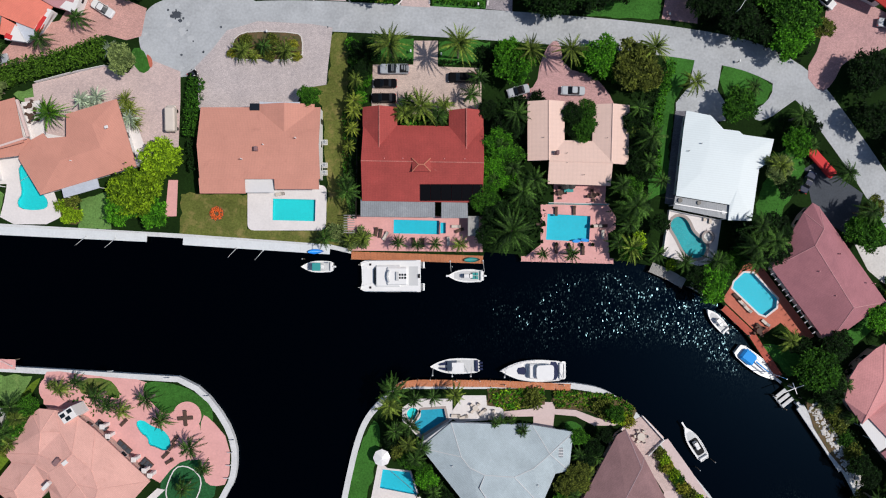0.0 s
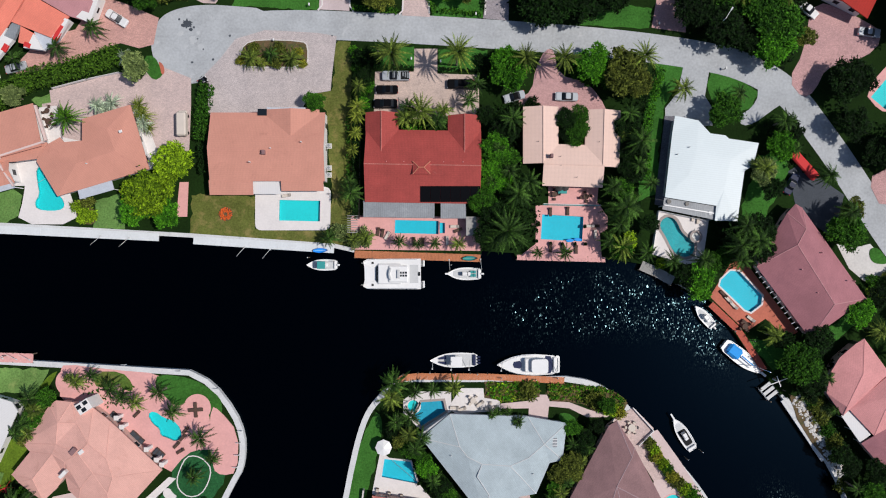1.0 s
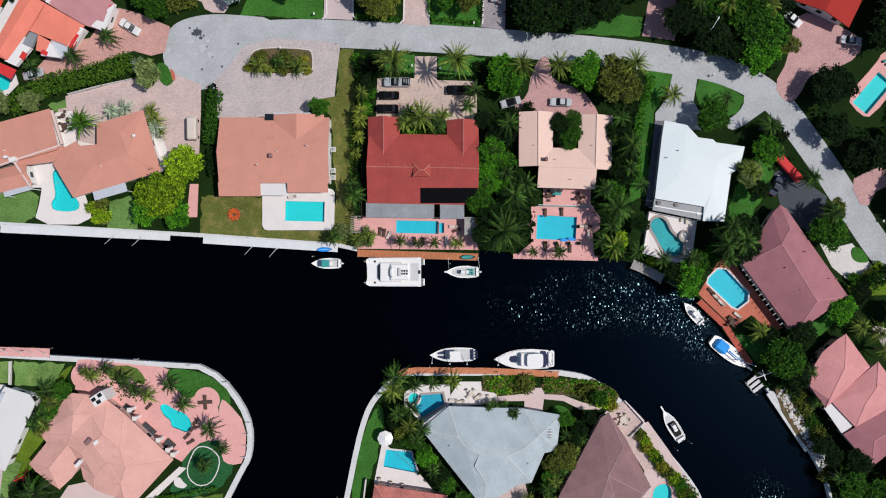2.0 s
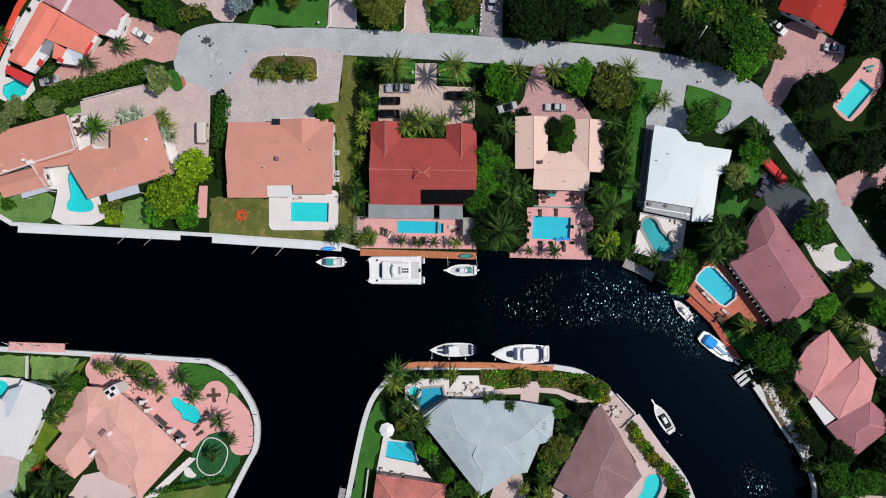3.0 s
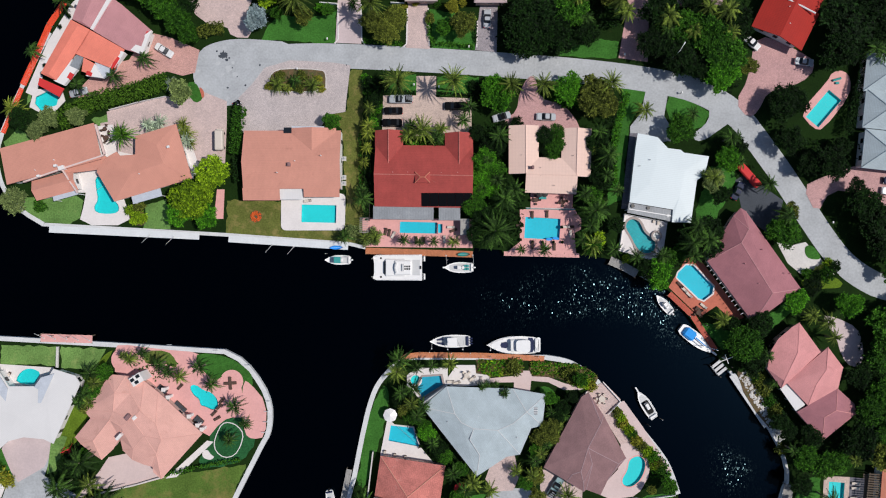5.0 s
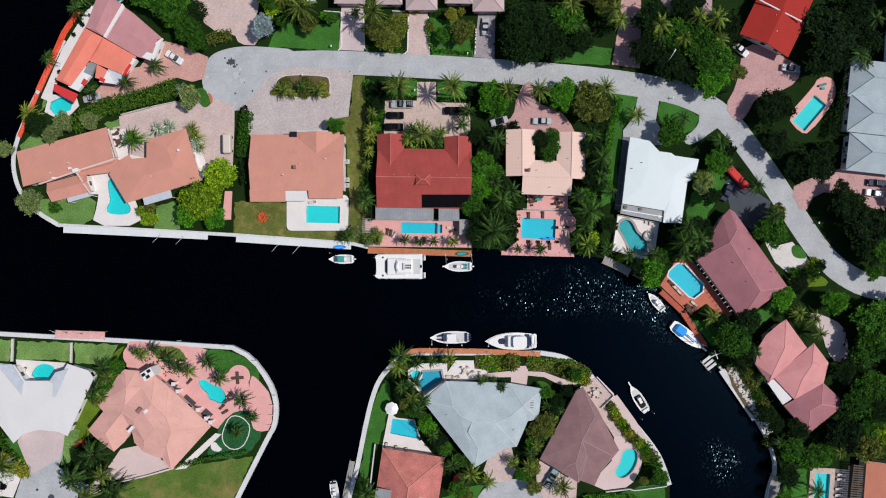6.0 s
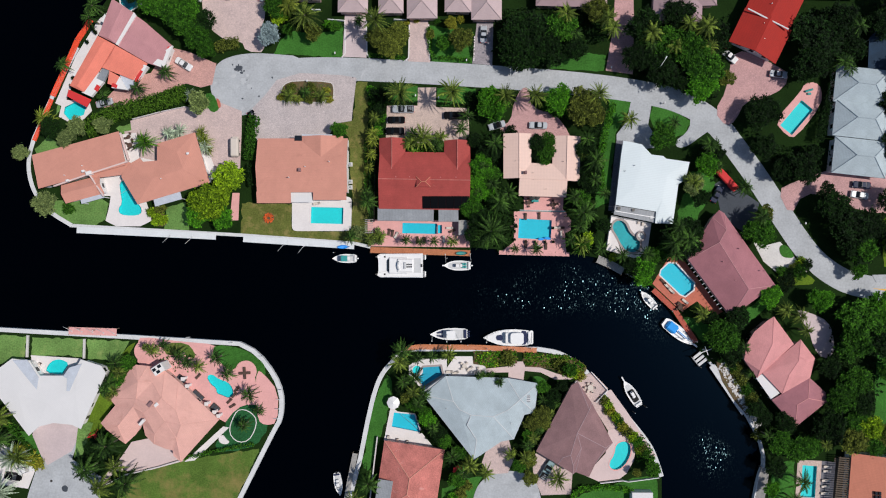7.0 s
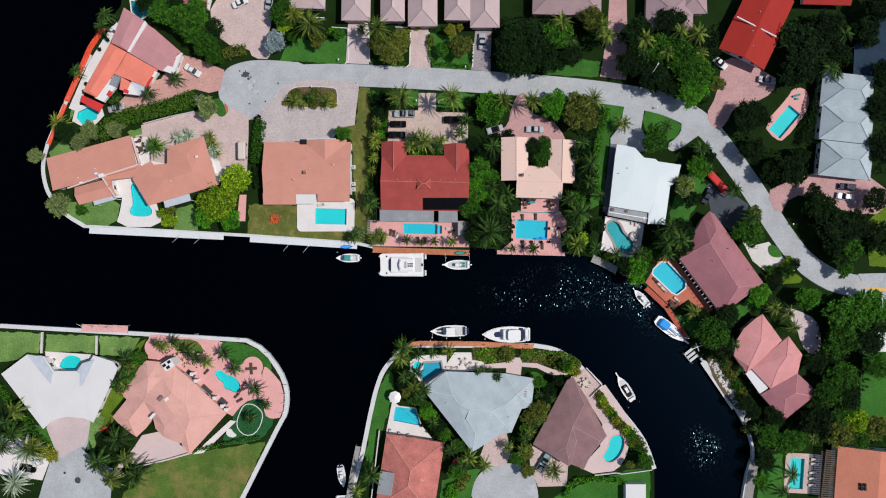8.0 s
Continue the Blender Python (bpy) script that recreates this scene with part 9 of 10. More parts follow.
for x, y, w, turn in ((-73.0, 53.2, 2.2, 65), (-80.8, 46.4, 3.6, 60), (-87.2, 43.8, 1.6, -20), (-91.9, 43.3, 1.8, 60)):
    part("awning", boxed(-w / 2, -0.55, 2.85, w / 2, 0.55, 3.42, bevel=0.12), "red_cloth", coral, "red awning", at=pose(x, y, 0, 0, 0, turn))
part("canopy", prism(bmesh.new(), [(-100.2, 41.2), (-99.8, 43.0), (-93.7, 40.3), (-94.9, 38.2)], 2.6, 2.8), "red_cloth", coral)


# ---- garden furniture ----
def lounger(x, y, turn, cloth="cloth"):
    t = thing("sun_lounger", "slatted sun lounger beside a pool", "lounger", pose(x, y, floor_z(x, y) + 0.02, 0, 0, turn), group="pool loungers")
    part("frame", boxed(-0.95, -0.32, 0.22, 0.95, 0.32, 0.3, bevel=0.02), "wicker", t)
    part("mattress", boxed(-0.95, -0.3, 0.3, 0.35, 0.3, 0.38, bevel=0.03), cloth, t)
    part("backrest", boxed(0.0, -0.3, 0, 0.7, 0.3, 0.08, bevel=0.03), cloth, t, at=pose(0.33, 0, 0.32, 0, -35))
    for sx in (-0.8, 0.8):
        for sy in (-0.26, 0.26):
            part("leg", boxed(sx - 0.03, sy - 0.03, -0.03, sx + 0.03, sy + 0.03, 0.23), "wicker", t)


def chair(t, x, y, turn, mat):
    c = part("chair_seat", boxed(-0.28, -0.28, 0.35, 0.28, 0.28, 0.45, bevel=0.03), mat, t, at=pose(x, y, 0, 0, 0, turn))
    part("chair_back", boxed(-0.28, -0.28, 0.45, -0.2, 0.28, 0.9, bevel=0.02), mat, c)
    for sx in (-0.24, 0.24):
        part("chair_leg", boxed(sx - 0.03, -0.26, -0.02, sx + 0.03, 0.26, 0.35), mat, c)


def table_set(x, y, label, r=0.65, seats=4, mat="wicker"):
    t = thing("patio_table_set", label, "table", pose(x, y, floor_z(x, y) + 0.01, 0, 0, RNG.uniform(0, 90)))
    part("tabletop", rod(bmesh.new(), (0, 0, 0.7), (0, 0, 0.75), r, sides=18), mat, t)
    part("pedestal", rod(bmesh.new(), (0, 0, -0.02), (0, 0, 0.7), 0.08), mat, t)
    for i in range(seats):
        a = 2 * math.pi * i / seats
        chair(t, (r + 0.4) * math.cos(a), (r + 0.4) * math.sin(a), math.degrees(a) + 180, mat)


table_set(-84.3, 28.4, "dark wicker table and chairs in the white court", 0.7, 4)
table_set(-84.6, 30.7, "dark wicker table and chairs in the white court", 0.55, 3)


def umbrella(x, y, r, cloth, label):
    t = thing("parasol", label, "parasol", pose(x, y, floor_z(x, y) + 0.01))
    bm = bmesh.new()
    bmesh.ops.create_cone(bm, cap_ends=False, segments=8, radius1=r, radius2=0.06, depth=0.55, matrix=Matrix.Translation((0, 0, 2.55)))
    part("canopy", bm, cloth, t)
    part("pole", rod(bmesh.new(), (0, 0, -0.02), (0, 0, 2.8), 0.04), "trim", t)
    part("foot", rod(bmesh.new(), (0, 0, -0.02), (0, 0, 0.08), 0.3, sides=14), "concrete", t)



def loungers(*spots):
    for p, turn, c in spots:
        lounger(*p, turn, c)


loungers(((-14.4, 5.0), 80, "wicker"), ((-13.5, 4.7), 80, "wicker"), ((-12.5, 4.2), 60, "cloth"), ((-6.8, 2.9), 90, "wicker"), ((-4.9, 2.8), 90, "wicker"), ((0.3, 3.1), 90, "cloth"), ((1.9, 6.1), 0, "cloth"), ((2.6, 5.3), 20, "wicker"))
loungers(((22.3, 9.2), 90, "wicker"), ((26.0, 9.4), 90, "wicker"), ((19.2, 6.5), 0, "wicker"), ((30.7, 6.2), 0, "cloth"), ((31.8, 6.2), 0, "wicker"), ((31.8, 4.5), 90, "cloth"), ((22.3, 1.5), 90, "wicker"), ((25.0, 1.3), 90, "wicker"), ((27.8, 1.2), 90, "wicker"))
loungers(((60.2, -9.5), -45, "cloth"), ((61.4, -10.8), -45, "cloth"), ((63.9, -14.4), -40, "wicker"), ((65.0, -13.6), -40, "cloth"), ((59.2, -8.3), -45, "wicker"))
loungers(((-57.3, -40.4), 45, "wicker"), ((-56.0, -38.8), 45, "wicker"), ((-55.4, -37.3), 50, "wicker"), ((-56.5, -41.7), 30, "wicker"), ((-65.8, -33.8), 45, "wicker"), ((-108.8, -31.0), 60, "cloth"), ((-100.8, -33.4), 0, "cloth"))
loungers(((102.7, -57.7), 5, "cloth"), ((102.6, -58.9), 5, "cloth"), ((102.2, -61.4), 5, "cloth"), ((102.1, -63.0), 5, "cloth"), ((101.9, -64.8), 5, "cloth"), ((-34.0, 12.7), 10, "cloth"), ((-14.7, -50.5), 80, "cloth"), ((-12.2, -51.3), 80, "cloth"), ((-9.6, -51.8), 80, "cloth"))
loungers(((1.8, -32.5), 0, "cloth"), ((3.4, -32.8), 20, "cloth"), ((7.3, -31.7), 40, "cloth"), ((52.7, 8.1), 85, "cloth"), ((53.8, 7.6), 85, "cloth"))
for p, n, lb in (((39.5, -36.7), 6, "round patio table with pale chairs on the terrace"), ((23.1, 12.9), 4, "dark table set under the patio edge"), ((29.8, 12.4), 4, "wicker table set on the pink patio"), ((5.8, -30.9), 4, "pale table set on the garden terrace"), ((9.7, -32.5), 4, "pale table set on the cream terrace"), ((63.6, -15.2), 4, "wicker table set by the red dock")):
    table_set(*p, lb, 0.8 if n == 6 else 0.6, n, "cloth" if "pale" in lb else "wicker")
umbrella(*(-13.1, -40.4), 1.75, "gel_white", "large white octagonal parasol beside the pool")
for p in ((25.0, 14.4), (23.9, 14.4)):
    umbrella(*p, 1.0, "frame_dark", "dark green parasol over the patio")
wing = thing("inflatable_float", "turquoise swimming float beside the diagonal pool", "pool float", pose(*(98.5, 42.8), floor_z(*(98.5, 42.8)) + 0.1))
part("ring", rod(bmesh.new(), (-1.0, 0, 0.15), (1.0, 0.6, 0.15), 0.3), "teal", wing)
part("pillow", boxed(-0.4, -0.9, 0, 0.6, -0.3, 0.3, bevel=0.1), "teal", wing)
fire = thing("flower_ring", "round bed of orange flowers on the dry lawn", "flower bed", pose(*(-47.0, 8.8), 0))
bm = bmesh.new()
rr = random.Random(3)
for i in range(260):
    a, r = rr.uniform(0, 6.283), rr.uniform(0.5, 1.35)
    leaf_clump(bm, rr, Vector((r * math.cos(a), r * math.sin(a), rr.uniform(0.05, 0.4))), Vector((0, 0, 1)), 0.25, 2)
part("flower_carpet", bm, "orange", fire)
part("soil", rod(bmesh.new(), (0, 0, -0.02), (0, 0, 0.08), 1.5, sides=20), "mulch", fire)
for x, y in ((-24.9, 23.3), (-24.9, 18.6), (-24.9, 17.1)):
    u = thing("air_conditioner", "white outdoor air-conditioning unit on a pad", "air conditioner", pose(x, y, 0))
    part("case", boxed(-0.42, -0.42, 0.08, 0.42, 0.42, 0.9, bevel=0.05), "gel_grey", u)
    part("pad", boxed(-0.55, -0.55, -0.02, 0.55, 0.55, 0.08), "concrete", u)
    part("fan_grille", rod(bmesh.new(), (0, 0, 0.9), (0, 0, 0.94), 0.3, sides=16), "metal_grey", u)


def street_lamp(x, y, turn):
    t = thing("street_lamp", "tall pale street lamp beside the road", "street lamp", pose(x, y, 0, 0, 0, turn), group="street lamps")
    part("post", rod(bmesh.new(), (0, 0, -0.1), (0, 0, 7.5), 0.11, 0.07), "trim", t)
    part("arm", rod(bmesh.new(), (0, 0, 7.4), (2.0, 0, 7.8), 0.05), "trim", t)
    part("lamp_head", boxed(1.7, -0.15, 7.7, 2.5, 0.15, 7.88, bevel=0.05), "gel_grey", t)


street_lamp(*(56.6, 47.9), 60)
street_lamp(*(117.1, -15.1), 100)


def mailbox(x, y):
    t = thing("mailbox", "small white mailbox on a post", "mailbox", pose(x, y, 0), group="mailboxes")
    part("post", boxed(-0.06, -0.06, -0.05, 0.06, 0.06, 1.05), "timber", t)
    part("box", boxed(-0.15, -0.28, 1.0, 0.15, 0.28, 1.3, bevel=0.06), "trim", t)


for p in ((-7.3, 41.7), (-1.1, 41.1), (-29.0, 53.2), (6.4, 51.2), (45.3, 49.2), (59.5, 39.7), (97.0, 7.3), (-36.5, 45.7)):
    mailbox(*p)


def wall_line(name, label, line, h, w, material, category="wall"):
    t = thing(name, label, category)
    for (x0, y0), (x1, y1) in zip(line, line[1:]):
        ln = math.hypot(x1 - x0, y1 - y0)
        part("panel", boxed(0, -w / 2, -0.05, ln, w / 2, h, bevel=0.02), material, t, at=pose(x0, y0, 0, 0, 0, math.degrees(math.atan2(y1 - y0, x1 - x0))))


wall_line("garden_wall", "low white wall between two lawns", [(-111.9, -22.8), (-112.1, -28.7)], 0.5, 0.5, "concrete")
wall_line("garden_wall", "low white wall between two lawns", [(-96.6, -23.8), (-96.7, -29.1)], 0.5, 0.5, "concrete")
wall_line("fence", "slim dark fence along the dry lawn", [(-18.4, 7.7), (-18.1, 29.0)], 1.6, 0.08, "frame_dark", "fence")
wall_line("fence", "white pool fence beside the green pool", [(43.9, 0.6), (45.2, 9.4), (55.5, 7.3)], 1.1, 0.06, "trim", "fence")
wall_line("garden_wall", "pale low wall round the tiled house", [(-17.5, -49.8), (-19.7, -68.6)], 1.2, 0.3, "concrete")
wall_line("garden_wall", "low cream wall along the olive lawn", [(-69.8, -56.1), (-76.1, -58.0), (-85.6, -60.3), (-91.1, -63.2)], 0.8, 0.25, "concrete")
wall_line("fence", "low white rail along the salmon drive", [(-83.8, 35.5), (-76.6, 37.4), (-69.5, 38.9)], 0.9, 0.08, "trim", "fence")
gaz = thing("pergola", "grey slatted pergola by the pool terrace", "pergola", pose(*(-19.6, 6.6), 0.1))
for i in range(8):
    part("slat", boxed(-1.1, -1.9 + i * 0.5, 2.3, 1.1, -1.75 + i * 0.5, 2.42), "wood_grey", gaz)
for sx in (-1, 1):
    for sy in (-1.7, 1.7):
        part("post", boxed(sx - 0.07, sy - 0.07, -0.1, sx + 0.07, sy + 0.07, 2.3), "wood_grey", gaz)
cab = thing("pool_cabana", "dark wooden cabana beside the pool terrace", "cabana", pose(*(5.3, 6.1), 0.1))
part("roof", boxed(-1.1, -2.0, 2.3, 1.1, 2.0, 2.5, bevel=0.05), "wood_grey", cab)
for sx in (-0.9, 0.9):
    for sy in (-1.8, 1.8):
        part("post", boxed(sx - 0.07, sy - 0.07, -0.1, sx + 0.07, sy + 0.07, 2.3), "wood_grey", cab)

for x, y in ((-43.5, -37.4), (-43.8, -39.9), (-44.1, -42.5), (-44.5, -45.1), (-48.6, -28.4), (-56.6, -24.7), (-68.2, -23.3)):
    t = thing("mooring_bollard", "small grey bollard on the seawall cap", "bollard", pose(x, y, 0.05))
    part("post", rod(bmesh.new(), (0, 0, -0.05), (0, 0, 0.7), 0.12, 0.1), "gel_grey", t)
    part("arm", boxed(-0.9, -0.06, 0.5, 0.1, 0.06, 0.62, bevel=0.02), "gel_grey", t)

# golf lawn
cross = thing("cross_bench", "dark slatted cross-shaped bench on the round terrace", "bench", pose(*(-53.2, -32.9), 0.16, 0, 0, 4))
for i, turn in enumerate((0, 90)):
    part("bench_seat", boxed(-1.6, -0.36, 0.36 + 0.006 * i, 1.6, 0.36, 0.46 + 0.006 * i, bevel=0.03), "wicker", cross, at=pose(0, 0, 0, 0, 0, turn))
    for sx in (-1.35, 1.35):
        part("bench_leg", boxed(sx - 0.06, -0.3, -0.03, sx + 0.06, 0.3, 0.36), "wicker", cross, at=pose(0, 0, 0, 0, 0, turn))
dorm = thing("white_stair_tower", "white stair tower with dark skylights", "tower", pose(*(-74.8, -31.2), 0, 0, 0, 33))
part("wall", boxed(-1.5, -1.15, -0.05, 1.5, 1.15, 4.6, bevel=0.06), "wall_white", dorm)
for i, (sx, sy) in enumerate(((-0.85, 0.4), (0.75, 0.5), (-0.2, -0.6))):
    part("skylight", boxed(sx - 0.5, sy - 0.4, 4.55, sx + 0.5, sy + 0.4, 4.66, bevel=0.03), "glass", dorm)
for p, w, d, turn in (((-65.8, -38.9), 3.4, 1.5, -42), ((-61.2, -42.3), 2.4, 1.8, -42), ((-70.3, -34.5), 2.6, 1.4, -42)):
    t = thing("outdoor_sofa", "dark wicker sofa set beside the villa wall", "sofa", pose(*p, floor_z(*p) + 0.02, 0, 0, turn))
    part("base", boxed(-w / 2, -d / 2, -0.03, w / 2, d / 2, 0.32, bevel=0.05), "wicker", t)
    part("backrest", boxed(-w / 2, -d / 2, 0.32, w / 2, -d / 2 + 0.2, 0.8, bevel=0.05), "wicker", t)
    for k in range(3):
        part("cushion", boxed(-w / 2 + 0.08 + k * w / 3, -d / 2 + 0.25, 0.32, -w / 2 + (k + 1) * w / 3 - 0.04, d / 2 - 0.1, 0.44, bevel=0.04), "tar", t)
GOLF = smoothed([(-55.3, -43.1), (-53.4, -42.8), (-51.4, -43.8), (-50.1, -45.6), (-50.7, -48.5), (-52.3, -51.0), (-54.8, -51.5), (-56.8, -50.0), (-57.3, -48.0), (-56.6, -45.6)], 1)
tagged(part("golf_ring", sheet(skirt(skirt(bmesh.new(), offset(GOLF, 0.22), 0, 0.19), GOLF, 0, 0.19), offset(GOLF, 0.22), [GOLF], 0.19), "deck_white"), "pale kerb round the golf lawn", "kerb", kind="structure")
slab("sand_bunker", smoothed([(-60.4, -50.2), (-59.1, -49.4), (-58.2, -50.8), (-57.2, -51.4), (-58.2, -52.2), (-60.1, -51.7)], 2), "deck_white", "small white sand bunker", 0.17, "sand")
slab("round_terrace", ring(28, 2.9, 2.9, *(-53.0, -32.5)), "deck_pink", "round pink terrace in the lawn", 0.15, "paving")
slab("round_terrace_west", ring(28, 2.9, 2.9, *(-80.3, -27.1)), "deck_pink", "round pink terrace at the garden corner", 0.15, "paving")
# posts with urns along the terrace
for p in ((-69.1, -34.1), (-68.0, -36.0), (-62.8, -40.7), (-60.7, -42.9), (-59.6, -43.9), (-76.3, -31.0)):
    t = thing("terrace_pier", "cream rounded terrace pier with a capstone", "pier", pose(*p, 0))
    part("shaft", boxed(-0.35, -0.35, -0.05, 0.35, 0.35, 2.4, bevel=0.05), "wall_white", t)
    part("capstone", boxed(-0.5, -0.5, 2.4, 0.5, 0.5, 2.6, bevel=0.06), "deck_white", t)
hut = thing("screen_roof", "dark blue screened enclosure beyond the grey roofs", "pool screen")
part("screen", prism(bmesh.new(), [(113.0, 56.3), (121.7, 65.6), (128.2, 65.6), (128.0, 46.9), (116.4, 47.0), (112.6, 48.2)], 2.9, 3.0), "tarp", hut)
for p in ((113.3, 56.0), (116.6, 47.3), (126.5, 47.2), (126.6, 65.3)):
    part("post", rod(bmesh.new(), (*p, -0.1), (*p, 2.95), 0.08), "trim", hut)


# ---- poolside pieces ----
spa = thing("spa", "round raised spa with a taupe rim beside the green pool", "spa", pose(*(53.3, 3.9), 0.02))
part("rim", skirt(skirt(sheet(bmesh.new(), ring(20, 1.35, 1.35, 0, 0), [ring(20, 0.95, 0.95, 0, 0)], 0.55), ring(20, 1.35, 1.35, 0, 0), -0.9, 0.55), ring(20, 0.95, 0.95, 0, 0), -0.3, 0.55), "deck_taupe", spa)
part("basin", prism(bmesh.new(), ring(20, 0.97, 0.97, 0, 0), -0.35, -0.25), "plaster", spa)
part("water_surface", sheet(bmesh.new(), ring(20, 0.97, 0.97, 0, 0), [], 0.38), "pool_water", spa).visible_shadow = False
for p, turn in (((26.5, 3.1), 4), ((28.2, 3.3), -6)):
    fl = thing("inflatable_float", "blue oval swimming float by the pool edge", "pool float", pose(*p, floor_z(*p), 0, 0, turn))
    part("tube", prism(bmesh.new(), ring(16, 0.85, 0.34, 0, 0), 0.0, 0.2), "blue", fl)
for p in ((19.3, 3.0), (22.3, 2.5), (24.8, 2.4), (27.5, 2.4), (29.7, 2.4), (29.6, 6.1), (19.8, 6.5), (19.3, 5.3)):
    pot = thing("planter_pot", "small dark clay pot on the pink pool deck", "pot", pose(*p, floor_z(*p)), group="pots round the pool")
    part("bowl", rod(bmesh.new(), (0, 0, 0), (0, 0, 0.55), 0.22, 0.36, sides=12), "frame_dark", pot)
    same_part("plant", coloured(SHRUBS[0], "leaf_dark"), pot, Matrix.Translation((0, 0, 0.6)) @ Matrix.Diagonal((0.35, 0.35, 0.35, 1)))
stand = thing("planter_stand", "round pale ring planter on the lower dock", "planter", pose(*(25.5, 0.8), floor_z(*(25.5, 0.8))))
part("bowl", rod(bmesh.new(), (0, 0, 0), (0, 0, 0.4), 0.55, 0.75, sides=16), "gel_grey", stand)
part("soil", prism(bmesh.new(), ring(14, 0.5, 0.5, 0, 0), 0.3, 0.42), "mulch", stand)
pergola = thing("pergola", "dark brown slatted pergola beside the orange roof", "pergola", pose(0, 0, 0))
for k in range(24):
    u = k / 23
    a = Vector((104.5, -54.6)).lerp(Vector((102.9, -67.8)), u)
    b = Vector((108.2, -54.9)).lerp(Vector((106.9, -68.1)), u)
    part("slat", rod(bmesh.new(), (*a, 2.75), (*b, 2.75), 0.16, sides=4), "timber", pergola)
for a, b in (((104.9, -54.3), (103.3, -68.5)), ((107.3, -54.7), (105.9, -68.5))):
    part("beam", rod(bmesh.new(), (*a, 2.55), (*b, 2.55), 0.1, sides=4), "timber", pergola)
    for u in (0.03, 0.5, 0.97):
        c = Vector(a).lerp(Vector(b), u)
        part("post", rod(bmesh.new(), (*c, 0), (*c, 2.5), 0.08, sides=6), "timber", pergola)
wall_line("garden_wall", "low white garden wall below the pink pool terrace", [(42.1, -62.2), (48.1, -61.5), (49.6, -61.8), (57.8, -60.7)], 0.8, 0.18, "trim", "wall")

for line in ([(-31.0, 62.4), (-26.7, 62.1)], [(-35.4, 65.1), (-33.0, 65.0)], [(-20.3, 63.3), (-17.6, 63.2)], [(-13.2, 62.4), (-9.7, 62.2)]):
    wall_line("garden_wall", "low white garden wall across the street", line, 0.9, 0.2, "trim", "wall")

# patio rail and table of the beige house
rail = thing("patio_rail", "white and green rail between patio and pool deck", "railing", pose(0, 0, 0))
part("top_rail", rod(bmesh.new(), (*(20.7, 10.9), 1.0), (*(32.9, 10.6), 1.0), 0.07, sides=6), "trim", rail)
part("kick_board", rod(bmesh.new(), (*(20.7, 10.7), 0.25), (*(32.9, 10.5), 0.25), 0.09, sides=6), "teal", rail)
for k in range(12):
    c = Vector((20.7, 10.9)).lerp(Vector((32.9, 10.6)), k / 11)
    part("post", rod(bmesh.new(), (*c, 0.03), (*c, 1.0), 0.035, sides=6), "trim", rail)
table = thing("dining_table", "square dark green patio table", "table", pose(*(24.8, 13.9), floor_z(*(24.8, 13.9))))
part("tabletop", boxed(-0.95, -0.85, 0.70, 0.95, 0.85, 0.77, bevel=0.03), "teal", table)
for sx in (-0.8, 0.8):
    for sy in (-0.7, 0.7):
        part("leg", rod(bmesh.new(), (sx, sy, 0), (sx, sy, 0.72), 0.05, sides=8), "frame_dark", table)

# rafters under the maroon eaves
a, b = Vector((65.1, -2.7)), Vector((74.1, -15.6))
out = Vector((-(b - a).y, (b - a).x)).normalized()
out = out if out.x < 0 else -out
for k in range(12):
    c = a.lerp(b, (k + 0.5) / 12)
    d = c + out * 0.75
    part("rafter", rod(bmesh.new(), (*c, 2.9), (*d, 2.8), 0.09, sides=4), "trim", maroon)
umbrella(*(4.1, -58.5), 1.5, "red_cloth", "red garden umbrella beside the palms")
part("sun_screen", prism(bmesh.new(), [(-5.3, -38.7), (1.0, -34.2), (0.3, -33.3), (-6.0, -37.8)], 2.85, 2.93), "gel_grey", grey, "pale screen roof")
for p in ((-5.8, -38.1), (-2.8, -35.8), (0.2, -33.8)):
    part("post", rod(bmesh.new(), (*p, 0), (*p, 2.88), 0.06, sides=6), "trim", grey)
for line in ([(39.8, -32.5), (44.2, -37.4), (41.0, -40.6)], [(35.8, -34.9), (33.9, -37.5)]):
    wall_line("balustrade", "low white balustrade round the pink terrace", line, 0.8, 0.16, "trim", "wall")

# white parapets between the coral wings
for loop, lo, hi, mt in (([(-86.8, 54.8), (-86.2, 54.5), (-81.4, 62.4), (-82.0, 63.3)], 3.2, 3.72, "wall_white"),
                         ([(-77.0, 49.6), (-74.1, 48.4), (-71.8, 54.5), (-73.1, 53.6)], 2.6, 3.48, "wall_white"),
                         ([(-82.2, 45.1), (-80.9, 45.2), (-78.5, 49.1), (-79.4, 49.4)], 2.6, 3.40, "wall_white"),
                         ([(-88.1, 43.3), (-83.8, 42.7), (-85.9, 46.2), (-87.0, 43.9)], 2.5, 3.36, "wall_white"),
                         ([(-96.0, 42.1), (-93.4, 40.9), (-90.1, 44.9), (-92.1, 45.8), (-91.4, 47.4), (-95.2, 42.2)], 2.5, 3.4, "wall_white"),
                         ([(-92.1, 45.8), (-90.1, 44.9), (-88.8, 47.9), (-90.4, 48.5)], 2.6, 3.25, "metal_grey"),
                         ([(-84.0, 42.9), (-80.9, 45.2), (-82.1, 45.3), (-86.0, 46.9), (-86.0, 46.2)], 2.0, 2.9, "screen_mesh")):
    part("parapet", prism(bmesh.new(), loop, lo, hi), mt, coral, "white parapet" if mt == "wall_white" else "grey flat roof")
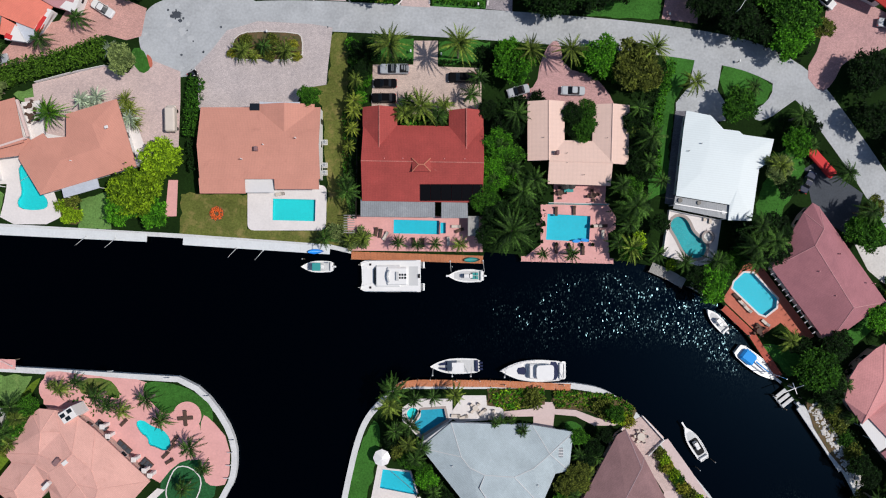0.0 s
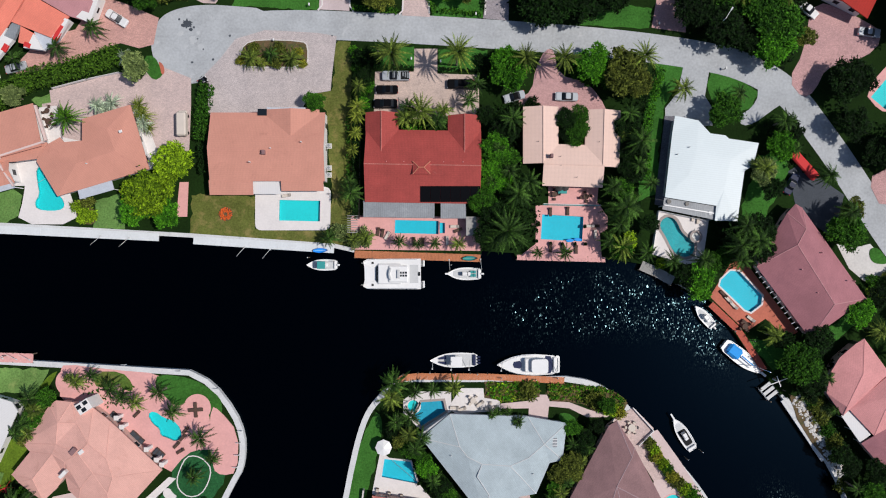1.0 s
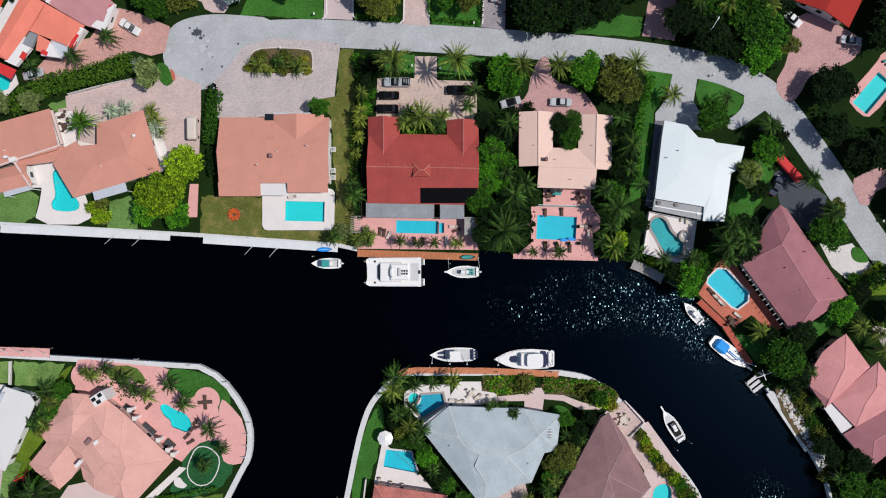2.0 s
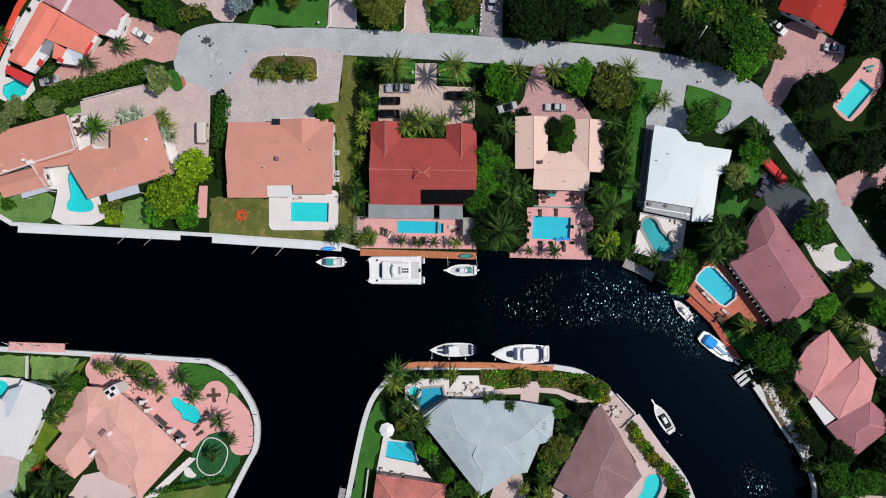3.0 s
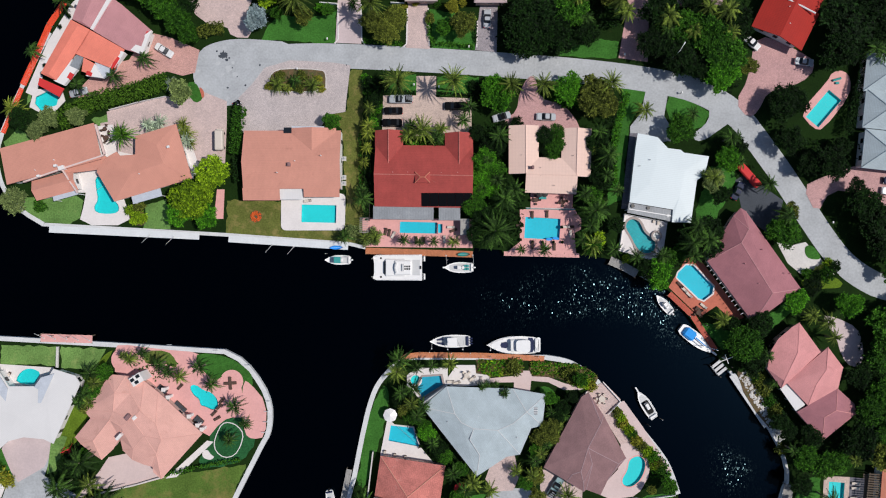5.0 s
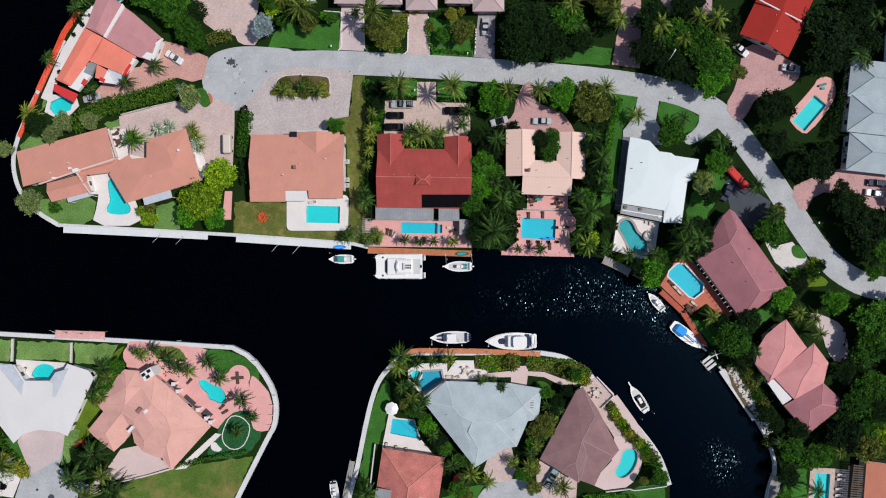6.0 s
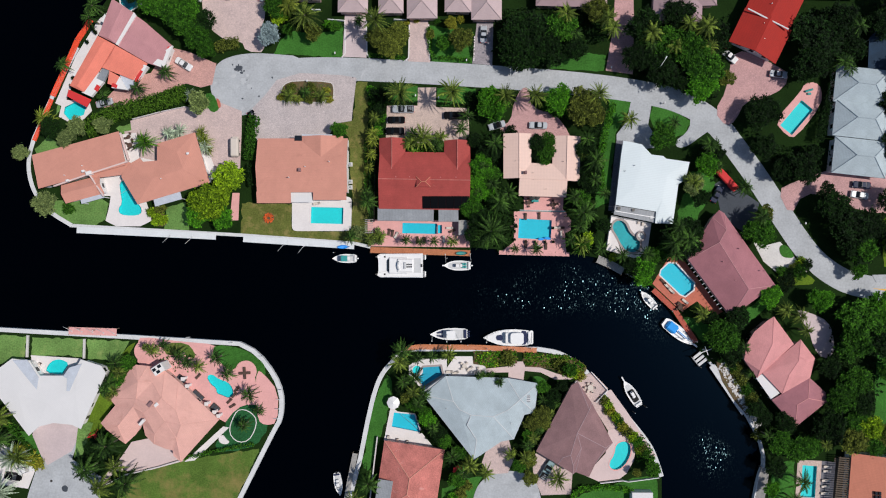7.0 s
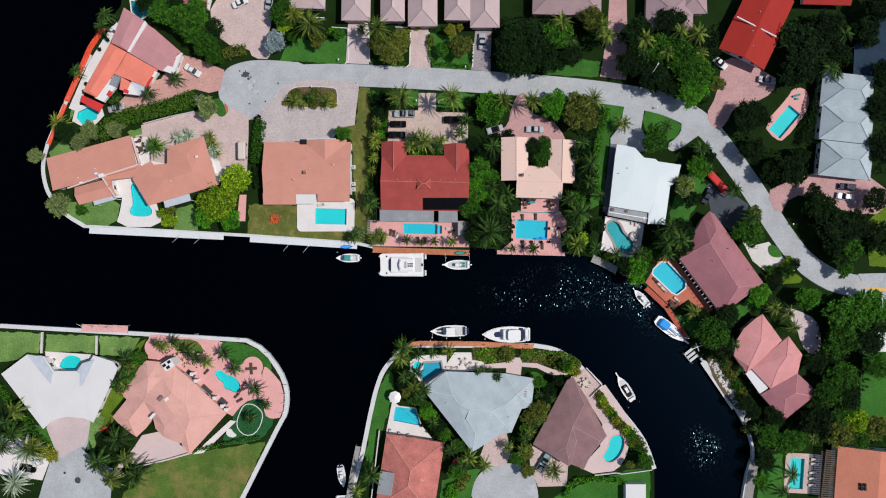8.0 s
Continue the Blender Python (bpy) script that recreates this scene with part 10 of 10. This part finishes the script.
part("deck", prism(bmesh.new(), [(104.9, -55.5), (109.9, -55.8), (108.6, -69.2), (103.9, -69.2)], 0.02, 0.10), "timber", pergola, "brown timber deck")

for x, y in ((-89.9, 61.9), (-97.4, 47.4)):
    t = thing("parasol", "white square parasol canopy on the narrow terrace", "parasol", pose(x, y, floor_z(x, y), 0, 0, -27))
    part("canopy", boxed(-1.1, -1.2, 2.45, 1.1, 1.2, 2.6, bevel=0.05), "trim", t)
    for sx in (-0.95, 0.95):
        for sy in (-1.05, 1.05):
            part("post", rod(bmesh.new(), (sx, sy, -0.03), (sx, sy, 2.48), 0.05), "trim", t)
for x, y in ((-94.8, 60.6), (-93.8, 59.0), (-94.4, 59.7), (-96.1, 56.4), (-98.9, 46.0), (-99.4, 44.9), (-100.4, 44.6), (-99.8, 46.6)):
    pot = thing("planter_pot", "dark clay pot on the cream terrace", "pot", pose(x, y, floor_z(x, y)), group="pots on the terrace")
    part("bowl", rod(bmesh.new(), (0, 0, -0.02), (0, 0, 0.55), 0.25, 0.4, sides=12), "frame_dark", pot)
    same_part("plant", coloured(SHRUBS[1], "leaf_dark"), pot, Matrix.Translation((0, 0, 0.6)) @ Matrix.Diagonal((0.5, 0.5, 0.45, 1)))

# red climbing frame on the lawn of the white-roofed villa
frame_toy = thing("climbing_frame", "red metal climbing frame on the lawn", "play frame", pose(*(-93.6, -49.3), floor_z(*(-93.6, -49.3)), 0, 0, 25))
for sx in (-1.1, 1.1):
    for sy in (-0.8, 0.8):
        part("leg", rod(bmesh.new(), (sx, sy, 0), (sx, 0, 1.9), 0.08, sides=8), "red_cloth", frame_toy)
part("top_bar", rod(bmesh.new(), (-1.3, 0, 1.9), (1.3, 0, 1.9), 0.09, sides=8), "red_cloth", frame_toy)
part("slide", prism(bmesh.new(), [(-0.4, -2.0), (0.4, -2.0), (0.4, -0.1), (-0.4, -0.1)], 0.5, 0.65), "red_cloth", frame_toy)
part("slide_post", rod(bmesh.new(), (0, -1.2, 0), (0, -1.2, 0.55), 0.08, sides=8), "red_cloth", frame_toy)
manhole = thing("manhole_cover", "small dark iron cover in the pale drive", "manhole cover", pose(*(-105.4, -62.0), floor_z(*(-105.4, -62.0))))
part("plate", prism(bmesh.new(), ring(16, 0.35, 0.35, 0, 0), -0.02, 0.02), "frame_dark", manhole)
